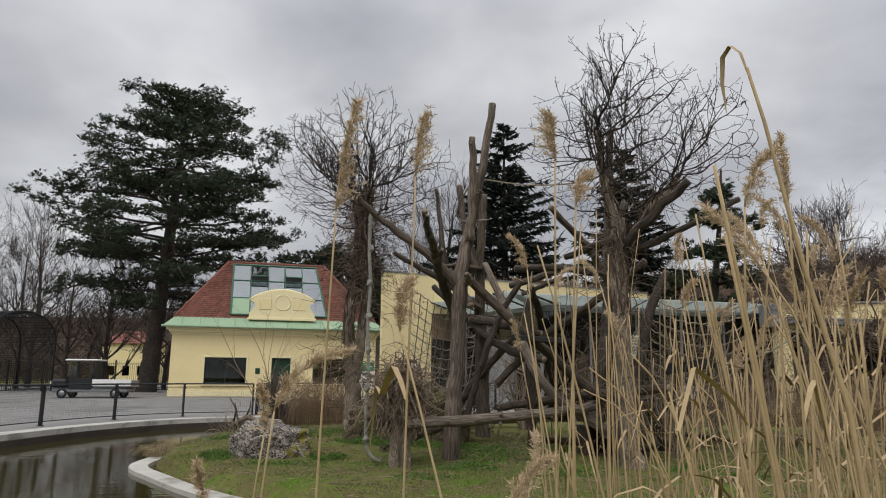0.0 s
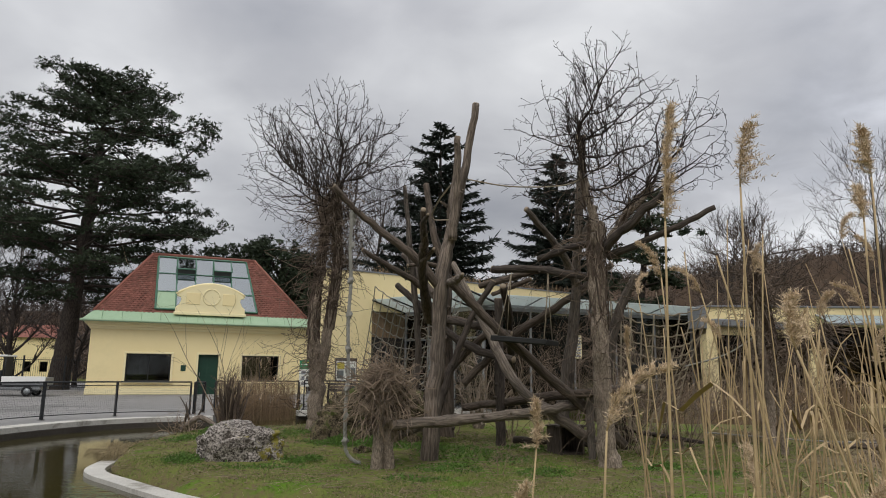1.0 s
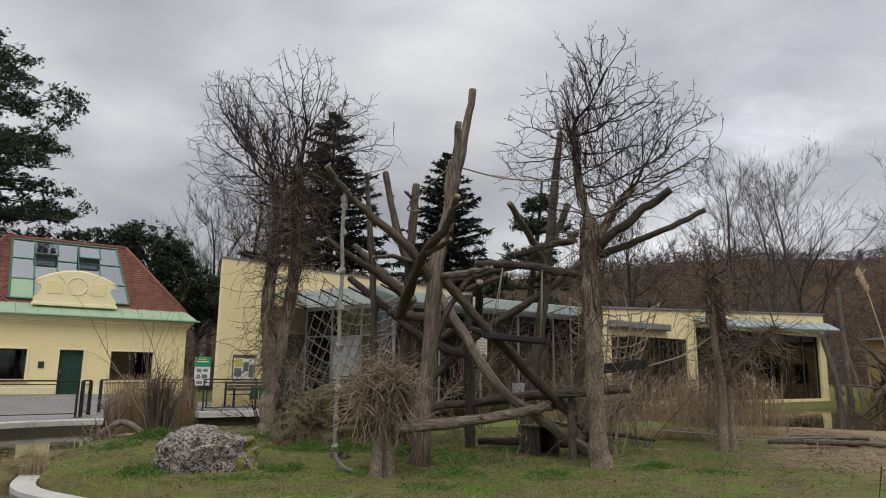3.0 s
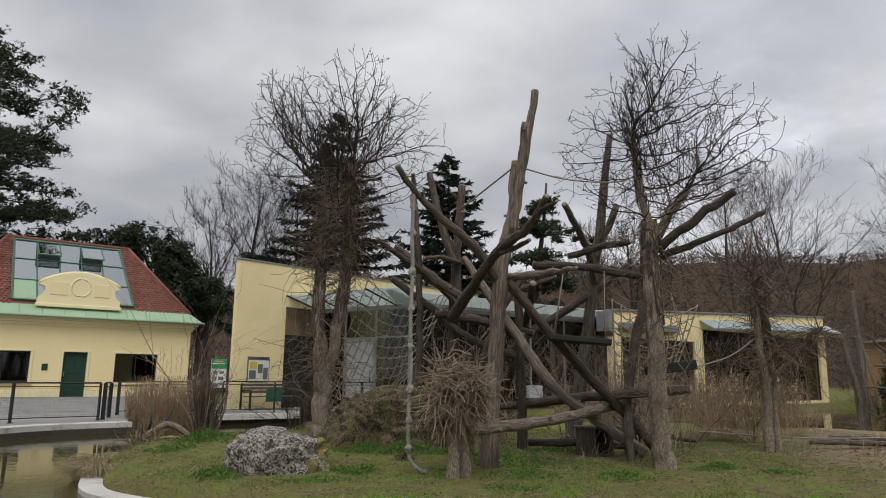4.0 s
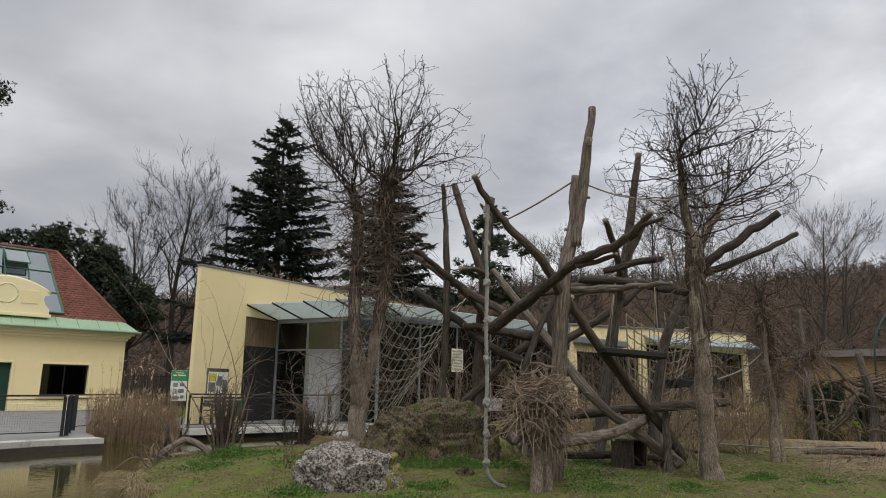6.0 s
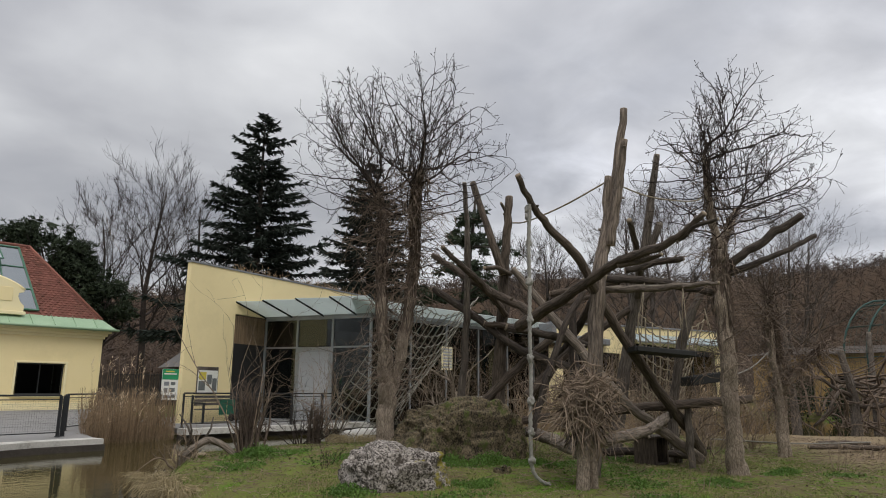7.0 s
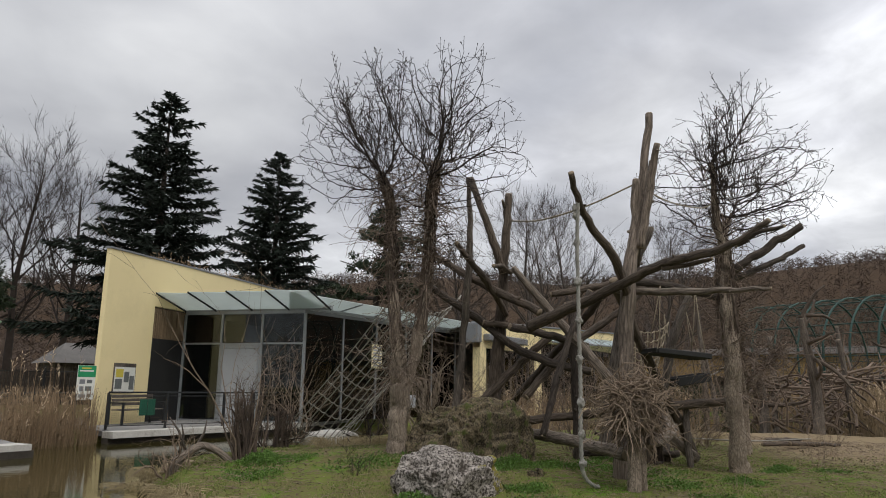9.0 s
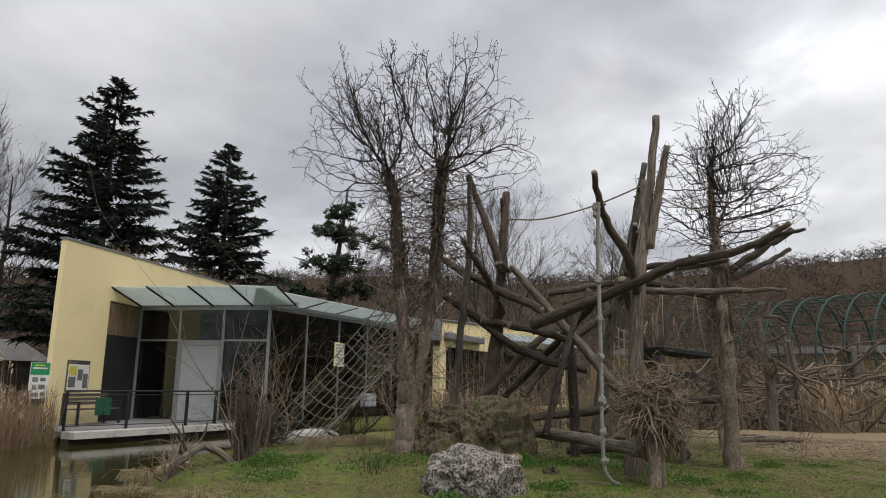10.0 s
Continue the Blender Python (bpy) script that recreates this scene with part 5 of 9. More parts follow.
def spruce_tree(at, height, spread, seed, droop=0.25, label="tall dark conical spruce with hanging boughs"):
    rng = np.random.default_rng(seed)
    t = thing("spruce_tree", Matrix.Translation(at), label, "tree")
    trunk = Tubes()
    trunk.tube([(0, 0, -0.3), (0, 0, height * 0.5), (0, 0, height)], (0.34, 0.20, 0.02), 8)
    trunk.make("trunk", M["dark_bark"], t)
    limbs, needles = Tubes(), Tubes()
    levels = 31
    for k in range(levels):
        f = k / (levels - 1)
        z = height * (0.20 + 0.79 * f)
        reach = spread * (1 - f) ** 0.66 * (0.70 + 0.40 * rng.random()) + 0.25
        for j in range(7 if f < 0.8 else 5):
            a = 2 * math.pi * (j + rng.uniform(-0.3, 0.3)) / 7 + k * 2.1
            length = reach * rng.uniform(0.55, 1.15)
            d = np.array((math.cos(a), math.sin(a), 0.18 - droop * (1 - f)))
            pts, _ = wander(rng, (0, 0, z), d, length, 5, 0.06, 0.03)
            limbs.tube(pts, np.linspace(0.05, 0.012, 6) * (1.1 - f), 3, False)
            n = int(12 + length * 30)
            g = rng.uniform(0.15, 1.0, n)
            i = np.minimum((g * 5).astype(int), 4)
            q = pts[i] + (pts[i + 1] - pts[i]) * (g * 5 - i)[:, None]
            v = np.array((-d[1], d[0], 0)) * (rng.choice((-1, 1), n) * rng.uniform(0.3, 1, n))[:, None] + d * 0.7
            v[:, 2] += rng.uniform(-0.75, 0.1, n)
            v /= np.linalg.norm(v, axis=1)[:, None]
            size = (rng.uniform(0.28, 0.66, n) * (0.6 + 0.5 * (1 - f)))[:, None]
            w = np.cross(v, rng.normal(0, 1, (n, 3)))
            needles.leaves(q, q + v * size, 0.10, w)
            needles.leaves(q, q + (v + rng.normal(0, 0.4, (n, 3))) * size * 0.8, 0.09, np.cross(v, w))
    tagged(limbs.make("branchwork", M["dark_bark"], t), kind="stuff")
    tagged(needles.make("crown", M["spruce_needles"], t, False), "dark drooping needle sprays", kind="stuff")
    return t


def bare_tree(at, height, seed, mat="far_twig", girth=0.16, label="slender bare deciduous tree in winter", levels=4, clear=0.3):
    """A leafless tree: upswept limbs that fork into long fine twigs."""
    rng = np.random.default_rng(seed)
    t = thing("bare_tree", Matrix.Translation(at), label, "tree")
    trunk, twigs = Tubes(), Tubes()
    axis, _ = wander(rng, (0, 0, -0.3), (0, 0, 1), height * 0.85, 10, 0.06, 0.05)
    trunk.tube(axis, np.linspace(girth, girth * 0.12, len(axis)), 8)
    trunk.make("trunk", M[mat], t)
    spec = [(6, 0.52, 0.42, 0.11, 0.07, 6), (4, 0.54, 0.44, 0.13, 0.06, 4), (0, 0, 0, 0.15, 0.05, 3)]
    ends = []
    for k in range(20):
        f = clear + (1 - clear) * (k + rng.random()) / 20
        i = min(int(f * 10), 9)
        a = k * 2.4 + rng.uniform(-0.4, 0.4)
        d = np.array((math.cos(a), math.sin(a), 0.55 + 0.7 * f))
        first = len(twigs.v)
        branch_out(twigs, rng, axis[i], d, height * (0.40 - 0.24 * f) * rng.uniform(0.75, 1.15), girth * 0.42 * (1.1 - f), 0, spec, 0.013)
        ends += [v[-3:].mean(0) for v in twigs.v[first:]] + [v[:len(v) // 2].mean(0) for v in twigs.v[first:]]
    # the outermost twigs, too fine to be more than slivers
    c = np.repeat(np.array(ends), 2, axis=0)
    out = c - np.array((0, 0, height * 0.45))
    v = unit_rows(out * np.array((1, 1, 0.5))) * 0.6 + rng.normal(0, 0.42, c.shape) + np.array((0, 0, 0.55))
    twigs.leaves(c, c + v * rng.uniform(0.2, 0.7, (len(c), 1)) * height / 15, 0.022, np.cross(v, rng.normal(0, 1, c.shape)))
    tagged(twigs.make("crown", M[mat], t, False), "fine bare twigs", kind="stuff")
    return t


def grown_crown(rng, seeds, aims, step=0.085, reach=0.75, near=0.15, rounds=70, lift=0.10):
    """Crooked limbs that grow from the seeds towards the aims until each is met. Gives places and parents."""
    pts = [np.array(p, float) for p in seeds]
    par = [-1] * len(pts)
    aims = np.array(aims, float)
    best, dist = np.zeros(len(aims), int), np.full(len(aims), 1e9)
    fresh = list(range(len(pts)))
    for _ in range(rounds):
        if not len(aims) or not fresh:
            break
        for i in fresh:
            d = np.linalg.norm(aims - pts[i], axis=1)
            better = d < dist
            dist[better], best[better] = d[better], i
        keep = dist > near
        aims, best, dist = aims[keep], best[keep], dist[keep]
        fresh = []
        pull = {}
        for k in np.nonzero(dist < reach)[0]:
            pull.setdefault(int(best[k]), []).append(k)
        for i, ks in pull.items():
            d = unit((unit_rows(aims[ks] - pts[i])).sum(0)) + np.array((0, 0, lift)) + rng.normal(0, 0.20, 3)
            if par[i] >= 0:
                d = d + 0.7 * unit(pts[i] - pts[par[i]])
            fresh.append(len(pts))
            par.append(i)
            pts.append(pts[i] + unit(d) * step * rng.uniform(0.8, 1.2))
    return np.array(pts), np.array(par)


def limb_tubes(tb, rng, pts, par, tip, power=2.35, most=0.07, knot=0.25):
    """Tubes along grown limbs, as thick as the twigs that they carry, with swollen joints. Gives the free ends and their directions."""
    n = len(pts)
    load, kids = np.zeros(n), [[] for _ in range(n)]
    for i in range(n - 1, -1, -1):
        load[i] = max(load[i], tip ** power)
        if par[i] >= 0:
            load[par[i]] += load[i]
            kids[par[i]].append(i)
    r = np.minimum(load ** (1 / power), most)
    ends = []
    start = [(i, -1) for i in range(n) if par[i] < 0]
    while start:
        i, before = start.pop()
        line = [before, i] if before >= 0 else [i]
        while kids[i]:
            order = sorted(kids[i], key=lambda k: -load[k])
            start += [(k, i) for k in order[1:]]
            i = order[0]
            line.append(i)
        if len(line) > 1:
            rad = r[line] * (1 + knot * np.array([len(kids[k]) > 1 for k in line]))
            if before >= 0:
                rad[0] = min(rad[0], rad[1] * 1.3)
            tb.tube(pts[line], rad, 7 if rad[0] > 0.03 else (5 if rad[0] > 0.012 else 4), False)
            ends.append((pts[i], unit(pts[i] - pts[line[-2]])))
    return ends, r


def vine_tree(base, stems, domes, seed, label, twig_len=1.0, shaggy=26, aims=(900,), shoots=70, upper="twig", snag=()):
    """A pollarded tree: stems (control rows), and domes (centre, radii) that the crown's crooked limbs and upswept shoots fill. All in world places."""
    rng = np.random.default_rng(seed)
    t = thing("pollarded_tree", Matrix.Translation(base), label, "tree")
    o = np.array(base, float)
    for k, st in enumerate(stems):
        tb = Tubes()
        c = spline(st, 7)
        c[:, :3] -= o
        c[1:-1, :3] += rng.normal(0, 0.014, (len(c) - 2, 3))
        c[:, 3] *= 0.80 * (1 + rng.normal(0, 0.04, len(c)))
        tb.bark(c, 22, 0.05, 0.10, 0.09, rng.uniform(0, 50))
        if k in snag:
            tb.make("sawn_limb", M["dark_log"], t)
        else:
            tb.make("trunk", M["bark"], t)
    crown, fine = Tubes(), Tubes()
    goal, seeds = [], []
    for ((cx, cy, cz), (rx, ry, up, down)), many in zip(domes, aims):
        v = unit_rows(rng.normal(0, 1, (many, 3)))
        v *= rng.uniform(0.12, 1.0, (many, 1)) ** 0.5
        v[:, 2] *= np.where(v[:, 2] > 0, up, down)
        goal.append(v * np.array((rx, ry, 1)) + np.array((cx, cy, cz)))
    goal = np.concatenate(goal) - o
    for k, st in enumerate(stems):
        if k in snag:
            continue
        c = spline(st, 7)
        c[:, :3] -= o
        seeds += [p for p in c[len(c) // 2:, :3]]
    pts, par = grown_crown(rng, seeds, goal)
    ends, r = limb_tubes(crown, rng, pts, par, 0.0039, 2.08, 0.065)
    # long upswept shoots from the knuckles, with buds at their joints
    knuckle = np.nonzero((r > 0.011) & (par >= 0))[0]
    heart = np.mean([d[0] for d in domes[:2]], axis=0) - o
    tips = list(ends)
    for k in rng.choice(knuckle, shoots):
        out = pts[k] - heart
        d = unit(np.array((out[0] * 0.55, out[1] * 0.55, 0.75 + 0.35 * abs(rng.normal()))) + rng.normal(0, 0.16, 3))
        line, d2 = wander(rng, pts[k], d, rng.uniform(0.5, 1.15) * twig_len, 7, 0.10, 0.03)
        crown.tube(line, np.linspace(0.0080, 0.0040, 8), 4, False)
        tips += [(line[i], unit(line[i] - line[i - 1])) for i in (4, 5, 6, 7)]
    p = np.repeat(np.array([e[0] for e in tips]), 2, axis=0)
    d = np.repeat(np.array([e[1] for e in tips]), 2, axis=0)
    d = unit_rows(d + rng.normal(0, 0.5, d.shape) + np.array((0, 0, 0.12)))
    q = p + d * rng.uniform(0.06, 0.26, (len(p), 1)) * twig_len
    fine.sticks(p, q, 0.0039, 0.0030)
    fine.sticks(q - d * 0.010, q + d * 0.012, 0.0070, 0.0045)
    side = unit_rows(np.cross(d, rng.normal(0, 1, d.shape)))
    m = (p + q) / 2
    fine.sticks(m, m + (d * 0.6 + side) * rng.uniform(0.02, 0.07, (len(p), 1)), 0.0040, 0.0032)
    tagged(crown.make("crown", M[upper], t, False), "upswept knotty bare branches", kind="stuff")
    tagged(fine.make("twig_mass", M[upper], t, False), "fine budded twigs", kind="stuff")
    # loose shoots of the climber that hang about the stems
    loose, wrap = Tubes(), Tubes()
    for k, st in enumerate(stems):
        if k in snag:
            continue
        thick = 1.0 if st[0][2] < 1.5 else 0.3
        c = spline(st, 7)
        low = max(st[0][2], 1.7 + rng.uniform(-0.2, 0.4))
        span = c[c[:, 2] > low] if (c[:, 2] > low).sum() > 3 else c
        for k in range(int(shaggy * 1.5 * thick)):
            # dead climber stems that cling to the bark
            i = rng.integers(0, max(1, len(span) - 4))
            j = min(len(span), i + rng.integers(4, 14))
            a = rng.uniform(0, 2 * math.pi) + np.cumsum(rng.normal(0, 0.22, j - i))
            off = (span[i:j, 3] * 0.80 + rng.uniform(-0.01, 0.03) + rng.normal(0, 0.012, j - i))[:, None]
            wrap.tube(span[i:j, :3] - o + np.stack((np.cos(a), np.sin(a), rng.normal(0, 0.3, j - i)), 1) * off, np.linspace(0.011, 0.006, j - i) * rng.uniform(0.5, 1.5), 4, False)
        for k in range(int(shaggy * 4.2 * thick)):
            i = rng.integers(len(c) // 3, len(c))
            a = rng.uniform(0, 2 * math.pi)
            q = c[i, :3] - o + np.array((math.cos(a), math.sin(a), 0)) * c[i, 3] * 0.8
            pts, _ = wander(rng, q, (math.cos(a), math.sin(a), rng.uniform(-0.6, 0.9)), rng.uniform(0.25, 1.15) * rng.uniform(0.5, 1.3), 6, 0.34, -0.12)
            loose.tube(pts, np.linspace(0.0065, 0.0032, 7), 3, False)
    tagged(loose.make("climber", M["vine"], t, False), "dry trailing vine shoots", kind="stuff")
    tagged(wrap.make("clinging_vine", M["dark_vine"], t, False), "dead vine stems matted over the bark", kind="stuff")
    return t


pine_tree((-18.5, 44.5, 0.15), 19.7, 9.0, 11)
spruce_tree((3.69, 41.24, 0.2), 16.7, 5.3, 21)
spruce_tree((12.1, 44.6, 0.2), 16.2, 4.9, 22)

# two pollarded trees on the lawn, wrapped in dry climber
vine_tree((2.73, 10.22, 0.0),
          [[(2.74, 10.22, -0.1, 0.22), (2.68, 10.22, 0.35, 0.17), (2.63, 10.2, 1.6, 0.15), (2.60, 10.2, 2.9, 0.15), (2.62, 10.2, 3.6, 0.13)],
           [(2.75, 10.35, 3.1, 0.085), (3.2, 10.5, 3.8, 0.075), (3.7, 10.6, 4.35, 0.06)],
           [(2.70, 10.15, 3.15, 0.085), (2.95, 9.75, 3.5, 0.080), (3.38, 9.23, 3.92, 0.072)],
           [(2.75, 10.15, 3.05, 0.07), (3.4, 9.85, 3.35, 0.06), (4.2, 9.53, 3.75, 0.045)],
           [(2.60, 10.2, 3.5, 0.085), (2.45, 10.2, 4.2, 0.055), (2.35, 10.15, 5.0, 0.034)]],
          [((2.62, 10.1, 4.5), (1.50, 1.50, 1.42, 1.0)), ((3.3, 9.9, 4.65), (1.40, 1.2, 1.15, 0.8)), ((2.75, 9.7, 5.9), (0.55, 0.5, 0.5, 0.6))], 31,
          "pollarded bare tree wrapped in dry climber with sawn limbs", shaggy=46, aims=(760, 640, 70), shoots=75, snag=(2, 3))
vine_tree((-1.70, 13.3, 0.3),
          [[(-1.72, 13.35, 0.05, 0.24), (-1.72, 13.35, 0.6, 0.185), (-1.72, 13.32, 1.3, 0.17), (-1.82, 13.35, 2.2, 0.105), (-1.74, 13.6, 3.4, 0.082), (-1.70, 13.7, 4.1, 0.075), (-1.80, 13.85, 4.75, 0.055)],
           [(-1.71, 13.34, 0.7, 0.09), (-1.53, 13.12, 2.1, 0.105), (-1.40, 13.05, 3.3, 0.092), (-1.47, 12.95, 4.1, 0.08), (-1.45, 12.85, 4.8, 0.065)]],
          [((-1.75, 13.8, 4.85), (1.65, 1.45, 1.45, 0.8)), ((-1.50, 12.9, 4.9), (1.75, 1.45, 1.60, 0.9)),
           ((-1.60, 12.2, 6.0), (0.65, 0.6, 0.65, 0.6)), ((-2.55, 12.7, 5.75), (0.6, 0.6, 0.55, 0.6)), ((-1.6, 13.3, 3.6), (0.90, 0.9, 0.8, 1.0))], 32,
          "pollarded bare tree with two stems and dry climber", shaggy=105, aims=(720, 740, 80, 70, 210), shoots=115)
# a thin one towards the sandy shore
vine_tree((6.2, 11.8, -0.05),
          [[(6.2, 11.8, -0.2, 0.12), (6.22, 11.8, 1.2, 0.09), (6.1, 11.8, 2.6, 0.08), (6.15, 11.8, 3.3, 0.06)],
           [(6.5, 11.9, -0.2, 0.08), (6.45, 11.85, 1.4, 0.07), (6.3, 11.85, 2.8, 0.06)],
           [(6.3, 11.8, 1.2, 0.055), (6.75, 11.5, 1.75, 0.05), (7.1, 11.3, 2.2, 0.03)]],
          [((6.15, 11.8, 3.1), (1.5, 1.4, 0.75, 0.6))], 33, "thin pollarded tree with a tangled shaggy crown", shaggy=60, aims=(620,), shoots=26, twig_len=0.8, upper="dark_vine")

# trees behind the buildings
bare_tree((0.5, 58.0, 0.2), 18.5, 41, "twig", 0.30)
bare_tree((3.8, 61.0, 0.2), 18.5, 42, "twig", 0.30)
bare_tree((-2.6, 59.0, 0.2), 16.0, 43, "twig", 0.24)
bare_tree((14.5, 48.0, 0.2), 11.5, 44, girth=0.2)
bare_tree((-33.0, 56.0, 0.2), 15.5, 45, girth=0.25, clear=0.2)
bare_tree((-29.0, 60.0, 0.2), 15.0, 46, girth=0.25, clear=0.2)
bare_tree((-38.0, 58.0, 0.2), 16.5, 47, girth=0.3, clear=0.2)
bare_tree((-23.5, 57.0, 0.2), 13.0, 48, girth=0.25, clear=0.2)
for k, (x, y, h) in enumerate(((-27.0, 50.0, 11.0), (-31.5, 52.0, 13.0), (-24.0, 50.5, 9.5), (-36.0, 50.0, 13.5), (-21.0, 53.0, 10.0), (-40.5, 52.0, 14.0))):
    bare_tree((x, y, 0.2), h, 240 + k, "dark_bark", 0.2, "dark bare tree behind the iron fence", 4, 0.15)
bare_tree((22.5, 38.0, 0.1), 12.0, 49, girth=0.3, clear=0.25, mat="dark_bark", label="spreading dark bare tree behind the long building")
bare_tree((35.0, 43.0, 0.1), 18.5, 50, girth=0.26, clear=0.25)
bare_tree((43.0, 45.0, 0.1), 20.0, 51, girth=0.28, clear=0.25)
bare_tree((51.0, 40.0, 0.1), 19.0, 52, girth=0.28, clear=0.25)
bare_tree((28.0, 52.0, 0.1), 15.0, 53, girth=0.24, clear=0.25)
bare_tree((47.0, 52.0, 0.1), 21.0, 54, girth=0.3, clear=0.25)
bare_tree((60.0, 47.0, 0.1), 20.0, 55, girth=0.3, clear=0.25)


def umbrella_pine(at, height, spread, seed):
    """A tall pine with a bare stem and separate cloud-like plates of needles."""
    rng = np.random.default_rng(seed)
    t = thing("pine_tree", Matrix.Translation(at), "dark distant pine with open layered crown", "tree")
    trunk, limbs, tufts = Tubes(), Tubes(), Tubes()
    axis, _ = wander(rng, (0, 0, -0.3), (0, 0, 1), height * 0.96, 8, 0.03, 0.05)
    trunk.tube(axis, np.linspace(0.32, 0.06, 9), 7)
    trunk.make("trunk", M["dark_bark"], t)
    for k in range(26):
        f = rng.uniform(0.35, 1.0)
        base = axis[min(int(f * 8), 8)]
        a = rng.uniform(0, 2 * math.pi)
        reach = spread * np.interp(f, (0.35, 0.55, 0.8, 1.0), (0.9, 1.0, 0.75, 0.3)) * rng.uniform(0.6, 1.1)
        pts, _ = wander(rng, base, (math.cos(a), math.sin(a), 0.15), reach, 5, 0.12, 0.02)
        limbs.tube(pts, np.linspace(0.08, 0.02, 6), 4, False)
        c = pts[rng.integers(2, 6, 7)] + rng.normal(0, 0.42, (7, 3)) * np.array((1, 1, 0.4))
        needle_pads(tufts, rng, c, 8, (0.42, 0.42, 0.20), 10, 0.26, 0.05)
    tagged(limbs.make("branchwork", M["dark_bark"], t), kind="stuff")
    tagged(tufts.make("crown", M["needles"], t, False), "clumps of dark needles", kind="stuff")
    return t


umbrella_pine((14.5, 37.1, 0.2), 13.1, 2.9, 61)


def broad_pine(at, height, spread, low, seed, pads=230):
    """A dense low pine: short stem, crooked limbs and a closed, lumpy dome of needle pads."""
    rng = np.random.default_rng(seed)
    t = thing("pine_tree", Matrix.Translation(at), "dense dark green pine with a closed lumpy crown", "tree")
    trunk, limbs, tufts = Tubes(), Tubes(), Tubes()
    axis, _ = wander(rng, (0, 0, -0.3), (0, 0, 1), height * 0.9, 8, 0.04, 0.05)
    trunk.tube(axis, np.linspace(0.26, 0.05, 9), 7)
    trunk.make("trunk", M["dark_bark"], t)
    v = unit_rows(rng.normal(0, 1, (pads, 3)))
    v *= rng.uniform(0.35, 1.0, (pads, 1)) ** 0.5
    mid, half = height * (low + 1) / 2, height * (1 - low) / 2
    lump = 1 + 0.16 * np.sin(v[:, 0] * 5.1 + seed) * np.cos(v[:, 1] * 4.3) + rng.normal(0, 0.05, pads)
    c = np.sign(v) * abs(v) ** 0.85 * np.array((spread, spread, half)) * lump[:, None] + np.array((0, 0, mid))
    for q in c[::3]:
        root = axis[min(8, max(2, int(8 * (q[2] - 0.8) / height)))]
        limbs.tube([root, (root + q) / 2 - np.array((0, 0, 0.15)), q], (0.07, 0.04, 0.015), 4, False)
    needle_pads(tufts, rng, c, 8, (0.48, 0.48, 0.30), 11, 0.25, 0.05)
    tagged(limbs.make("branchwork", M["dark_bark"], t), kind="stuff")
    tagged(tufts.make("crown", M["needles"], t, False), "dense clumps of dark needles", kind="stuff")
    return t


broad_pine((-9.4, 46.6, 0.2), 9.4, 2.5, 0.48, 62)
broad_pine((-6.5, 47.2, 0.2), 9.9, 2.5, 0.50, 63, 230)
broad_pine((-5.0, 46.4, 0.2), 8.4, 1.6, 0.50, 64, 130)
broad_pine((-3.1, 48.2, 0.2), 7.3, 1.6, 0.58, 65, 100)


def far_woods():
    """Bare woodland that covers the hillside, far off."""
    rng = np.random.default_rng(70)
    tb = Tubes()
    n = 42000
    az = np.radians(rng.uniform(-42, 98, n))
    r = np.where(np.arange(n) % 3 > 0, rng.uniform(115, 330, n), rng.uniform(98, 200, n))
    x, y = -4 + r * np.sin(az), r * np.cos(az)
    keep = ((y > 40) | (x > 74)) & ~((x < -3) & (y < 68)) & ~((x < 60) & (y < 55))
    x, y = x[keep][:13000], y[keep][:13000]
    # unseen trees added behind the path, to darken what the glass reflects
    back = np.radians(rng.uniform(100, 310, 900))
    far = rng.uniform(40, 75, 900)
    x, y = np.concatenate((x, far * np.sin(back))), np.concatenate((y, far * np.cos(back)))
    n = len(x)
    foot = np.stack((x, y, ground_height(x, y) - 0.3), 1)
    h = (rng.uniform(2.4, 4.6, n) * (1 + 0.5 * (rng.random(n) < 0.06)))[:, None]
    # the added trees are taller, to cover the sky mirrored in the panes
    h[-900:] *= 2.6
    top = foot + np.concatenate((rng.normal(0, 0.06, (n, 2)), np.ones((n, 1))), 1) * h
    girth = 0.5 + np.linalg.norm(foot[:, :2], axis=1) / 90.0
    tb.sticks(foot, top, 0.030 * girth, 0.008 * girth)

    def shoots(p0, p1, length, each, low, wide, spread, lift, girth):
        f = rng.uniform(low, 0.97, (len(p0), each, 1))
        p = (p0[:, None] + (p1 - p0)[:, None] * f).reshape(-1, 3)
        a = rng.uniform(0, 2 * math.pi, len(p))
        l = np.repeat(length, each, axis=0) * rng.uniform(0.45, 1.1, (len(p), 1))
        v = np.stack((np.cos(a) * spread, np.sin(a) * spread, rng.uniform(0.3, 1.2, len(p)) * lift), 1)
        girth = np.repeat(girth, each)
        tb.leaves(p, p + v * l, wide * girth, np.cross(v, rng.normal(0, 1, p.shape)))
        return p, p + v * l, l, girth
    p, q, l, girth = shoots(foot, top, h * 0.52, 9, 0.12, 0.060, 1.1, 0.7, girth)
    shoots(p, q, l * 0.75, 1, 0.25, 0.055, 1.0, 0.7, girth)
    return tagged(tb.make("woodland", M["far_wood"], None, False), "leafless grey-brown woodland on the hillside, with unseen trees added behind the path", "woodland", kind="stuff")


far_woods()

# ---- the climbing frame of logs ----


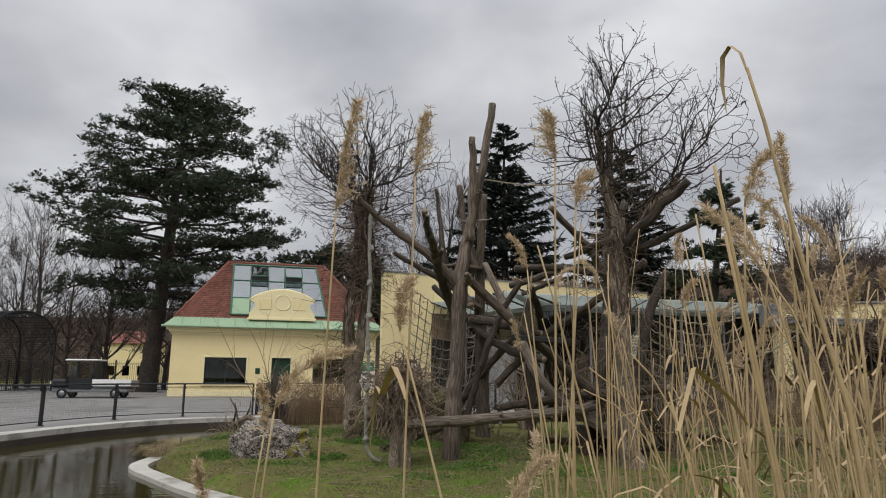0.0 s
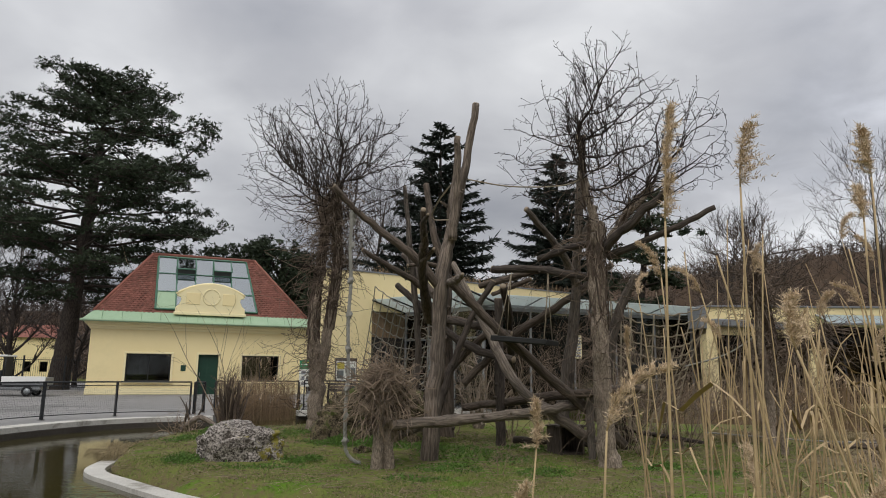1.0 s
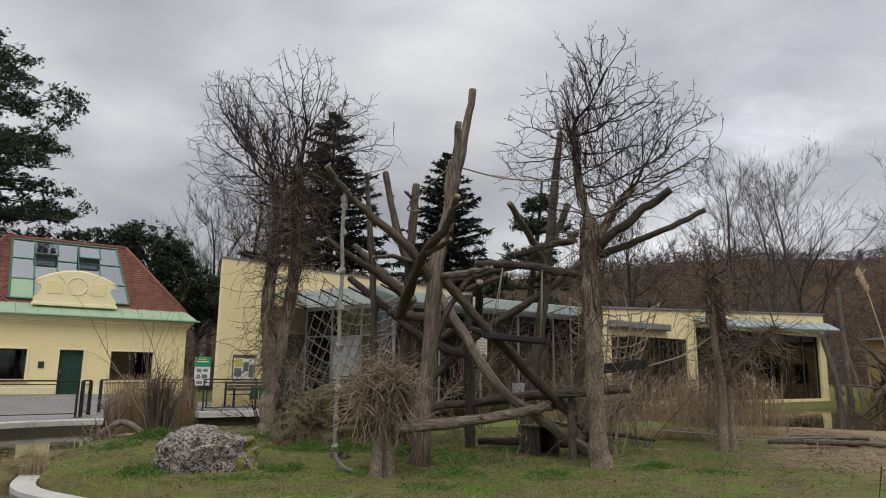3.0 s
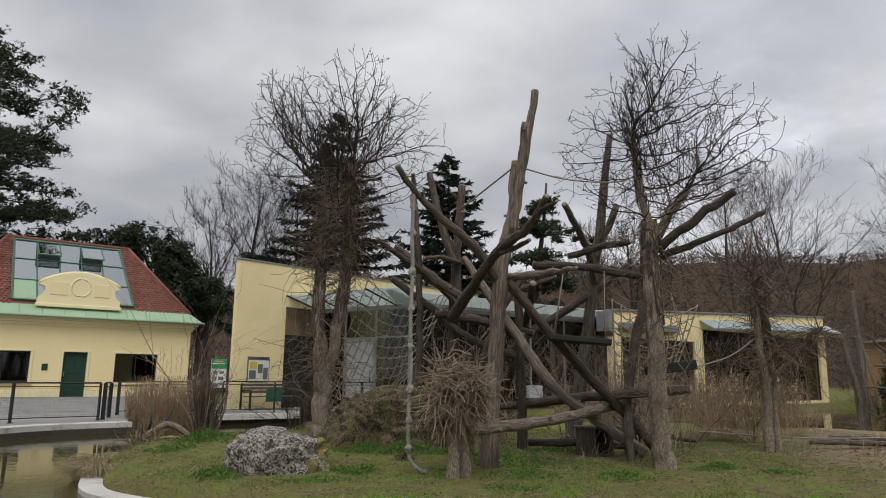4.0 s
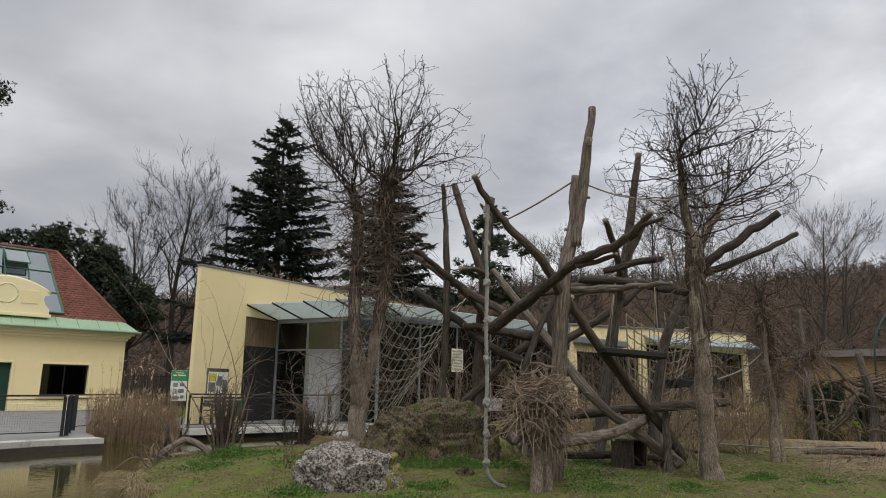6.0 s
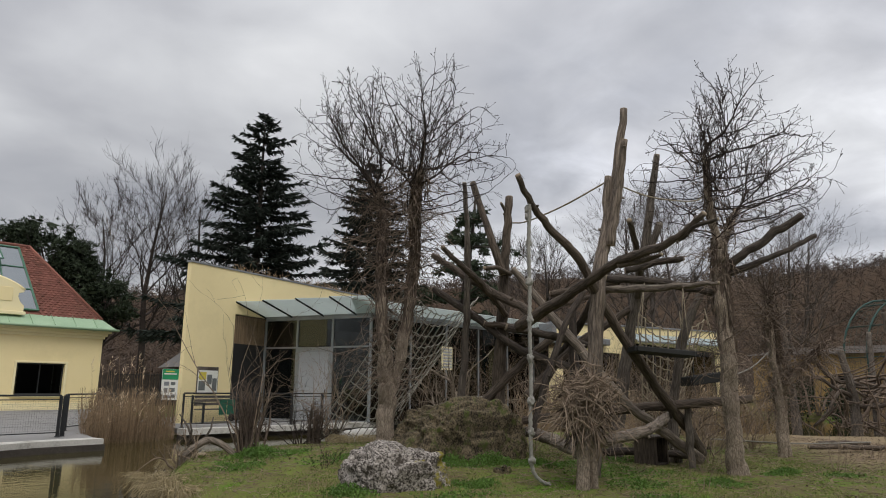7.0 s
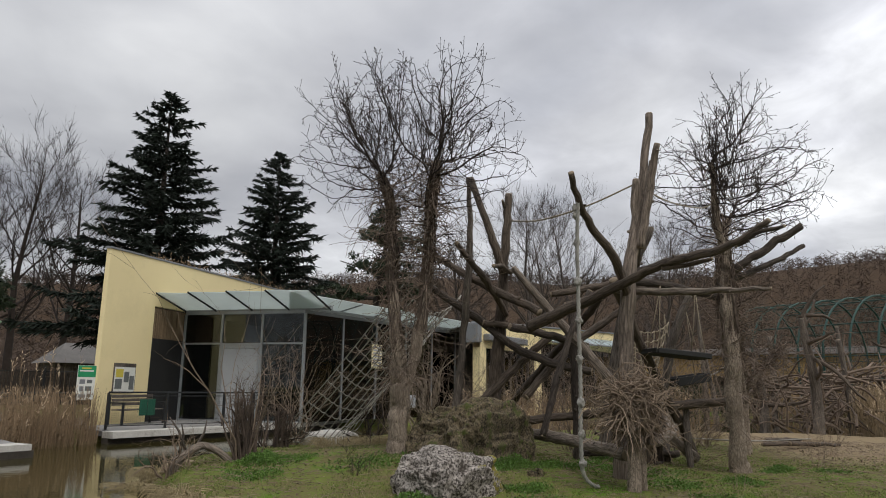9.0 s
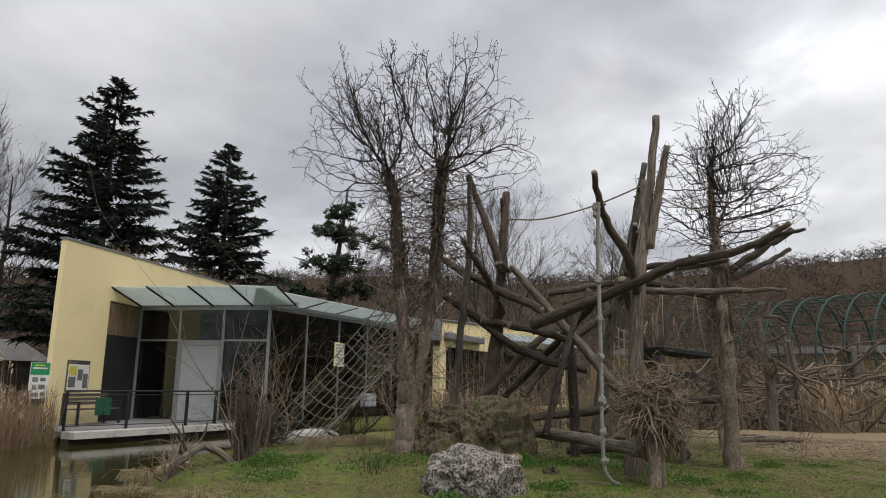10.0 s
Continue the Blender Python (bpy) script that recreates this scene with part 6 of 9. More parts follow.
def log(name, ctrl, mat, label, cut="cut_wood", knots=4, sides=14, category="log", group="climbing frame logs", seed=0):
    """A peeled trunk through control rows (x, y, z, radius), a little uneven, with sawn ends and knots."""
    c = spline(ctrl, 7)
    rng = np.random.default_rng(seed + int(abs(ctrl[0][0]) * 100))
    o = c[0, :3].copy()
    t = thing(name, Matrix.Translation(o), label, category, group)
    add_stem(t, c, o, rng, mat, cut, knots, sides)
    return t


def add_stem(t, c, o, rng, mat, cut="cut_wood", knots=4, sides=14):
    tb = Tubes()
    pts = c[:, :3] - o
    pts[1:-1] += rng.normal(0, 0.008, (len(pts) - 2, 3))
    rad = 0.67 * c[:, 3] * (1 + 0.05 * np.sin(np.linspace(0, 9, len(c)) + rng.uniform(0, 6)) + rng.normal(0, 0.03, len(c)))
    tb.bark(np.column_stack((pts, rad)), sides + 4, 0.07, 0.045, 0.07, rng.uniform(0, 50))
    for k in range(knots):
        i = rng.integers(1, len(c) - 1)
        a = unit(np.cross(pts[i + 1 if i + 1 < len(c) else i] - pts[i - 1], rng.normal(0, 1, 3)))
        tb.tube([pts[i] + a * rad[i] * 0.6, pts[i] + a * (rad[i] + rng.uniform(0.01, 0.04))], [rad[i] * 0.42, rad[i] * 0.26], 7)
    tb.make("trunk", M[mat], t)
    for e, f in ((0, 1), (-1, -2)):
        d = unit(pts[e] - pts[f])
        cap = Tubes()
        cap.tube([pts[e] - d * 0.01, pts[e] + d * 0.012], [rad[e] * 0.97, rad[e] * 0.93], sides)
        cap.make("sawn_end", M[cut], t)


def forked_post(stems, label, mat="grey_wood", seed=0):
    rng = np.random.default_rng(seed)
    o = np.array(stems[0][0][:3])
    t = thing("forked_post", Matrix.Translation(o), label, "post", "climbing frame logs")
    for st in stems:
        add_stem(t, spline(st, 7), o, rng, st_mat(mat, st), knots=3)
    return t


def st_mat(mat, st):
    return mat if st[0][3] > 0.105 else "brown_log"


forked_post([[(0.12, 10.62, -0.2, 0.21), (0.16, 10.6, 0.8, 0.185), (0.22, 10.58, 1.7, 0.17), (0.26, 10.5, 2.7, 0.155), (0.40, 10.45, 3.5, 0.12), (0.55, 10.4, 4.2, 0.105), (0.75, 10.32, 5.47, 0.085)],
             [(0.24, 10.48, 2.55, 0.10), (-0.02, 10.42, 2.86, 0.10), (-0.27, 10.38, 3.1, 0.092), (-0.82, 10.38, 3.5, 0.08), (-1.1, 10.3, 3.72, 0.07), (-1.4, 10.19, 4.01, 0.06)],
             [(0.40, 10.36, 3.3, 0.106), (0.44, 10.2, 4.1, 0.09), (0.42, 10.01, 4.81, 0.075)],
             [(0.40, 10.46, 3.4, 0.106), (0.46, 10.42, 4.36, 0.08)]], "tall weathered grey forked post with sawn arms", "pale_wood", 1)
forked_post([[(2.68, 12.8, -0.2, 0.20), (2.85, 12.7, 1.2, 0.17), (2.98, 12.5, 2.5, 0.15), (2.92, 12.0, 4.0, 0.12), (2.93, 11.64, 5.53, 0.075)],
             [(2.95, 12.3, 2.95, 0.106), (2.55, 11.85, 3.42, 0.095), (2.1, 11.5, 3.78, 0.085), (1.78, 11.3, 4.05, 0.07)],
             [(2.92, 12.2, 3.4, 0.106), (3.2, 11.9, 4.3, 0.10)]], "tall dark forked post behind the climbing frame", "grey_wood", 2)
forked_post([[(0.76, 13.8, -0.1, 0.21), (0.76, 13.74, 1.17, 0.19), (0.72, 13.5, 2.6, 0.16), (0.72, 13.42, 3.62, 0.13), (0.79, 13.37, 4.8, 0.095)],
             [(0.66, 13.4, 3.3, 0.12), (0.45, 13.5, 4.0, 0.105), (0.31, 13.9, 5.13, 0.085)],
             [(0.70, 13.4, 4.55, 0.05), (0.55, 13.3, 4.63, 0.035)]], "weathered forked post with two sawn arms", "brown_log", 3)
forked_post([[(0.15, 14.2, 0.1, 0.11), (0.2, 14.0, 2.0, 0.10), (0.0, 13.6, 3.6, 0.085), (-0.16, 13.47, 4.95, 0.06)]], "slender leaning post beside the mound", "grey_wood", 4)

LOGS = [
    ([(0.27, 12.41, 2.25, 0.145), (0.10, 11.3, 2.5, 0.125), (-0.06, 10.35, 2.72, 0.105), (-0.10, 9.75, 2.90, 0.09), (-0.13, 9.2, 2.95, 0.08), (-0.19, 8.65, 3.02, 0.07), (-0.24, 8.2, 3.22, 0.055)], "brown_log", "long dark log lashed across the fork"),
    ([(-0.10, 9.70, 2.85, 0.06), (-0.05, 9.35, 2.86, 0.05), (-0.02, 9.05, 2.90, 0.035)], "brown_log", "short side branch of the long log"),
    ([(-0.19, 8.62, 3.0, 0.05), (-0.22, 8.3, 3.10, 0.04), (-0.20, 8.05, 3.13, 0.028)], "dark_log", "short snag near the log's tip"),
    ([(2.1, 11.75, 3.28, 0.075), (2.55, 11.4, 3.42, 0.085), (2.95, 11.2, 3.50, 0.07)], "dark_log", "black log wedged between post and tree"),
    ([(0.36, 10.75, 2.70, 0.085), (0.36, 9.8, 2.58, 0.075), (0.32, 9.0, 2.53, 0.055), (0.28, 8.47, 2.49, 0.03)], "pale_log", "pale split branch bound on with cord"),
    ([(0.80, 13.28, 3.39, 0.10), (1.22, 12.4, 2.25, 0.11), (1.65, 11.6, 1.15, 0.12), (2.3, 11.35, 0.6, 0.125), (3.05, 11.17, 0.10, 0.13)], "pale_log", "thick leaning log with sawn foot"),
    ([(0.30, 10.78, 2.85, 0.10), (1.1, 10.95, 2.1, 0.11), (2.1, 11.15, 1.25, 0.12), (2.97, 11.32, 0.58, 0.12), (3.4, 11.4, 0.16, 0.12)], "brown_log", "diagonal brown log crossing the frame"),
    ([(1.05, 13.36, 0.67, 0.11), (2.0, 12.0, 0.88, 0.11), (3.04, 10.58, 1.07, 0.11), (3.3, 10.3, 1.10, 0.10)], "brown_log", "level brown log beside the frame"),
    ([(1.06, 13.34, 0.48, 0.13), (0.4, 12.0, 0.50, 0.13), (-0.15, 10.9, 0.46, 0.13), (-0.44, 10.15, 0.42, 0.13)], "pale_log", "long pale log lying low"),
    ([(-0.49, 9.75, 0.60, 0.10), (0.8, 10.25, 0.66, 0.115), (1.9, 10.95, 0.74, 0.11), (2.72, 11.51, 0.80, 0.10)], "pale_log", "pale peeled log propped on the post"),
    ([(2.4, 14.9, 0.9, 0.10), (2.0, 13.6, 1.7, 0.11), (1.75, 12.6, 2.35, 0.10), (1.5, 11.9, 2.8, 0.09)], "dark_log", "dark sloping log in the frame"),
    ([(1.0, 13.2, 1.1, 0.11), (1.9, 12.9, 2.0, 0.105), (2.9, 12.5, 2.7, 0.10), (3.6, 12.2, 3.3, 0.09)], "brown_log", "rising log tied to the tall post"),
    ([(0.72, 13.4, 2.55, 0.09), (0.1, 13.2, 3.0, 0.09), (-0.6, 13.0, 3.35, 0.075), (-0.95, 12.9, 3.55, 0.06)], "brown_log", "crooked log reaching out from the post"),
    ([(0.5, 13.1, 2.3, 0.10), (1.2, 12.7, 2.15, 0.10), (1.75, 12.4, 2.0, 0.095)], "dark_log", "short stained log with cut ends"),
    ([(0.75, 13.3, 3.3, 0.06), (0.3, 13.1, 3.35, 0.06), (-0.1, 12.9, 3.28, 0.05)], "brown_log", "short level branch on the post"),
    ([(2.55, 10.3, 2.75, 0.09), (1.9, 10.9, 2.95, 0.10), (1.2, 11.3, 3.0, 0.09)], "dark_log", "dark log between tree and post"),
    ([(1.9, 12.9, 0.12, 0.10), (2.6, 12.2, 0.16, 0.10), (3.4, 11.7, 0.13, 0.09)], "dark_log", "dark log lying on the grass"),
    ([(3.35, 11.95, -0.1, 0.15), (3.3, 11.9, 1.0, 0.13), (3.45, 11.7, 2.2, 0.12), (3.75, 11.5, 3.0, 0.10)], "grey_wood", "leaning post behind the vine tree"),
    ([(2.75, 11.1, -0.15, 0.09), (2.75, 11.12, 0.6, 0.09), (2.77, 11.15, 1.05, 0.085)], "grey_wood", "short prop under the logs"),
    ([(-0.07, 14.74, 3.79, 0.085), (0.2, 13.7, 3.18, 0.105), (0.49, 12.41, 2.5, 0.115)], "brown_log", "sloping log with a sawn end beside the fork"),
    ([(-0.2, 14.5, 3.1, 0.085), (0.38, 13.8, 2.48, 0.105), (0.85, 13.33, 1.98, 0.11), (1.33, 12.82, 1.69, 0.105), (1.78, 12.35, 1.55, 0.10)], "dark_log", "dark log descending through the frame"),
    ([(1.25, 12.78, 2.91, 0.085), (1.75, 12.4, 3.03, 0.095), (2.2, 12.01, 3.13, 0.09)], "brown_log", "short level log with sawn ends"),
    ([(1.62, 13.1, 2.2, 0.10), (1.1, 13.4, 1.7, 0.11), (0.55, 13.75, 1.07, 0.115), (0.25, 13.95, 0.55, 0.11)], "brown_log", "slanting strut behind the mound"),
    ([(0.4, 13.65, 2.4, 0.08), (0.9, 13.2, 2.3, 0.085), (1.35, 12.88, 2.17, 0.08)], "brown_log", "level log tied to the forked post"),
    ([(1.58, 12.5, -0.1, 0.14), (1.56, 12.52, 1.3, 0.125), (1.55, 12.55, 2.65, 0.11)], "dark_log", "upright post in the middle of the frame"),
    ([(1.45, 12.62, 2.74, 0.055), (1.75, 12.35, 2.85, 0.06), (2.05, 12.1, 2.97, 0.055)], "brown_log", "thin short log below another"),
    ([(1.35, 12.0, 2.9, 0.075), (0.95, 12.1, 2.2, 0.08), (0.62, 12.2, 1.3, 0.085), (0.4, 12.3, 0.5, 0.08)], "dark_log", "dark strut in the frame"),
]
for k, (rows, stuff_name, words) in enumerate(LOGS):
    log("log", rows, stuff_name, words, seed=k)

# driftwood on the sandy shore and fallen boughs
for k, rows in enumerate(([(7.4, 12.0, 0.10, 0.06), (8.1, 11.7, 0.10, 0.075), (9.0, 11.4, 0.06, 0.06)], [(7.9, 11.6, 0.12, 0.07), (8.6, 11.3, 0.10, 0.06), (9.6, 11.2, 0.04, 0.04)],
                          [(8.2, 12.3, 0.14, 0.05), (9.0, 12.2, 0.13, 0.06), (10.4, 12.4, 0.05, 0.05)])):
    log("driftwood", rows, "brown_log", "grey driftwood log on the sand", seed=k, group="driftwood")
log("bough", [(3.9, 13.9, 0.35, 0.05), (4.6, 13.4, 0.20, 0.06), (5.6, 13.0, 0.06, 0.05)], "dark_bark", "fallen bough on the grass", seed=9, group="")


def brush_nest():
    """A stump crowned with a bundle of brushwood."""
    rng = np.random.default_rng(80)
    t = thing("brushwood_stump", Matrix.Translation((-0.60, 9.91, 0.0)), "gnarled stump topped with a tangled brushwood bundle", "stump")
    for k, st in enumerate(([(-0.07, 0.0, -0.1, 0.095), (-0.05, 0.0, 0.3, 0.082), (-0.03, 0.0, 0.75, 0.09), (0.0, 0.02, 1.35, 0.075)],
                            [(0.09, 0.03, -0.1, 0.09), (0.08, 0.0, 0.35, 0.075), (0.10, 0.0, 0.8, 0.08), (0.13, 0.0, 1.3, 0.065)])):
        tb = Tubes()
        c = spline(st, 6)
        tb.bark(c, 20, 0.04, 0.12, 0.12, 7.0 + k)
        tb.make("trunk", M["bark"], t)
    tb = Tubes()
    for k in range(430):
        a = rng.uniform(0, 2 * math.pi)
        r = 0.22 * math.sqrt(rng.uniform(0, 1))
        p = np.array((math.cos(a) * r, math.sin(a) * r, rng.uniform(0.95, 1.36)))
        h = rng.uniform(0, 2 * math.pi)
        d = np.array((math.cos(h), math.sin(h), rng.normal(-0.05, 0.42)))
        l = rng.uniform(0.25, 0.95)
        pts, _ = wander(rng, p - d * l * 0.45, d, l, 7, 0.42, -0.13)
        w = rng.uniform(0.0035, 0.0095) * rng.choice((0.7, 1.0, 1.25))
        tb.tube(pts, np.linspace(w, w * 0.55, 8), 5, False)
    for k in range(170):
        a = rng.uniform(0, 2 * math.pi)
        r = rng.uniform(0.06, 0.24)
        p = np.array((math.cos(a) * r, math.sin(a) * r, rng.uniform(0.9, 1.25)))
        pts, _ = wander(rng, p, (math.cos(a) * 0.35, math.sin(a) * 0.35, -1.0), rng.uniform(0.3, 0.8), 6, 0.27, -0.05)
        w = rng.uniform(0.004, 0.011)
        tb.tube(pts, np.linspace(w, w * 0.5, 7), 4, False)
    tagged(tb.make("brushwood", M["dry_twig"], t, False), "tangled dry brushwood", kind="stuff")
    leaves = Tubes()
    for k in range(170):
        a = rng.uniform(0, 2 * math.pi)
        p = np.array((math.cos(a) * rng.uniform(0.1, 0.3), math.sin(a) * rng.uniform(0.1, 0.3), rng.uniform(0.55, 1.25)))
        v = unit(np.array((math.cos(a), math.sin(a), -1.2)) + rng.normal(0, 0.4, 3))
        leaves.leaf(p, p + v * rng.uniform(0.12, 0.25), 0.035, unit(np.cross(v, rng.normal(0, 1, 3))))
    tagged(leaves.make("dead_leaves", M["brown_log"], t, False), "shrivelled dead leaves", kind="stuff")
    return t


brush_nest()


def rope_line(name, ctrl, radius, mat, label, category="rope", twist=True, per=10):
    c = spline([(*p, radius) for p in ctrl], per)
    o = c[0, :3].copy()
    t = thing(name, Matrix.Translation(o), label, category)
    if twist:
        s = np.concatenate(([0], np.cumsum(np.linalg.norm(np.diff(c[:, :3], axis=0), axis=1))))
        fine = np.arange(0, s[-1], radius * 0.9)
        path = np.stack([np.interp(fine, s, c[:, i]) for i in range(3)], -1) - o
        d = np.gradient(path, axis=0)
        d /= np.linalg.norm(d, axis=1)[:, None]
        a = np.cross(d, (0.3, 1.0, 0.2))
        a /= np.linalg.norm(a, axis=1)[:, None]
        b = np.cross(d, a)
        for k in range(3):
            ph = fine / (radius * 9.0) * 2 * math.pi + k * 2.094
            tb = Tubes()
            tb.tube(path + (a * np.cos(ph)[:, None] + b * np.sin(ph)[:, None]) * radius * 0.5, [radius * 0.58] * len(path), 5)
            tb.make("strand", M[mat], t)
    else:
        tb = Tubes()
        tb.tube(c[:, :3] - o, c[:, 3], 5)
        tb.make("strand", M[mat], t)
    return t


def knotted_rope():
    t = rope_line("climbing_rope", [(-1.12, 10.30, 3.72), (-1.13, 10.33, 3.1), (-1.105, 10.35, 2.6), (-1.125, 10.34, 2.0), (-1.10, 10.36, 1.3), (-1.12, 10.36, 0.8), (-1.11, 10.36, 0.30), (-1.06, 10.34, 0.14), (-0.94, 10.30, 0.05), (-0.86, 10.28, 0.045)], 0.027, "rope", "pale knotted climbing rope hanging to the grass")
    o = Vector((-1.12, 10.30, 3.72))
    for z in (3.62, 3.52, 3.15, 2.62, 2.12, 1.62, 1.07, 0.68, 0.33):
        bm = bmesh.new()
        bmesh.ops.create_icosphere(bm, subdivisions=3, radius=0.046)
        for v in bm.verts:
            v.co *= 0.95 + 0.6 * noise.noise(v.co * 42 + Vector((0, 0, z * 7)))
            v.co.z *= 1.35
            v.co += Vector((-1.112, 10.35, z)) - o
        part("knot", bm, M["rope"], t, smooth=True)
    return t


knotted_rope()
rope_line("rope", [(0.88, 13.38, 4.31), (0.3, 12.2, 4.02), (0.25, 11.2, 4.06), (0.49, 10.41, 4.32)], 0.014, "net_rope", "thin rope slung between two posts", twist=False)
rope_line("rope", [(0.52, 10.40, 4.28), (1.3, 10.4, 4.18), (2.1, 10.3, 4.20), (2.5, 10.25, 4.35)], 0.012, "net_rope", "slack rope from post to tree", twist=False)
rope_line("rope", [(5.6, 13.0, 0.25), (7.4, 12.2, 0.16), (9.0, 11.6, 0.18)], 0.014, "rope", "pale rope stretched low over the sand", twist=False)


rope_line("rope", [(4.75, 11.9, 1.46), (5.5, 11.85, 1.68), (6.12, 11.8, 2.05)], 0.013, "rope", "pale rope from the platform to the thin tree", twist=False)


def cargo_net(corners, nu, nv, sag, mat, radius, label, seed):
    """A net of ropes between four corners (top left, top right, bottom right, bottom left), sagging by its own weight."""
    rng = np.random.default_rng(seed)
    tl, tr, br, bl = (np.array(c, float) for c in corners)
    t = thing("climbing_net", Matrix.Translation(tl), label, "net")

    def at(u, v):
        p = (tl * (1 - u) + tr * u) * (1 - v) + (bl * (1 - u) + br * u) * v
        p = p + np.array((0, 0, -sag * math.sin(math.pi * u) * (1 - 0.35 * v)))
        p = p + np.array((math.sin(7 * u + 3 * v + seed), math.cos(5 * v + 4 * u), math.sin(9 * u * v + seed))) * 0.045
        return p - tl
    for i in range(nu + 1):
        tb = Tubes()
        tb.tube([at(i / nu, v) for v in np.linspace(0, 1, nv * 2 + 1)], [radius] * (nv * 2 + 1), 5)
        tb.make("net_cord", M[mat], t)
    for j in range(nv + 1):
        tb = Tubes()
        pts = []
        for u in np.linspace(0, 1, nu * 2 + 1):
            p = at(u, j / nv)
            pts.append(p + np.array((0, 0, -0.03 * abs(math.sin(math.pi * u * nu)))))
        tb.tube(pts, [radius] * len(pts), 5)
        tb.make("net_cord", M[mat], t)
    return t


cargo_net([(-0.7, 14.6, 3.05), (1.3, 15.3, 3.1), (0.9, 18.2, 0.35), (-1.0, 18.2, 0.25)], 12, 13, 0.45, "dark_net", 0.011, "slack dark rope net hung over the shrubs", 1)
cargo_net([(3.9, 13.2, 2.75), (6.1, 13.4, 2.75), (5.2, 13.5, 0.25), (4.0, 13.3, 0.30)], 9, 12, 0.30, "net_rope", 0.014, "pale rope climbing net beside the vine tree", 2)


def hanging_board(at, turn, size, label, top, rim=0.045, tilt=0.0):
    t = thing("hanging_platform", pose(*at, 0, tilt, turn), label, "platform", "hanging platforms")
    w, d = size
    boxed("board", -w / 2, w / 2, -d / 2, d / 2, -0.03, 0.03, M["black_board"], t, 0.01)
    boxed("edge", -w / 2, w / 2, -d / 2 - 0.03, -d / 2 - 0.001, -0.035, rim, M["black_board"], t, 0.01)
    boxed("edge", -w / 2, w / 2, d / 2 + 0.001, d / 2 + 0.03, -0.035, rim, M["black_board"], t, 0.01)
    for x in (-w / 2 - 0.031, w / 2 + 0.001):
        boxed("end_board", x, x + 0.03, -d / 2, d / 2, -0.035, rim, M["black_board"], t, 0.008)
    for x in (-w / 2 + 0.06, w / 2 - 0.06):
        for y in (-d / 2 + 0.04, d / 2 - 0.04):
            tb = Tubes()
            tb.tube([(x, y, 0.03), (x * 0.9, y * 0.4, top * 0.5), (x * 0.8, 0, top)], [0.007] * 3, 5)
            tb.make("rope", M["net_rope"], t)
    return t


hanging_board((1.55, 10.55, 1.79), -32, (0.86, 0.52), "dark hanging platform on pale ropes", 1.05, 0.045, 5)
hanging_board((4.21, 11.9, 1.40), -24, (0.76, 0.42), "black feeding tray slung behind the tree", 1.35, 0.13, -8)


def shelter_box():
    t = thing("shelter_box", pose(2.52, 11.75, 0.0, 0, 0, 18), "brown wooden shelter box with an open dark front", "box")
    boxed("side", -0.24, -0.20, -0.2, 0.2, 0.0, 0.44, M["brown_log"], t, 0.006)
    boxed("side", 0.20, 0.24, -0.2, 0.2, 0.0, 0.44, M["brown_log"], t, 0.006)
    boxed("back", -0.20, 0.20, 0.17, 0.2, 0.0, 0.44, M["brown_log"], t, 0.004)
    boxed("roof", -0.27, 0.27, -0.24, 0.23, 0.441, 0.475, M["grey_wood"], t, 0.006)
    boxed("floor_board", -0.20, 0.20, -0.2, 0.17, 0.0, 0.03, M["dark_log"], t, 0.0)
    return t


shelter_box()

# ---- rocks, mound, herbs, shrubs ----


def boulder(name, at, size, seed, mat, label, rough=0.16, turn=0.0, sub=5, category="rock", pits=0.05, block=0.8):
    bm = bmesh.new()
    bmesh.ops.create_icosphere(bm, subdivisions=sub, radius=1.0)
    off = Vector((seed * 3.1, seed * 1.7, seed * 0.9))
    for v in bm.verts:
        n = v.co.normalized()
        k = 1 + rough * noise.noise(n * 1.6 + off) + rough * 0.6 * noise.noise(n * 3.7 + off) + rough * 0.25 * noise.noise(n * 9 + off)
        crust = noise.noise(n * 11 + off), noise.noise(n * 24 + off)
        k += pits * (0.8 * crust[0] - 0.9 * max(0.0, crust[0] - 0.15)) + pits * (0.6 * crust[1] - 0.8 * max(0.0, crust[1] - 0.1)) + 0.25 * pits * noise.noise(n * 48 + off)
        flat = Vector([math.copysign(abs(c) ** block, c) for c in n])
        v.co = Vector((flat.x * size[0], flat.y * size[1], flat.z * size[2])) * k
    t = thing(name, pose(*at, 0, 0, turn), label, category)
    part("body", bm, mat, t, smooth=True)
    return t


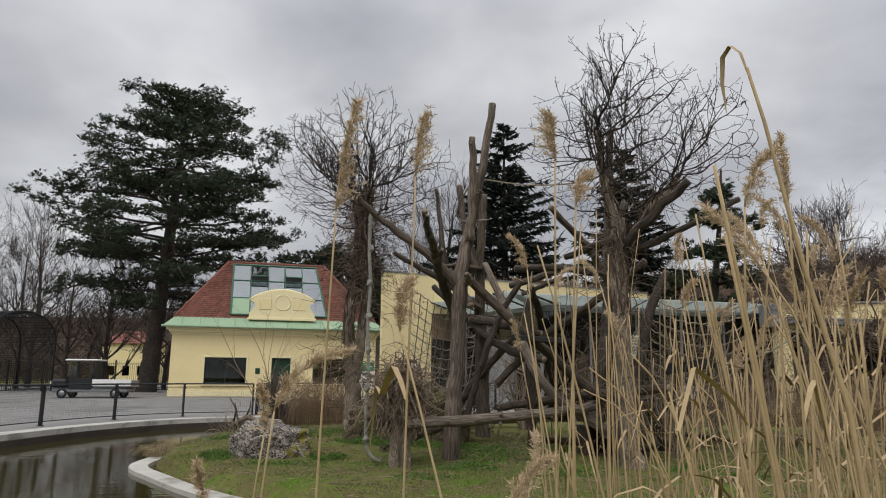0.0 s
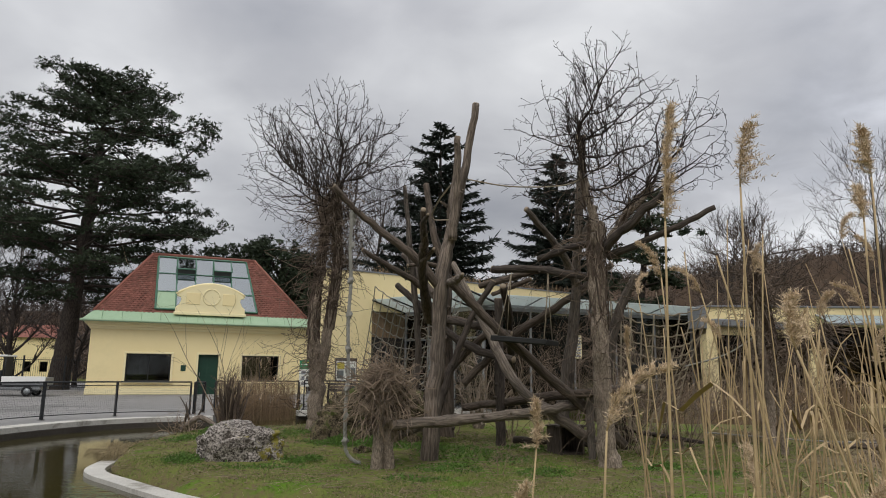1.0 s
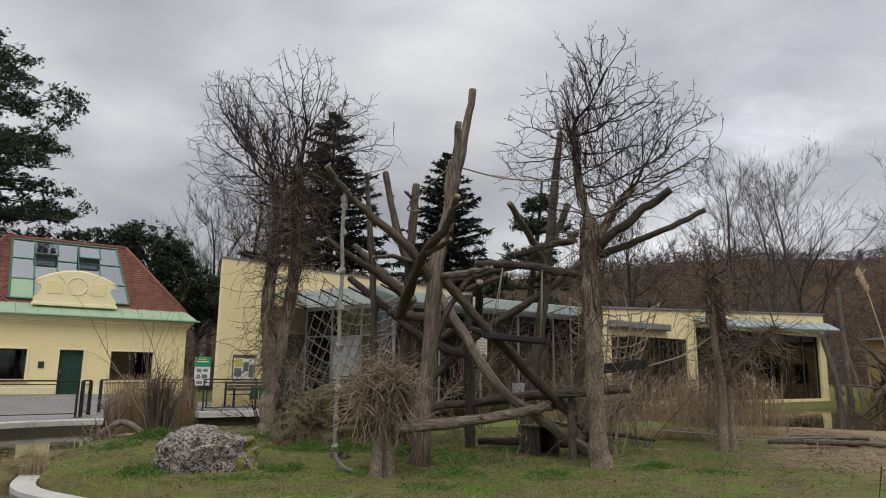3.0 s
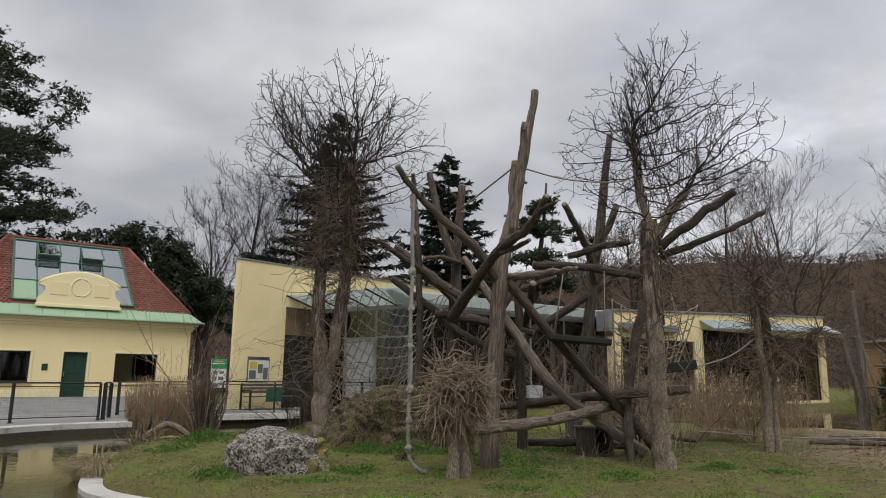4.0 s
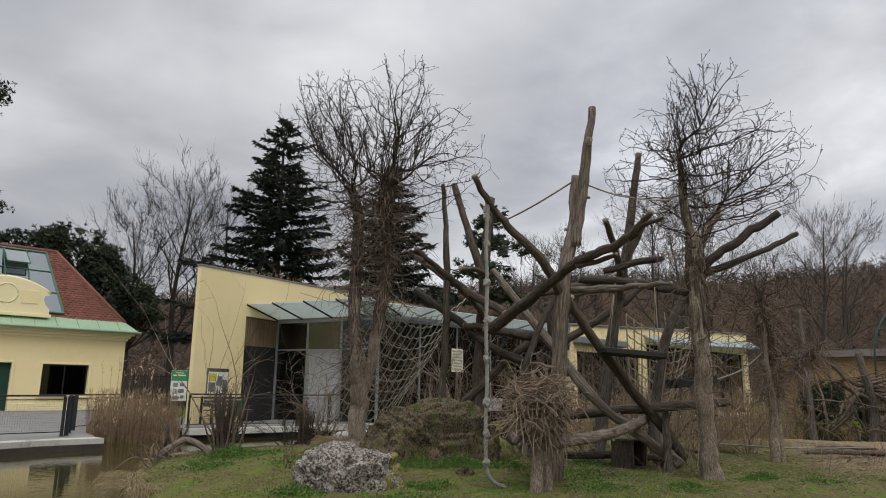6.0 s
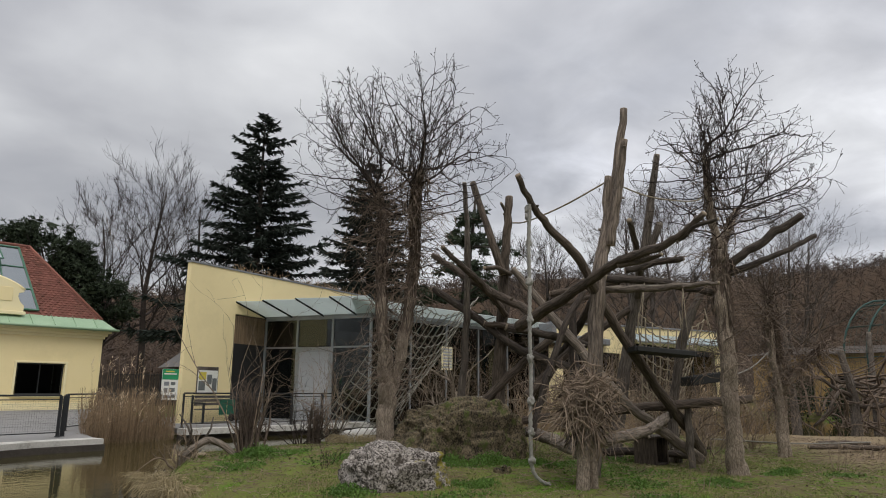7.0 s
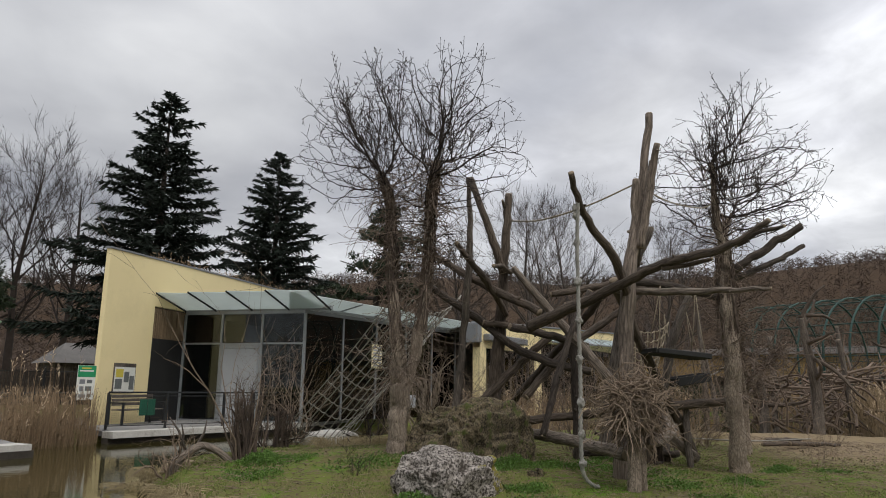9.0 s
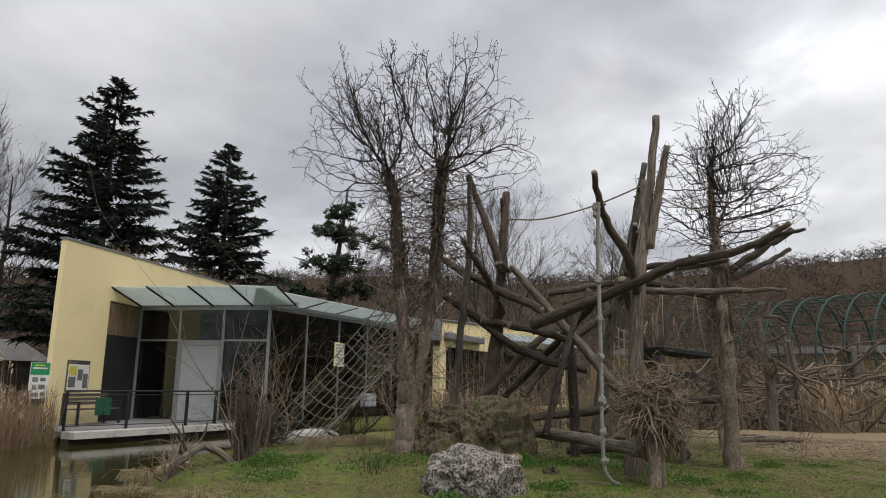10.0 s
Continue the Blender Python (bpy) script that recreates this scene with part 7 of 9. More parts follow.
def lichen_rock_material():
    m = material("crusty_lichen_rock", (0.034, 0.027, 0.022), (0.400, 0.362, 0.325), 9.0, 0.95, 1.0, 36.0, c=(0.060, 0.049, 0.039), blotch=0.28, crisp=0.07)
    nt = m.node_tree
    bsdf = nt.nodes["Principled BSDF"]
    colour = bsdf.inputs["Base Color"].links[0].from_socket
    coord = nt.nodes.new("ShaderNodeTexCoord")
    sep = nt.nodes.new("ShaderNodeSeparateXYZ")
    nt.links.new(coord.outputs["Object"], sep.inputs[0])
    n = node(nt, "ShaderNodeTexNoise", Scale=3.4, Detail=7.0, Roughness=0.7)
    nt.links.new(coord.outputs["Object"], n.inputs["Vector"])
    add = nt.nodes.new("ShaderNodeMath")
    add.operation = "MULTIPLY_ADD"
    nt.links.new(sep.outputs["X"], add.inputs[0])
    add.inputs[1].default_value = 0.16
    nt.links.new(n.outputs["Fac"], add.inputs[2])
    cut = node(nt, "ShaderNodeMapRange")
    cut.inputs["From Min"].default_value, cut.inputs["From Max"].default_value = 0.605, 0.66
    nt.links.new(add.outputs[0], cut.inputs[0])
    mix = nt.nodes.new("ShaderNodeMix")
    mix.data_type = "RGBA"
    nt.links.new(cut.outputs[0], mix.inputs["Factor"])
    nt.links.new(colour, mix.inputs["A"])
    mix.inputs["B"].default_value = (0.19, 0.165, 0.025, 1)
    nt.links.new(mix.outputs["Result"], bsdf.inputs["Base Color"])
    return m


M["lichen_rock"] = lichen_rock_material()
boulder("boulder", (-2.66, 11.13, -0.05), (0.60, 0.46, 0.53), 2, M["lichen_rock"], "pale lichen-crusted boulder with a mossy yellow flank", 0.20, 2, 6, "rock", 0.060, 0.62)
boulder("earth_mound", (-0.64, 12.92, 0.04), (1.06, 0.66, 0.93), 5, M["mound"], "rough conglomerate mound of earth and moss beside the vine tree", 0.20, 10, 7, "mound", 0.030, 0.56)
boulder("stone", (-0.85, 11.35, 0.09), (0.105, 0.085, 0.075), 7, M["mound"], "small angular brown stone on the grass", 0.5, 25, 4, "rock", 0.10, 0.55)
boulder("stone", (-4.05, 15.6, -0.02), (0.38, 0.26, 0.13), 8, M["sand"], "flat tan stone among the shrubs", 0.15, 20, 3)
boulder("stone", (0.3, 18.4, 0.1), (0.7, 0.3, 0.2), 9, M["coping"], "pale flat stone at the far shore", 0.12, 5, 3)


def on_ground(x, y):
    return float(ground_height(np.array([x]), np.array([y]))[0])


def herb_patch(cx, cy, rx, ry, count, seed, height=0.13):
    """A low patch of soft green leaves."""
    rng = np.random.default_rng(seed)
    z = on_ground(cx, cy)
    t = thing("herb_patch", Matrix.Translation((cx, cy, z)), "low patch of fresh green weeds", "weeds", "green weeds", "stuff")
    count = int(count * 1.7)
    a, r = rng.uniform(0, 2 * math.pi, count), np.sqrt(rng.uniform(0, 1, count)) * (1 + 0.45 * rng.normal(0, 0.5, count))
    p = np.stack((np.cos(a) * r * rx, np.sin(a) * r * ry, np.zeros(count)), 1)
    p[:, 2] = ground_height(p[:, 0] + cx, p[:, 1] + cy) - z
    ragged = 0.5 + 0.9 * np.clip(wavy(p[:, 0] + cx, p[:, 1] + cy, 3.1, seed * 0.37), -0.5, 1)
    h = rng.uniform(0.15, 1.0, count) * height * (1.1 - 0.6 * r) * ragged
    base = p + np.stack((rng.normal(0, 0.02, count), rng.normal(0, 0.02, count), h), 1)
    tb = Tubes()
    for k in range(3):
        v = rng.normal(0, 1, (count, 3)) + np.array((0, 0, 0.4))
        v /= np.linalg.norm(v, axis=1)[:, None]
        tb.leaves(base, base + v * rng.uniform(0.015, 0.042, (count, 1)), 0.016, np.cross(v, rng.normal(0, 1, (count, 3))))
    tb.sticks(p, base, 0.002, 0.0015)
    tagged(tb.make("leaves", M["leaf"], t, False), kind="stuff")
    return t


for k, spot in enumerate(((-1.72, 10.75, 0.28, 0.25, 300, 0.13), (-2.3, 13.0, 0.8, 0.5, 420, 0.08), (-0.6, 11.95, 1.0, 0.25, 700, 0.16), (0.5, 11.7, 0.7, 0.5, 300, 0.09), (-3.3, 14.2, 0.6, 0.4, 700, 0.15),
                          (-2.2, 10.25, 0.7, 0.25, 160, 0.06), (0.25, 9.9, 0.5, 0.35, 260, 0.09), (0.9, 10.9, 0.9, 0.6, 380, 0.07), (2.3, 12.3, 0.9, 0.5, 320, 0.07), (-3.4, 10.8, 0.3, 0.25, 240, 0.10),
                          (3.3, 9.9, 0.35, 0.2, 220, 0.08), (1.6, 9.6, 0.4, 0.3, 160, 0.06), (-0.2, 9.1, 0.4, 0.25, 120, 0.05), (4.0, 9.3, 0.4, 0.3, 160, 0.05), (-1.4, 12.2, 0.4, 0.3, 360, 0.12), (-4.0, 13.5, 0.4, 0.4, 300, 0.09))):
    herb_patch(*spot[:5], 100 + k, spot[5])


def turf():
    """Short blades over the lawn, thin where the soil is bare."""
    rng = np.random.default_rng(90)
    n = 300000
    x, y = rng.uniform(-5.0, 9.0, n), rng.uniform(7.4, 18.0, n)
    dens = 0.58 + 0.55 * wavy(x, y, 0.9, 1.3) + 0.45 * wavy(x, y, 2.6, 0.2) + 0.25 * wavy(x, y, 6.1, 0.7)
    keep = (signed_distance(x, y, ISLAND) > 0.05) & (np.hypot(x + 2.7, y - 10.85) > 0.5) & (rng.uniform(0.05, 1.1, n) < dens * np.clip((8.5 - x) / 4, 0.12, 1))
    x, y = x[keep], y[keep]
    n = len(x)
    p = np.stack((x, y, ground_height(x, y) - 0.005), 1)
    v = rng.normal(0, 0.55, (n, 3)) + np.array((0, 0, 0.75))
    v /= np.linalg.norm(v, axis=1)[:, None]
    size = rng.uniform(0.014, 0.050, (n, 1))
    tb, dry = Tubes(), Tubes()
    pick = rng.random(n) < 0.84
    side = np.cross(v, rng.normal(0, 1, (n, 3)))
    tb.leaves(p[pick], (p + v * size)[pick], 0.0065, side[pick])
    dry.leaves(p[~pick], (p + v * size * 1.1)[~pick], 0.006, side[~pick])
    tagged(tb.make("grass", M["grass"], None, False), "short sparse green grass blades on the lawn", "grass", kind="stuff")
    tagged(dry.make("dead_grass", M["dead_grass"], None, False), "dry straw blades among the grass", "grass", kind="stuff")
    # fallen twigs and leaf litter
    m = 26000
    x, y = rng.uniform(-4.8, 12.0, m), rng.uniform(7.4, 16.5, m)
    keep = (signed_distance(x, y, ISLAND) > 0.1) & (rng.uniform(0.1, 1.4, m) < 0.55 - 0.5 * wavy(x, y, 0.9, 1.3) + 0.35 * wavy(x, y, 3.3, 2.2) + 0.08 * np.maximum(x, 0))
    p = np.stack((x, y, ground_height(x, y) + 0.006), 1)[keep]
    v = np.column_stack((rng.normal(0, 1, (len(p), 2)), rng.normal(0, 0.25, len(p))))
    dead = Tubes()
    dead.leaves(p, p + unit_rows(v) * rng.uniform(0.02, 0.06, (len(p), 1)), 0.028, np.cross(v, rng.normal(0, 0.25, v.shape) + np.array((0, 0, 1))))
    tagged(dead.make("leaf_litter", M["litter"], None, False), "brown dead leaves strewn over the bare soil", "litter", kind="stuff")
    m = 9000
    x, y = rng.uniform(-4.8, 12.0, m), rng.uniform(7.4, 16.0, m)
    keep = signed_distance(x, y, ISLAND) > 0.1
    p = np.stack((x, y, ground_height(x, y) + 0.008), 1)[keep]
    a = rng.uniform(0, 2 * math.pi, len(p))
    d = np.stack((np.cos(a), np.sin(a), rng.normal(0, 0.12, len(p))), 1)
    lit = Tubes()
    lit.sticks(p, p + d * rng.uniform(0.04, 0.28, (len(p), 1)), 0.0035, 0.002)
    tagged(lit.make("twig_litter", M["dry_twig"], None, False), "scattered twigs and straw on the soil", "litter", kind="stuff")


turf()


def grass_tuft(cx, cy, radius, height, count, seed, z=None, label="arching tuft of pale dry grass at the shore"):
    rng = np.random.default_rng(seed)
    z = on_ground(cx, cy) if z is None else z
    t = thing("grass_tuft", Matrix.Translation((cx, cy, z)), label, "grass", "dry tufts")
    tb = Tubes()
    for k in range(count):
        a = rng.uniform(0, 2 * math.pi)
        r = radius * math.sqrt(rng.uniform(0, 0.5))
        p = np.array((math.cos(a) * r, math.sin(a) * r, -0.03))
        l = height * rng.uniform(0.6, 1.2)
        out = np.array((math.cos(a), math.sin(a), 0)) * rng.uniform(0.3, 1.0)
        pts = [p, p + out * l * 0.3 + np.array((0, 0, l * 0.55)), p + out * l * 0.75 + np.array((0, 0, l * 0.55)), p + out * l * 1.05 + np.array((0, 0, l * 0.25))]
        tb.tube(pts, (0.004, 0.004, 0.003, 0.0015), 3, False)
    tagged(tb.make("blade_mass", M["dead_grass"], t, False), kind="stuff")
    return t


grass_tuft(-5.0, 14.7, 0.35, 0.50, 520, 1)
grass_tuft(-4.75, 15.6, 0.3, 0.45, 420, 2)
grass_tuft(-4.95, 13.4, 0.3, 0.40, 320, 3)
grass_tuft(-4.2, 16.3, 0.35, 0.35, 320, 10)
grass_tuft(-4.95, 12.75, 0.4, 0.34, 420, 4)
grass_tuft(-1.0, 16.2, 0.5, 0.35, 320, 6)
grass_tuft(0.4, 17.0, 0.5, 0.35, 320, 7)
grass_tuft(6.8, 13.8, 0.6, 0.4, 340, 8)
grass_tuft(9.5, 14.5, 0.6, 0.4, 340, 9)


def shrub(at, height, stems, spread, seed, mat, label, bushy=3, kids=5, girth=0.022, gnarl=0.16):
    """A bare shrub of many stems from one stool."""
    rng = np.random.default_rng(seed)
    t = thing("shrub", Matrix.Translation(at), label, "shrub", "bare shrubs")
    tb = Tubes()
    spec = [(kids, 0.55, 0.42, gnarl, 0.05, 6), (bushy, 0.55, 0.45, 0.2, 0.03, 4), (0, 0, 0, 0.22, 0.0, 4)]
    for k in range(stems):
        a = rng.uniform(0, 2 * math.pi)
        r = rng.uniform(0, 0.16)
        lean = rng.uniform(0.1, 1.0) * spread
        branch_out(tb, rng, (math.cos(a) * r, math.sin(a) * r, -0.05), (math.cos(a) * lean, math.sin(a) * lean, 1.0), height * rng.uniform(0.5, 1.05), girth * rng.uniform(0.6, 1.2), 0, spec)
    tagged(tb.make("stem_mass", M[mat], t, False), kind="stuff")
    return t


def club_shrub(at, height, count, seed):
    """A coppiced stool: many thick stems packed into an upright club, with short side shoots."""
    rng = np.random.default_rng(seed)
    t = thing("shrub", Matrix.Translation(at), "dense dark coppiced shrub by the water", "shrub", "bare shrubs")
    tb = Tubes()
    spec = [(4, 0.22, 0.5, 0.08, 0.05, 7), (2, 0.55, 0.5, 0.2, 0.05, 3), (0, 0, 0, 0.2, 0.0, 3)]
    for k in range(count):
        a, r = rng.uniform(0, 2 * math.pi), 0.17 * math.sqrt(rng.uniform(0, 1))
        branch_out(tb, rng, (math.cos(a) * r, math.sin(a) * r, -0.05), (math.cos(a) * 0.07, math.sin(a) * 0.07, 1.0), height * rng.uniform(0.55, 1.05), rng.uniform(0.014, 0.032), 0, spec, 0.004)
    tagged(tb.make("stem_mass", M["dark_vine"], t, False), kind="stuff")
    return t


club_shrub((-3.5, 14.75, 0.08), 1.15, 46, 111)
club_shrub((-1.2, 17.9, 0.0), 0.9, 30, 131)
shrub((-3.55, 14.75, 0.12), 2.5, 7, 0.38, 112, "dry_twig", "tall arching pale stems in the shrub", 2, 3, 0.014)
shrub((-4.45, 15.0, -0.02), 0.6, 16, 0.7, 113, "dry_twig", "low gnarled shrub with crooked roots", 2, 4, 0.018, 0.3)
shrub((-0.6, 18.4, 0.05), 1.9, 16, 0.8, 114, "dry_twig", "sprawling pale bare shrub before the glass", 3, 5, 0.016, 0.25)
shrub((-1.5, 18.0, 0.0), 1.3, 14, 0.9, 115, "twig", "tangled bare shrub before the terrace", 3, 5, 0.014, 0.25)
shrub((0.8, 17.6, 0.05), 1.5, 14, 0.8, 116, "twig", "tangled bare shrub before the glass", 3, 5, 0.014, 0.25)
shrub((4.6, 9.8, 0.0), 0.9, 7, 0.5, 117, "dry_twig", "sparse young shrub on the lawn", 2, 4, 0.007)
shrub((-3.0, 12.6, 0.05), 0.4, 9, 0.6, 118, "twig", "tiny bare shrub on the lawn", 2, 4, 0.005)
shrub((7.3, 10.6, -0.05), 0.8, 8, 0.6, 119, "dry_twig", "sparse shrub on the sand", 2, 4, 0.007)
shrub((4.3, 13.6, 0.05), 1.7, 16, 0.6, 120, "dry_twig", "brown tangled thicket behind the net", 3, 5, 0.012, 0.25)
shrub((5.4, 14.2, 0.0), 1.9, 18, 0.6, 121, "dry_twig", "brown tangled thicket behind the net", 3, 5, 0.012, 0.25)
shrub((3.8, 12.4, 0.05), 1.3, 14, 0.35, 122, "twig", "dark upright shoots by the tree foot", 3, 4, 0.012)
shrub((0.9, 9.4, 0.0), 0.55, 4, 0.5, 123, "dry_twig", "thin bare sapling on the lawn", 2, 3, 0.005)
for k, (x, y, h) in enumerate(((1.0, 14.9, 2.0), (2.2, 14.6, 2.3), (3.5, 14.2, 2.2), (0.1, 15.6, 1.9), (5.0, 12.7, 1.7), (3.9, 11.7, 1.3), (4.6, 15.0, 2.4), (8.2, 15.4, 1.5), (9.6, 16.2, 1.7), (6.4, 15.0, 1.6), (7.6, 17.0, 1.9), (10.8, 15.0, 1.2), (5.6, 16.4, 2.0), (3.2, 16.0, 2.1))):
    shrub((x, y, on_ground(x, y)), h, 13, 0.7, 160 + k, "dry_twig" if k % 2 else "vine", "tangled brown thicket on the island's back shore", 3, 5, 0.010, 0.25)
shrub((7.2, 13.2, 0.0), 1.8, 14, 0.5, 124, "dry_twig", "brown bare thicket on the shore", 3, 5, 0.012, 0.22)
shrub((2.0, 17.2, 0.05), 2.2, 10, 0.5, 125, "bark", "thick-stemmed pollarded shrub behind the mound", 3, 4, 0.045, 0.25)


for k, (x, y, h) in enumerate(((31.6, 29.0, 3.6), (31.8, 26.5, 4.2), (31.2, 23.8, 3.4), (30.6, 21.5, 3.9), (30.0, 18.6, 3.6), (29.4, 15.8, 4.0), (28.6, 13.0, 3.5), (28.2, 10.0, 4.1), (27.8, 7.0, 3.6), (29.8, 28.2, 3.0))):
    shrub((x, y, on_ground(x, y)), h, 16, 0.75, 400 + k, "vine" if k % 2 else "dark_vine", "tangled bare thicket on the far bank", 4, 6, 0.028, 0.24)


def root_arch():
    t = thing("root", Matrix.Translation((-4.30, 14.95, 0.0)), "crooked dead root arching from the shrub", "root")
    c = spline([(-0.12, 0.1, -0.1, 0.085), (-0.12, 0.05, 0.13, 0.075), (0.02, 0.0, 0.28, 0.055), (0.20, -0.03, 0.37, 0.052), (0.40, -0.06, 0.30, 0.05), (0.58, -0.1, 0.16, 0.055), (0.78, -0.15, -0.02, 0.07)], 6)
    tb = Tubes()
    tb.bark(c, 14, 0.03, 0.12, 0.14, 4.0)
    tb.make("trunk", M["pale_log"], t)
    for k, d in enumerate(((0.0, 0.0, 0.4), (-0.25, 0.1, 0.5), (0.15, -0.05, 0.45))):
        tb = Tubes()
        p = np.array((-0.1 + 0.1 * k, 0.03, 0.28))
        tb.tube([p, p + np.array(d) * 0.6 + np.array((0.04, 0, 0)), p + np.array(d)], (0.024, 0.017, 0.008), 7)
        tb.make("stub", M["grey_wood"], t)
    return t


root_arch()


def reed_bed(name, outline, count, low, high, z, seed, mat, label, plumes=0.3, width=0.006):
    """Standing dry reeds: stems, drooping leaves and feathery heads, too many to count."""
    rng = np.random.default_rng(seed)
    poly = np.array(outline)
    x0, y0 = poly.min(0)
    x1, y1 = poly.max(0)
    x, y = rng.uniform(x0, x1, count * 3), rng.uniform(y0, y1, count * 3)
    keep = signed_distance(x, y, outline) > 0
    x, y = x[keep][:count], y[keep][:count]
    n = len(x)
    o = np.array((poly[:, 0].mean(), poly[:, 1].mean(), z))
    t = thing(name, Matrix.Translation(o), label, "reeds")
    h = rng.uniform(low, high, n)
    p = np.stack((x, y, np.full(n, z)), 1) - o
    lean = rng.normal(0, 0.07, (n, 2))
    top = p + np.stack((lean[:, 0] * h, lean[:, 1] * h, h), 1)
    tb, pl = Tubes(), Tubes()
    tb.sticks(p, top, width, width * 0.45)
    f = rng.uniform(0.25, 0.85, (n, 1))
    q = p + (top - p) * f
    a = rng.uniform(0, 2 * math.pi, n)
    v = np.stack((np.cos(a) * 0.6, np.sin(a) * 0.6, rng.uniform(-0.2, 0.9, n)), 1)
    tb.leaves(q, q + v * rng.uniform(0.15, 0.4, (n, 1)), width * 3, np.cross(v, (0.2, 0.3, 1.0)))
    pick = rng.random(n) < plumes
    for k in range(7):
        c = top[pick] - (top - p)[pick] * (0.02 + 0.016 * k)
        v = rng.normal(0, 0.5, c.shape) + np.array((0.2, 0, 0.8))
        pl.leaves(c, c + v * 0.11, 0.02, np.cross(v, rng.normal(0, 1, c.shape)))
    tagged(tb.make("stalk_mass", M[mat], t, False), kind="stuff")
    if pick.any():
        tagged(pl.make("plume_mass", M["plume"], t, False), kind="stuff")
    return t


reed_bed("reed_bed", [(-5.4, 22.6), (-3.2, 23.4), (-2.9, 24.6), (-3.6, 26.2), (-5.2, 25.8)], 1300, 0.9, 1.75, -0.55, 1, "reed_far", "brown dry reeds at the pond's corner", 0.04)
reed_bed("reed_bed", [(-5.0, 25.0), (-3.0, 25.0), (-3.0, 26.6), (-5.0, 26.6)], 20, 2.0, 2.7, -0.5, 2, "reed_far", "taller plumed reeds at the pond's corner", 0.7)
reed_bed("reed_bed", [(9.5, 22.0), (16.5, 23.5), (18.5, 25.5), (17.5, 26.8), (12.0, 26.3), (9.0, 24.5)], 800, 0.8, 1.9, -0.55, 3, "reed_far", "belt of brown reeds before the long building", 0.15, 0.008)
reed_bed("reed_bed", [(6.5, 20.5), (11.5, 19.0), (12.5, 21.5), (8.0, 23.0)], 480, 0.8, 1.7, -0.55, 4, "reed_far", "brown reeds behind the climbing frame", 0.12, 0.008)
reed_bed("reed_bed", [(21.0, 11.0), (27.0, 11.5), (28.5, 19.0), (23.0, 20.5)], 1500, 1.2, 2.3, -0.55, 5, "reed_far", "wide bed of brown reeds on the far water", 0.15, 0.009)
reed_bed("reed_bed", [(19.0, 4.0), (25.5, 3.0), (26.5, 10.5), (20.0, 10.0)], 1300, 1.4, 2.4, -0.55, 6, "reed_far", "brown reeds on the far water", 0.15, 0.009)
reed_bed("reed_bed", [(15.8, 12.2), (20.0, 10.4), (22.0, 11.8), (19.5, 13.8), (17.0, 13.6)], 1500, 1.1, 2.1, -0.5, 8, "reed_pale", "pale straw reeds before the heaped boughs", 0.12, 0.008)
reed_bed("reed_bed", [(8.8, 16.6), (11.2, 15.4), (12.0, 16.6), (9.6, 18.0)], 500, 0.8, 1.6, -0.1, 7, "reed_far", "dry reeds at the island's back", 0.12, 0.007)


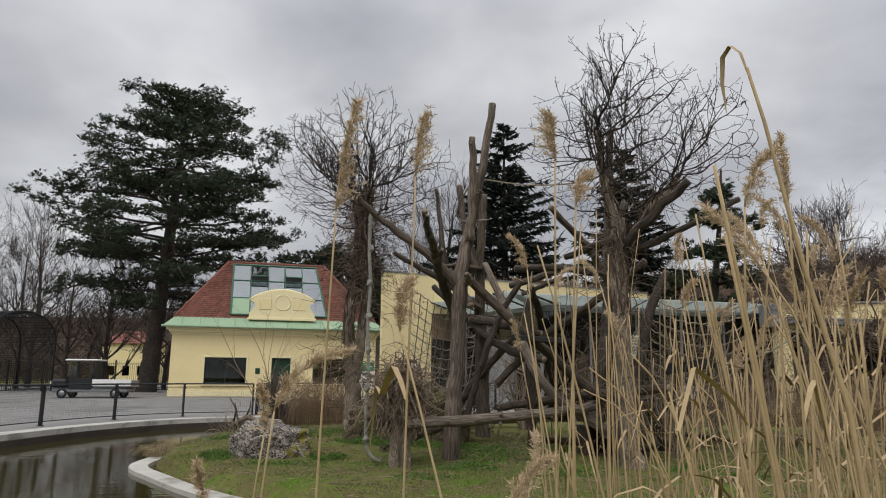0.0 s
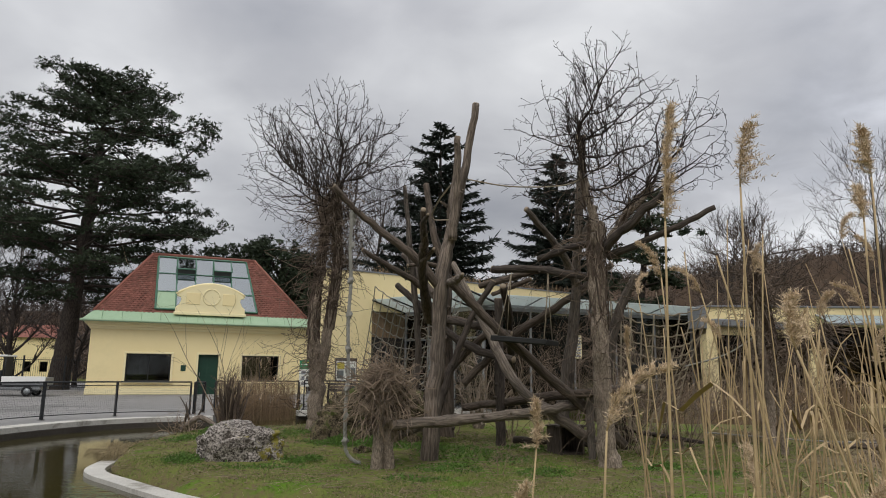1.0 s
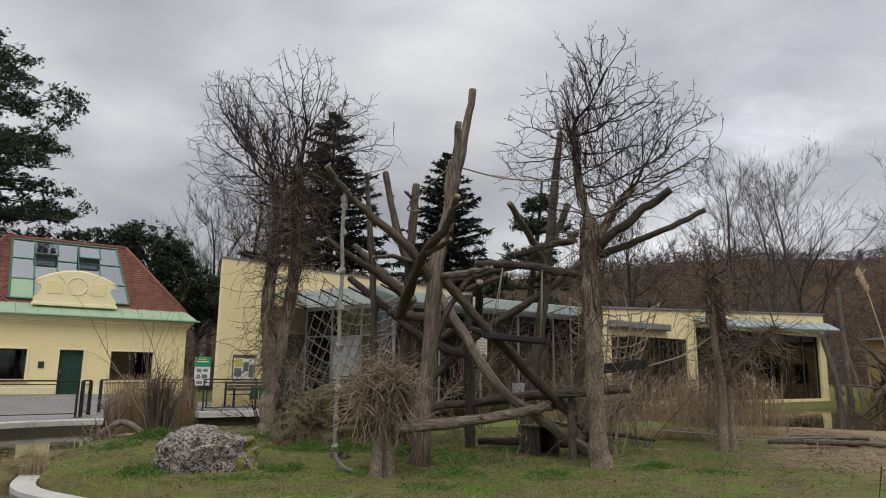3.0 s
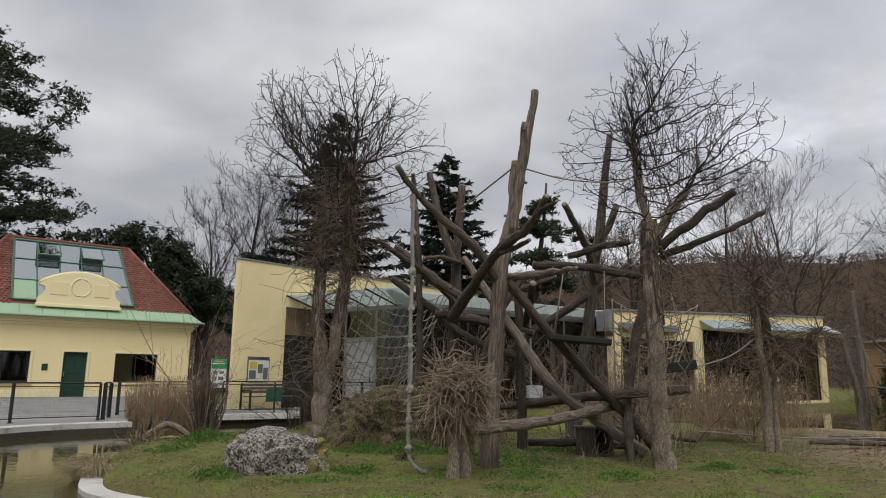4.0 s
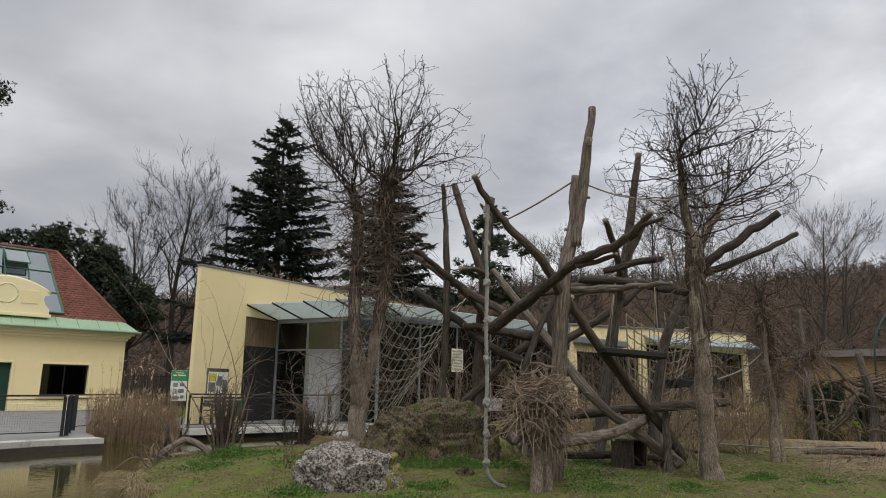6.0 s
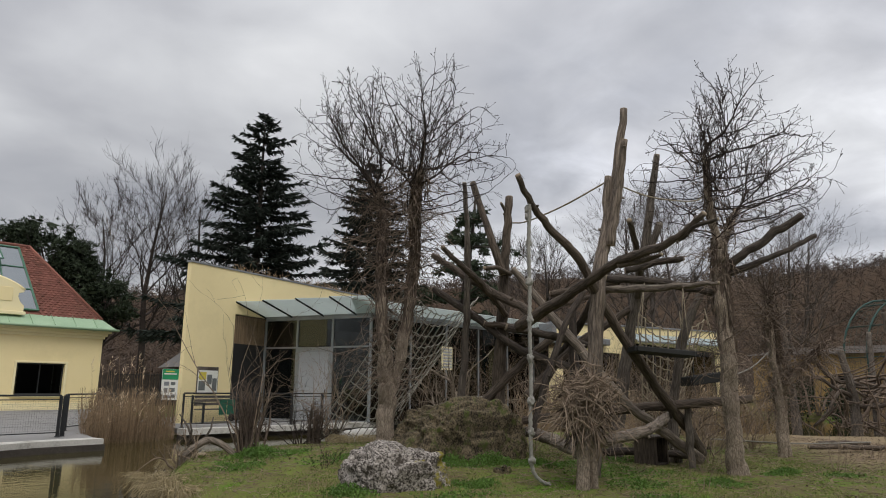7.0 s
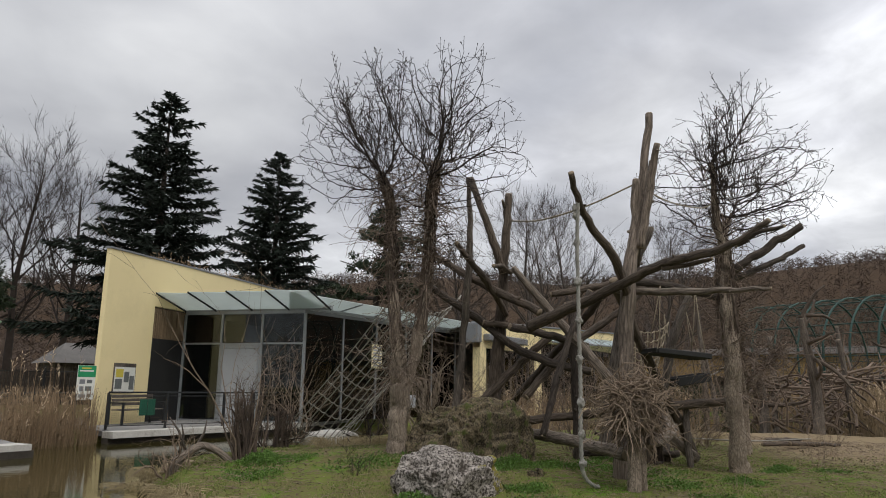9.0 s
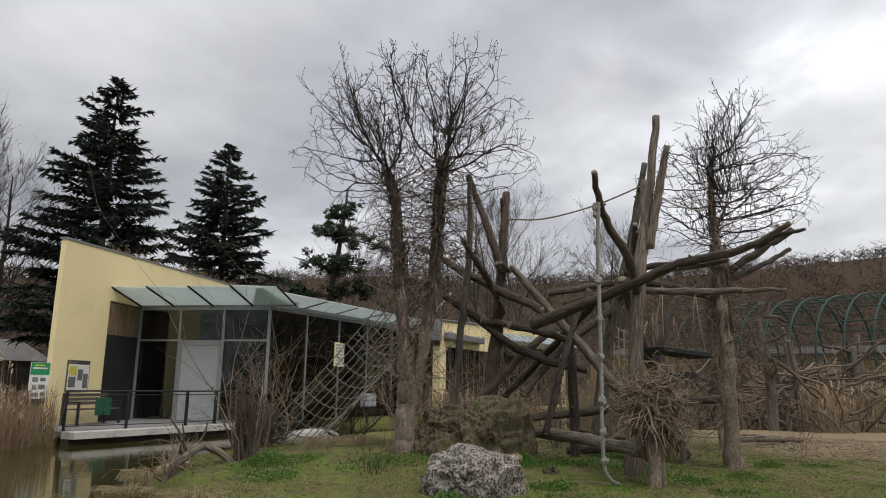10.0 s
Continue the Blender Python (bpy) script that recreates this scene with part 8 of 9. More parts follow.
def tall_reed(at, height, lean, droop, seed, plume=True, leaves=3, thick=0.0045, label="tall dry reed with feathery plume", head=0.0):
    """One near reed: a jointed stalk that leans, narrow bent leaves and a soft one-sided head."""
    rng = np.random.default_rng(seed)
    t = thing("reed", Matrix.Translation(at), label, "reed", "reeds at the bank")
    s = np.linspace(0, 1, 12)
    pts = np.stack((lean[0] * s ** 1.6, lean[1] * s ** 1.6, height * (s - droop * np.maximum(0, s - 0.72) ** 2 * 4)), 1)
    pts[:, 0] += droop * np.sign(lean[0] + 1e-6) * np.maximum(0, s - 0.7) ** 1.5 * 1.6
    tb = Tubes()
    tb.tube(pts, np.linspace(thick, thick * 0.5, 12), 6)
    tb.make("stalk", M["reed"], t)
    for k in range(leaves):
        i = rng.integers(3, 9)
        a = rng.uniform(0, 2 * math.pi)
        l = rng.uniform(0.25, 0.55)
        d = np.array((math.cos(a), math.sin(a), 0))
        w = np.array((-d[1], d[0], 0.25)) * rng.uniform(0.004, 0.010)
        line = [pts[i] + d * l * f + np.array((0, 0, l * (1.1 * f - rng.uniform(0.9, 1.7) * f * f))) for f in np.linspace(0, 1, 7)]
        verts, faces = [], []
        for j, c in enumerate(line):
            k2 = math.sin(math.pi * (0.15 + 0.8 * j / 6))
            verts += [c - w * k2, c + w * k2]
            if j:
                faces.append((2 * j - 2, 2 * j - 1, 2 * j + 1, 2 * j))
        mesh_object("leaf", verts, faces, M["reed"], t, True)
    if plume:
        hd = Tubes()
        n = 44
        end, dirn = pts[-1], unit(pts[-1] - pts[-2])
        length = head or rng.uniform(0.15, 0.25)
        n = int(44 * max(1.0, length / 0.2))
        side = unit(np.array((rng.normal(), rng.normal(), -0.3)))
        nod = np.array((side[0], side[1], -0.5)) * length * (0.12 if head else rng.uniform(0.35, 0.85))
        spine = [end + dirn * length * s + nod * s * s for s in np.linspace(0, 1, 6)]
        for k in range(n):
            # one drooping branchlet with its silky hairs
            f = (k + rng.uniform(0, 1)) / n * 0.92
            i = min(int(f * 5), 4)
            q = spine[i] + (spine[i + 1] - spine[i]) * (f * 5 - i)
            d = dirn * 0.9 + side * rng.uniform(0.0, 0.55) + rng.normal(0, 0.22, 3)
            l = rng.uniform(0.035, 0.070) * (1.05 - 0.6 * f)
            s = rng.uniform(0.05, 1, (44, 1))
            c = q + d * l * s + np.array((side[0] * 0.4, side[1] * 0.4, -0.35)) * l * s * s
            v = d * 0.5 + rng.normal(0, 0.6, (44, 3))
            hd.leaves(c, c + v * rng.uniform(0.006, 0.015, (44, 1)), 0.0019, np.cross(v, rng.normal(0, 1, (44, 3))))
        core = Tubes()
        core.tube(spine, np.linspace(thick * 0.5, 0.0008, 6), 4)
        core.make("spine", M["reed"], t)
        tagged(hd.make("plume", M["plume"], t, False), "soft buff seed head", kind="stuff")
    return t


def near_reeds():
    rng = np.random.default_rng(140)
    n = 0
    while n < 260:
        x, y = rng.uniform(0.05, 4.6), rng.uniform(1.25, 4.0)
        if x < 0.14 * y + 0.02 or x > 0.35 + 0.95 * y:
            continue
        edge = (x - 0.14 * y)
        if edge < 0.5 and rng.random() < 0.45:
            continue
        n += 1
        base = -0.30
        tall = rng.uniform(1.25, 1.95) + (0.35 if rng.random() < 0.14 else 0)
        tall += 0.10 * (y - 1.5)
        tall_reed((x, y, base), tall, (rng.normal(-0.05, 0.17), rng.normal(0, 0.12)), 0.0 if rng.random() < 0.8 else rng.uniform(0.1, 0.4), 1000 + n,
                  plume=tall > 1.55 and n % 4 == 0, leaves=int(rng.integers(0, 3)), thick=rng.uniform(0.0034, 0.0066),
                  label="tall dry reed with feathery plume" if tall > 1.55 and n % 4 == 0 else "broken dry reed stalk with bent leaves")
    # a few stragglers at the bed's edge
    for k, (x, y, h, lx) in enumerate(((-0.45, 1.62, 1.42, 0.04), (0.03, 1.55, 1.2, 0.1), (0.30, 1.7, 1.95, 0.03), (-0.55, 1.9, 1.35, 0.05), (-0.45, 1.7, 1.15, -0.1), (0.12, 2.2, 1.2, 0.15), (0.22, 1.5, 1.0, 0.1), (-0.1, 2.4, 1.0, 0.05), (0.62, 1.5, 1.9, 0.06))):
        tall_reed((x, y, -0.25), h, (lx, 0.05), 0.05, 1300 + k, plume=h > 1.1, leaves=2, thick=0.0048)


near_reeds()
# the tallest heads stand upright before the sky
for k, (x, h, lean, head) in enumerate(((-0.30, 1.87, 0.04, 0.33), (-0.10, 1.96, 0.03, 0.17), (0.24, 2.0, 0.03, 0.13), (0.80, 1.9, 0.03, 0.2))):
    tall_reed((x, 1.60, -0.25), h, (lean, 0.02), 0.0, 1400 + k, True, 1, 0.0046, "tall dry reed with a long upright plume", head)


def bent_reed():
    """A thick old stalk whose top leaf has snapped over."""
    t = thing("reed", Matrix.Translation((0.98, 1.5, -0.25)), "thick dry reed whose tip is bent over", "reed", "reeds at the bank")
    tb = Tubes()
    tb.tube([(0.0, 0, 0), (-0.08, 0, 0.9), (-0.12, 0, 1.42), (-0.19, 0, 1.73), (-0.25, 0, 2.06), (-0.28, 0, 2.19)], [0.0075, 0.007, 0.0062, 0.0052, 0.0042, 0.0036], 7)
    tb.make("stalk", M["reed"], t)
    line = [(-0.28, 0, 2.18), (-0.293, 0, 2.228), (-0.315, 0, 2.245), (-0.335, 0, 2.215), (-0.34, 0, 2.15), (-0.335, 0, 2.08)]
    verts = [(x, s * w, z) for (x, _, z), w in zip(line, (0.0065, 0.009, 0.012, 0.013, 0.010, 0.002)) for s in (-1, 1)]
    verts = [(x + 0.9 * y, y, z + 0.5 * y) for x, y, z in verts]
    mesh_object("leaf", verts, [(2 * i, 2 * i + 1, 2 * i + 3, 2 * i + 2) for i in range(5)], M["reed"], t, True)
    return t


bent_reed()

# ---- growth on the mound, litter heaps ----


def mound_growth():
    rng = np.random.default_rng(150)
    t = thing("mound_growth", Matrix.Translation((-0.64, 12.92, 0.04)), "moss, ivy and dead stems over the mound", "undergrowth", kind="stuff")
    n = 150
    a, e = rng.uniform(0, 2 * math.pi, n), rng.uniform(0.05, 1.35, n)
    v = np.stack((np.cos(a) * np.cos(e), np.sin(a) * np.cos(e), np.sin(e)), 1)
    c = v * np.array((1.08, 0.68, 0.92))
    tb, dry = Tubes(), Tubes()
    d = v * 0.6 + rng.normal(0, 0.6, (n, 3))
    pick = (np.sin(a * 2.0 + e * 3.0) + rng.normal(0, 0.6, n)) > 0.55
    tb.leaves(c[pick], (c + d * 0.05)[pick], 0.03, np.cross(d, rng.normal(0, 1, (n, 3)))[pick])
    tagged(tb.make("ivy", M["leaf"], t, False), kind="stuff")
    q = c[~pick]
    g = v[~pick] * 0.4 + rng.normal(0, 0.5, q.shape)
    dry.sticks(q - g * 0.03, q + g * rng.uniform(0.05, 0.18, (len(q), 1)), 0.003, 0.0015)
    tagged(dry.make("dead_stem_mass", M["vine"], t, False), kind="stuff")


mound_growth()

# ---- railings, signs, vehicles, cages ----


def railing(line, top, foot, label, group, mesh=True, spacing=None, lean=0.0):
    """Black iron railing: flat posts at the given places, two top tubes, a low bar and a wire mesh."""
    pts = np.array(line, float)
    o = np.array((*pts[0], foot))
    t = thing("railing", Matrix.Translation(o), label, "railing", group)
    for i, (x, y) in enumerate(pts):
        d = pts[min(i + 1, len(pts) - 1)] - pts[max(i - 1, 0)]
        a = math.atan2(d[1], d[0])
        bm = box(bmesh.new(), -0.018, 0.018, -0.05, 0.05, 0.0, top - foot, 0.005)
        bmesh.ops.rotate(bm, verts=bm.verts, cent=(0, 0, 0), matrix=Matrix.Rotation(a, 3, "Z"))
        bmesh.ops.translate(bm, verts=bm.verts, vec=(x - o[0], y - o[1], 0))
        post = part("post", bm, M["black_iron"], t)
        bm = box(bmesh.new(), -0.06, 0.06, -0.07, 0.07, 0.0, 0.012, 0.003)
        bmesh.ops.translate(bm, verts=bm.verts, vec=(x - o[0], y - o[1], 0.001))
        part("base_plate", bm, M["black_iron"], post)
    c = spline([(x, y, 0, 0) for x, y in pts], 8)[:, :2] - o[:2]
    for z, r in ((top - foot + 0.01, 0.022), (top - foot - 0.085, 0.012), (0.10, 0.012)):
        tb = Tubes()
        tb.tube(np.column_stack((c, np.full(len(c), z))), [r] * len(c), 7)
        tb.make("rail", M["black_iron"], t)
    if mesh:
        tb = Tubes()
        seg = np.linalg.norm(np.diff(c, axis=0), axis=1)
        s = np.concatenate(([0], np.cumsum(seg)))
        u = np.arange(0.03, s[-1], 0.055)
        px = np.stack((np.interp(u, s, c[:, 0]), np.interp(u, s, c[:, 1])), 1)
        lo = np.column_stack((px, np.full(len(u), 0.10)))
        hi = np.column_stack((px, np.full(len(u), top - foot - 0.09)))
        tb.sticks(lo, hi, 0.0016, 0.0016)
        for z in np.arange(0.15, top - foot - 0.1, 0.055):
            a = np.column_stack((c, np.full(len(c), z)))
            tb.sticks(a[:-1], a[1:], 0.0016, 0.0016)
        tagged(tb.make("wire_mesh", M["black_iron"], t, False), "fine dark wire mesh", kind="stuff")
    return t


railing([(-5.95, 22.15), (-7.75, 21.15), (-8.95, 19.35), (-9.5, 16.8), (-9.65, 14.2), (-9.75, 11.6)], 0.97, 0.03, "black iron railing with wire mesh along the forecourt edge", "railings")
railing([(-5.85, 22.3), (-5.8, 23.3)], 0.97, 0.03, "short black railing return at the corner", "railings")
railing([(-5.7, 24.6), (-4.4, 26.9), (-3.1, 26.2)], 0.97, 0.03, "black railing behind the reeds", "railings")
railing([(-2.76, 24.36), (-1.17, 24.55), (0.60, 24.80), (1.9, 25.55), (3.6, 26.6)], 1.02, 0.07, "black iron railing along the pavilion terrace", "railings")


def bench():
    t = thing("bench", PAV @ Matrix.Translation((1.2, -0.62, 0.065)), "dark slatted bench with two green panels on its back", "bench")
    for x in (-0.95, 0.95):
        boxed("leg", x - 0.03, x + 0.03, -0.28, -0.22, 0.0, 0.62, M["black_iron"], t, 0.005)
        boxed("leg", x - 0.03, x + 0.03, 0.20, 0.26, 0.0, 0.88, M["black_iron"], t, 0.005)
        boxed("armrest", x - 0.035, x + 0.035, -0.30, 0.20, 0.621, 0.66, M["black_iron"], t, 0.008)
    for k in range(4):
        boxed("seat_slat", -0.92, 0.92, -0.26 + 0.115 * k, -0.17 + 0.115 * k, 0.42, 0.45, M["grey_wood"], t, 0.006)
    for k in range(3):
        boxed("back_slat", -0.92, 0.92, 0.16, 0.19, 0.55 + 0.115 * k, 0.64 + 0.115 * k, M["grey_wood"], t, 0.006)
    for x in (-0.32, 0.06):
        boxed("panel", x, x + 0.34, -0.33, -0.305, 0.26, 0.74, M["panel_green"], t, 0.006, "green panel with a pale edge")
    return t


bench()


def info_sign(at, turn, w, h, z0, label, head="sign_green"):
    t = thing("information_sign", pose(*at, 0, 0, turn), label, "sign", "signs")
    for x in (-w / 2 + 0.05, w / 2 - 0.05):
        boxed("post", x - 0.02, x + 0.02, 0.012, 0.05, 0.0, z0 + h, M["black_iron"], t, 0.004)
    b = boxed("board", -w / 2, w / 2, -0.012, 0.010, z0, z0 + h, M["paper"], t, 0.004)
    boxed("header", -w / 2 + 0.004, w / 2 - 0.004, -0.018, -0.013, z0 + h * 0.66, z0 + h - 0.004, M[head], b, 0)
    boxed("text_bar", -w * 0.30, w * 0.22, -0.022, -0.0185, z0 + h * 0.90, z0 + h * 0.94, M["print_yellow"], b, 0)
    boxed("text_bar", -w * 0.40, w * 0.36, -0.022, -0.0185, z0 + h * 0.82, z0 + h * 0.86, M["paper"], b, 0)
    for k, (x, z, ww, hh) in enumerate(((-0.36, 0.46, 0.30, 0.13), (0.05, 0.48, 0.28, 0.10), (-0.34, 0.24, 0.22, 0.15), (-0.02, 0.26, 0.34, 0.13), (-0.36, 0.06, 0.4, 0.10), (0.12, 0.08, 0.22, 0.10))):
        boxed("picture", x * w, (x + ww) * w, -0.016, -0.0125, z0 + z * h, z0 + (z + hh) * h, M["print_dark"] if k % 2 else M["grey_metal"], b, 0)
    return t


info_sign((-2.85, 26.3, 0.05), 14, 0.52, 0.95, 0.75, "green and white information sign with small pictures")


def golf_cart():
    t = thing("utility_cart", pose(-17.1, 34.6, 0.11, 0, 0, 6), "grey electric utility cart with white roof and cargo bed", "cart")
    boxed("chassis", -1.75, 1.75, -0.6, 0.6, 0.28, 0.48, M["grey_metal"], t, 0.04)
    boxed("cargo_bed", 0.15, 1.9, -0.66, 0.66, 0.50, 0.86, M["grey_metal"], t, 0.03, "pale grey cargo bed")
    boxed("tailboard", 0.12, 1.93, -0.69, -0.665, 0.60, 0.90, M["white"], t, 0.006)
    boxed("bonnet", -1.85, -1.05, -0.58, 0.58, 0.48, 0.92, M["black_iron"], t, 0.12)
    boxed("seat", -0.55, 0.05, -0.55, 0.55, 0.50, 0.78, M["black_iron"], t, 0.05)
    boxed("seat_back", -0.03, 0.08, -0.55, 0.55, 0.785, 1.18, M["black_iron"], t, 0.03)
    boxed("roof", -1.25, 0.25, -0.62, 0.62, 1.78, 1.86, M["white"], t, 0.03, "flat white roof")
    for x0, x1 in ((-1.15, -1.05), (0.18, 0.18)):
        for y in (-0.56, 0.56):
            tb = Tubes()
            tb.tube([(x0, y, 0.85), (x1, y, 1.78)], [0.022, 0.022], 6)
            tb.make("roof_post", M["black_iron"], t)
    boxed("cab_back", 0.085, 0.115, -0.58, 0.58, 0.48, 1.77, M["black_iron"], t, 0.01)
    for y in (-0.60, 0.57):
        boxed("cab_door", -1.0, 0.08, y, y + 0.03, 0.40, 0.95, M["black_iron"], t, 0.01)
    mesh_object("windscreen", [(-1.12, -0.54, 0.95), (-1.12, 0.54, 0.95), (-1.07, 0.54, 1.75), (-1.07, -0.54, 1.75)], [(0, 1, 2, 3)], M["glass"], t)
    for x in (-1.25, 1.2):
        for y in (-0.62, 0.62):
            tyre = Tubes()
            tyre.tube([(x + 0.19 * math.cos(a), y, 0.235 + 0.19 * math.sin(a)) for a in np.linspace(0, 2 * math.pi, 19)], [0.055] * 19, 7)
            w = tyre.make("wheel", M["rubber"], t)
            hub = Tubes()
            hub.tube([(x, y - 0.04, 0.235), (x, y + 0.04, 0.235)], [0.14, 0.14], 14)
            hub.make("rim", M["steel"], w)
    for y in (-0.42, 0.42):
        boxed("headlight", -1.88, -1.83, y - 0.09, y + 0.09, 0.66, 0.78, M["white"], t, 0.01)
    tb = Tubes()
    tb.tube([(-1.0, -0.28, 0.95), (-0.72, -0.28, 1.12)], [0.02, 0.02], 6)
    wl = tb.make("steering_column", M["black_iron"], t)
    tb = Tubes()
    tb.tube([(-0.72 + 0.06 * math.cos(a), -0.28 + 0.17 * math.sin(a), 1.12 + 0.15 * math.cos(a)) for a in np.linspace(0, 2 * math.pi, 15)], [0.014] * 15, 5)
    tb.make("steering_wheel", M["black_iron"], wl)
    return t


golf_cart()


def arched_cage(name, at, turn, length, half, spring, rise, arches, mat, label, purlins=7, wire=0.22, wire_r=0.006):
    """A tunnel of bent tubes with long purlins and wire netting."""
    t = thing(name, pose(*at, 0, 0, turn), label, "cage")

    def rib(x, a):
        return (x, half * math.cos(a), spring + rise * math.sin(a))
    for k in range(arches):
        x = length * k / (arches - 1)
        tb = Tubes()
        pts = [(x, half, 0.0), (x, half, spring * 0.6)] + [rib(x, a) for a in np.linspace(0, math.pi, 15)] + [(x, -half, spring * 0.6), (x, -half, 0.0)]
        tb.tube(pts, [0.055] * len(pts), 6)
        tb.make("hoop", M[mat], t)
    for a in np.linspace(0, math.pi, purlins):
        tb = Tubes()
        p = [rib(x, a) for x in np.linspace(0, length, 5)]
        tb.tube(p, [0.03] * 5, 5)
        tb.make("purlin", M[mat], t)
    tb = Tubes()
    for x in np.arange(0, length, wire):
        ring = np.array([(x, half, 0.0)] + [rib(x, a) for a in np.linspace(0, math.pi, 13)] + [(x, -half, 0.0)])
        tb.sticks(ring[:-1], ring[1:], wire_r, wire_r)
    for a in np.linspace(0, math.pi, 26):
        tb.sticks([rib(0, a)], [rib(length, a)], wire_r, wire_r)
    for z in np.arange(0.2, spring, wire):
        tb.sticks([(0, half, z), (0, -half, z)], [(length, half, z), (length, -half, z)], wire_r, wire_r)
    tagged(tb.make("netting", M[mat], t, False), "dark wire netting", kind="stuff")
    return t


arched_cage("aviary", (-44.0, 43.0, 0.15), -4, 19.0, 3.0, 3.2, 1.6, 9, "black_iron", "dark iron aviary cage beside the forecourt", wire=0.12, wire_r=0.016)
arched_cage("aviary", (33.2, 23.2, -0.1), -100.2, 28.0, 3.3, 3.1, 3.2, 22, "aviary_green", "green hooped aviary tunnel beyond the reeds", wire=0.3, wire_r=0.006)
boxed_wall = thing("garden_wall", pose(-30.0, 27.3, 0.0, 0, 0, 5), "low cream garden wall by the cage", "wall")
boxed("wall", 0, 12.0, 0, 0.35, -0.1, 0.62, M["cream"], boxed_wall, 0.01)
boxed("coping_stone", -0.05, 12.05, -0.05, 0.40, 0.623, 0.70, M["coping"], boxed_wall, 0.01)
info_sign((-21.6, 30.0, 0.02), 20, 0.7, 0.45, 0.55, "small pale notice board at the cage")


def iron_fence(p, q, height, label):
    p, q = np.array(p, float), np.array(q, float)
    t = thing("fence", Matrix.Translation((*p, 0.15)), label, "fence")
    d = q - p
    n = int(np.linalg.norm(d) / 2.4)
    for k in range(n + 1):
        c = d * k / n
        boxed("post", c[0] - 0.04, c[0] + 0.04, c[1] - 0.04, c[1] + 0.04, 0, height + 0.1, M["black_iron"], t, 0.008)
    for z in (0.2, height - 0.15):
        tb = Tubes()
        tb.tube([(0, 0, z), (*d, z)], [0.02, 0.02], 5)
        tb.make("rail", M["black_iron"], t)
    u = np.arange(0, 1, 0.13 / np.linalg.norm(d))[:, None] * d
    tb = Tubes()
    tb.sticks(np.column_stack((u, np.full(len(u), 0.1))), np.column_stack((u, np.full(len(u), height))), 0.011, 0.009)
    tagged(tb.make("bars", M["black_iron"], t, False), "thin upright bars", kind="stuff")
    return t


iron_fence((-40, 46.5), (-15.5, 43.0), 1.9, "black iron bar fence behind the forecourt")
iron_fence((-3.0, 43.0), (4.0, 40.0), 1.8, "dark fence between the house and the trees")


def plank_fence():
    t = thing("wooden_fence", pose(-8.0, 46.5, 0.15, 0, 0, -4), "dark weathered plank fence behind the reeds", "fence")
    rng = np.random.default_rng(8)
    for k in range(70):
        boxed("plank", 0.24 * k, 0.24 * k + 0.22, -0.015, 0.015, 0.0, 1.75 + rng.normal(0, 0.03), M["dark_log"], t, 0)
    boxed("rail", 0, 16.8, 0.016, 0.06, 0.5, 0.6, M["dark_log"], t, 0)
    boxed("rail", 0, 16.8, 0.016, 0.06, 1.4, 1.5, M["dark_log"], t, 0)
    return t


plank_fence()

# posts and a lattice of dead boughs on the next island
for k, (x, y, h, r, lx) in enumerate(((16.7, 18.3, 4.2, 0.10, 0.0), (19.5, 17.0, 3.4, 0.11, 0.35), (21.5, 15.0, 3.8, 0.10, -0.2), (17.6, 13.6, 3.0, 0.10, -0.3), (24.0, 13.0, 3.6, 0.11, 0.4), (14.8, 16.9, 2.6, 0.09, -0.45))):
    log("post", [(x, y, -0.9, r * 1.5), (x + lx * 0.3, y, h * 0.4, r * 1.35), (x + lx, y + 0.1, h, r * 1.1)], "grey_wood", "weathered climbing post standing in the shallows", seed=200 + k, group="shallows posts", category="post")


def bough_lattice():
    rng = np.random.default_rng(210)
    t = thing("bough_lattice", Matrix.Translation((18.0, 14.0, 0.0)), "heaped lattice of dead boughs between the posts", "branches")
    tb = Tubes()
    for k in range(210):
        p = np.array((rng.uniform(-2.6, 6.5), rng.uniform(-3.0, 3.5), rng.uniform(0.1, 1.9)))
        a = rng.normal(-0.7, 0.55)
        pts, _ = wander(rng, p, (math.cos(a), math.sin(a), rng.normal(0, 0.16)), rng.uniform(1.2, 4.2), 8, 0.24, 0.0)
        w = rng.uniform(0.02, 0.075)
        tb.tube(pts, np.linspace(w, w * 0.4, 9), 6)
    for k in range(120):
        p = np.array((rng.uniform(-2.6, 6.5), rng.uniform(-3.0, 3.5), rng.uniform(-0.4, 0.8)))
        pts, _ = wander(rng, p, (rng.normal(0, 0.5), rng.normal(0, 0.5), 1.0), rng.uniform(0.9, 2.6), 6, 0.24, 0.0)
        tb.tube(pts, np.linspace(0.045, 0.014, 7), 5)
    tagged(tb.make("bough_mass", M["vine"], t, False), kind="stuff")
    return t


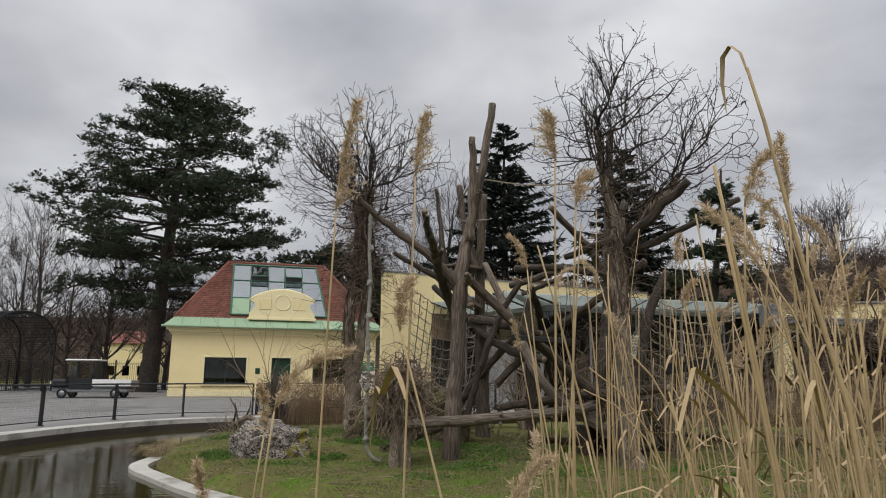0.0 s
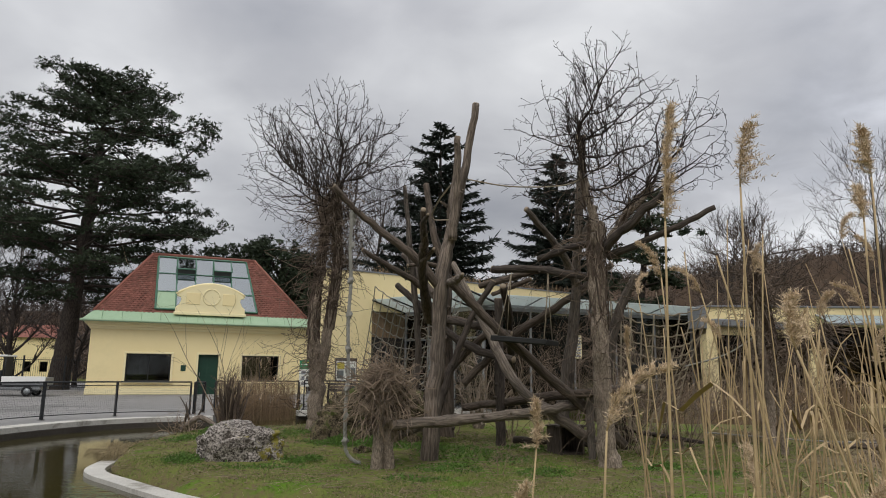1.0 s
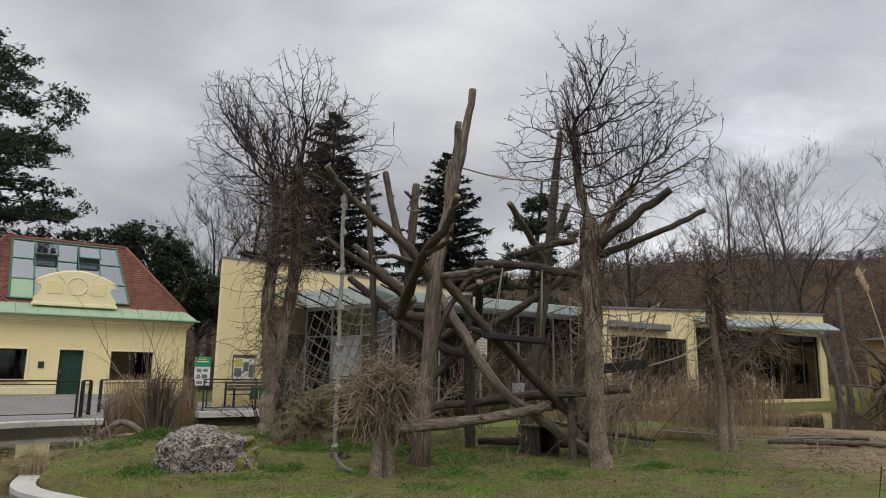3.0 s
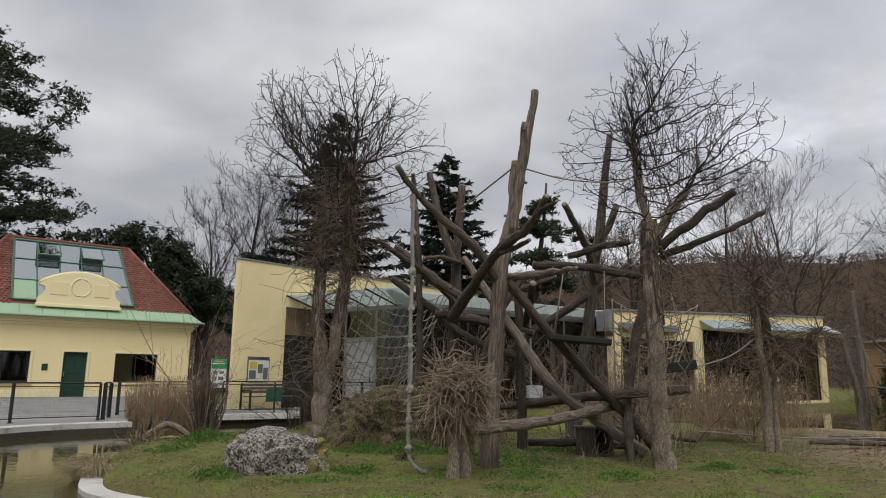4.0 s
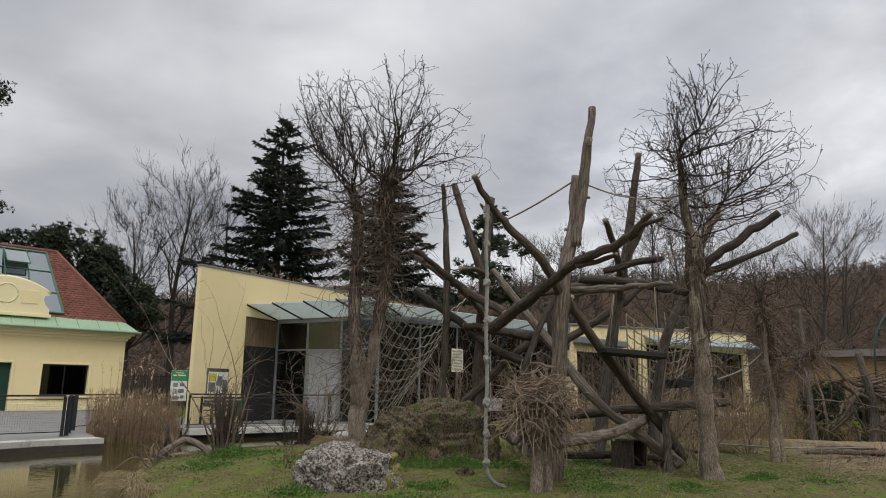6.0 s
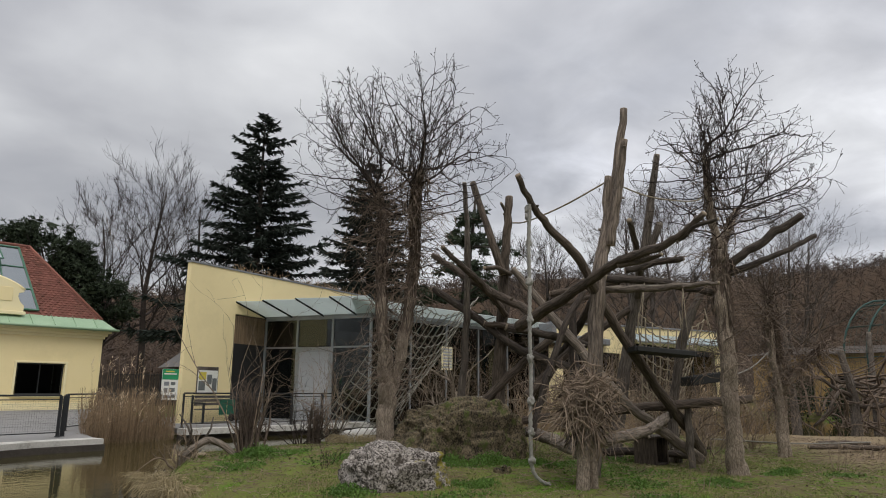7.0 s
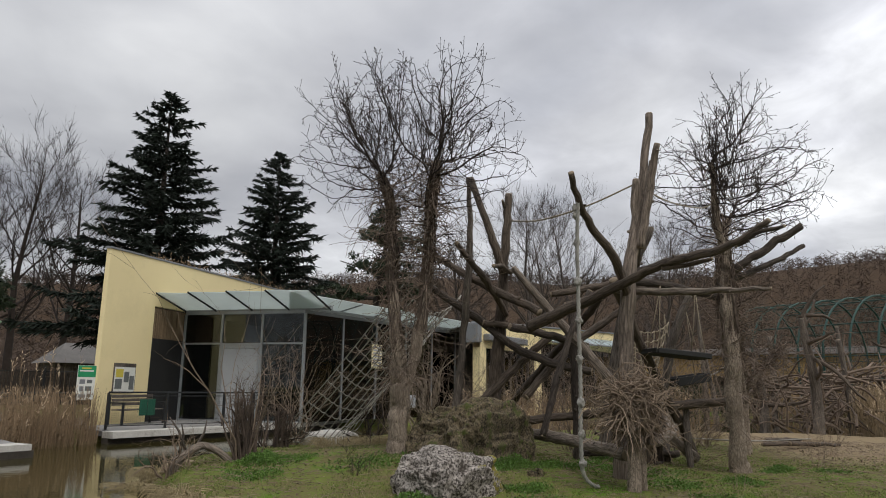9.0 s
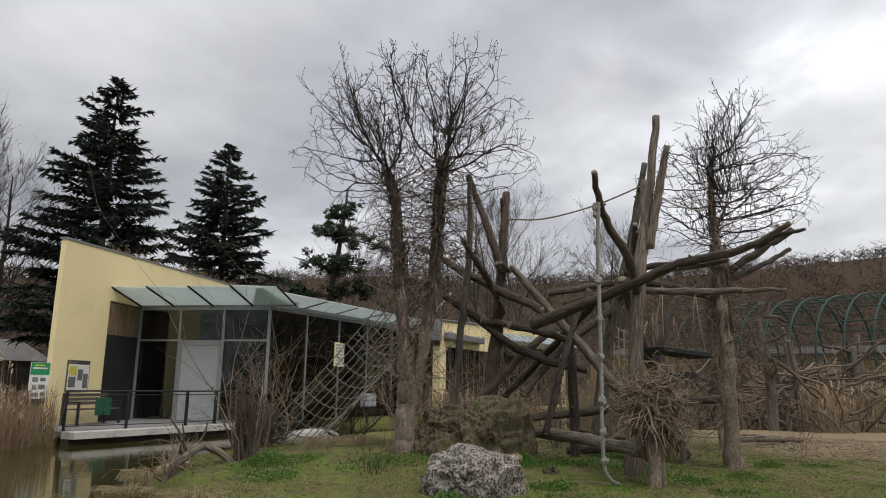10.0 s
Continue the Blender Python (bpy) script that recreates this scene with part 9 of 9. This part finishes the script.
def dead_tree(at, height, seed, lean, label):
    """A gnarled climbing trunk in the shallows: a bent stem, crooked arms and level boughs."""
    rng = np.random.default_rng(seed)
    t = thing("dead_tree", Matrix.Translation(at), label, "tree", "shallows trunks")
    stem = spline([(0, 0, -0.7, 0.20), (0.05, 0, height * 0.3, 0.15), (lean * 0.4, 0, height * 0.6, 0.13), (lean, 0.1, height, 0.09)], 7)
    tb = Tubes()
    tb.bark(stem, 16, 0.08, 0.10, 0.12, seed * 1.0)
    tb.make("trunk", M["grey_wood"], t)
    for k in range(6):
        a = rng.uniform(0, 2 * math.pi)
        i = rng.integers(len(stem) // 3, len(stem))
        pts, _ = wander(rng, stem[i, :3], (math.cos(a), math.sin(a), rng.uniform(-0.05, 0.9)), rng.uniform(0.9, 2.4), 7, 0.26, 0.02)
        tb = Tubes()
        tb.bark(np.column_stack((pts, np.linspace(0.075, 0.03, 8))), 10, 0.12, 0.10, 0.12, seed + k)
        tb.make("branch", M["brown_log"], t)
    return t


dead_tree((16.6, 16.1, 0.0), 2.6, 301, -0.3, "gnarled grey trunk with crooked arms in the shallows")
dead_tree((14.5, 13.5, 0.0), 3.5, 302, -0.35, "tall bent grey trunk with crooked arms in the shallows")
dead_tree((19.5, 12.2, 0.0), 2.8, 303, 0.4, "leaning grey trunk among heaped boughs")
bough_lattice()


def evergreen_bush(at, size, seed, label):
    rng = np.random.default_rng(seed)
    t = thing("evergreen_bush", Matrix.Translation(at), label, "bush", "evergreen bushes")
    n = 1500
    v = rng.normal(0, 1, (n, 3))
    v /= np.linalg.norm(v, axis=1)[:, None]
    c = v * rng.uniform(0.55, 1.0, (n, 1)) * np.array(size) * (0.8 + 0.3 * np.sin(v[:, :1] * 5 + seed)) + np.array((0, 0, size[2] * 0.8))
    tb = Tubes()
    for k in range(3):
        d = rng.normal(0, 1, (n, 3)) + np.array((0, 0, 0.3))
        tb.leaves(c, c + d * 0.10, 0.10, np.cross(d, rng.normal(0, 1, (n, 3))))
    tagged(tb.make("foliage", M["needles"], t, False), kind="stuff")
    tr = Tubes()
    tr.tube([(0, 0, -0.2), (0, 0, size[2])], [0.08, 0.03], 6)
    tr.make("stem", M["dark_bark"], t)
    return t


evergreen_bush((30.5, 27.2, 0.0), (1.8, 1.2, 1.1), 1, "dark evergreen bush by the annexe")
evergreen_bush((33.5, 24.0, 0.0), (1.5, 1.2, 0.9), 2, "dark evergreen bush by the water")
evergreen_bush((27.5, 22.5, -0.1), (1.3, 1.0, 0.9), 3, "dark evergreen bush by the water")
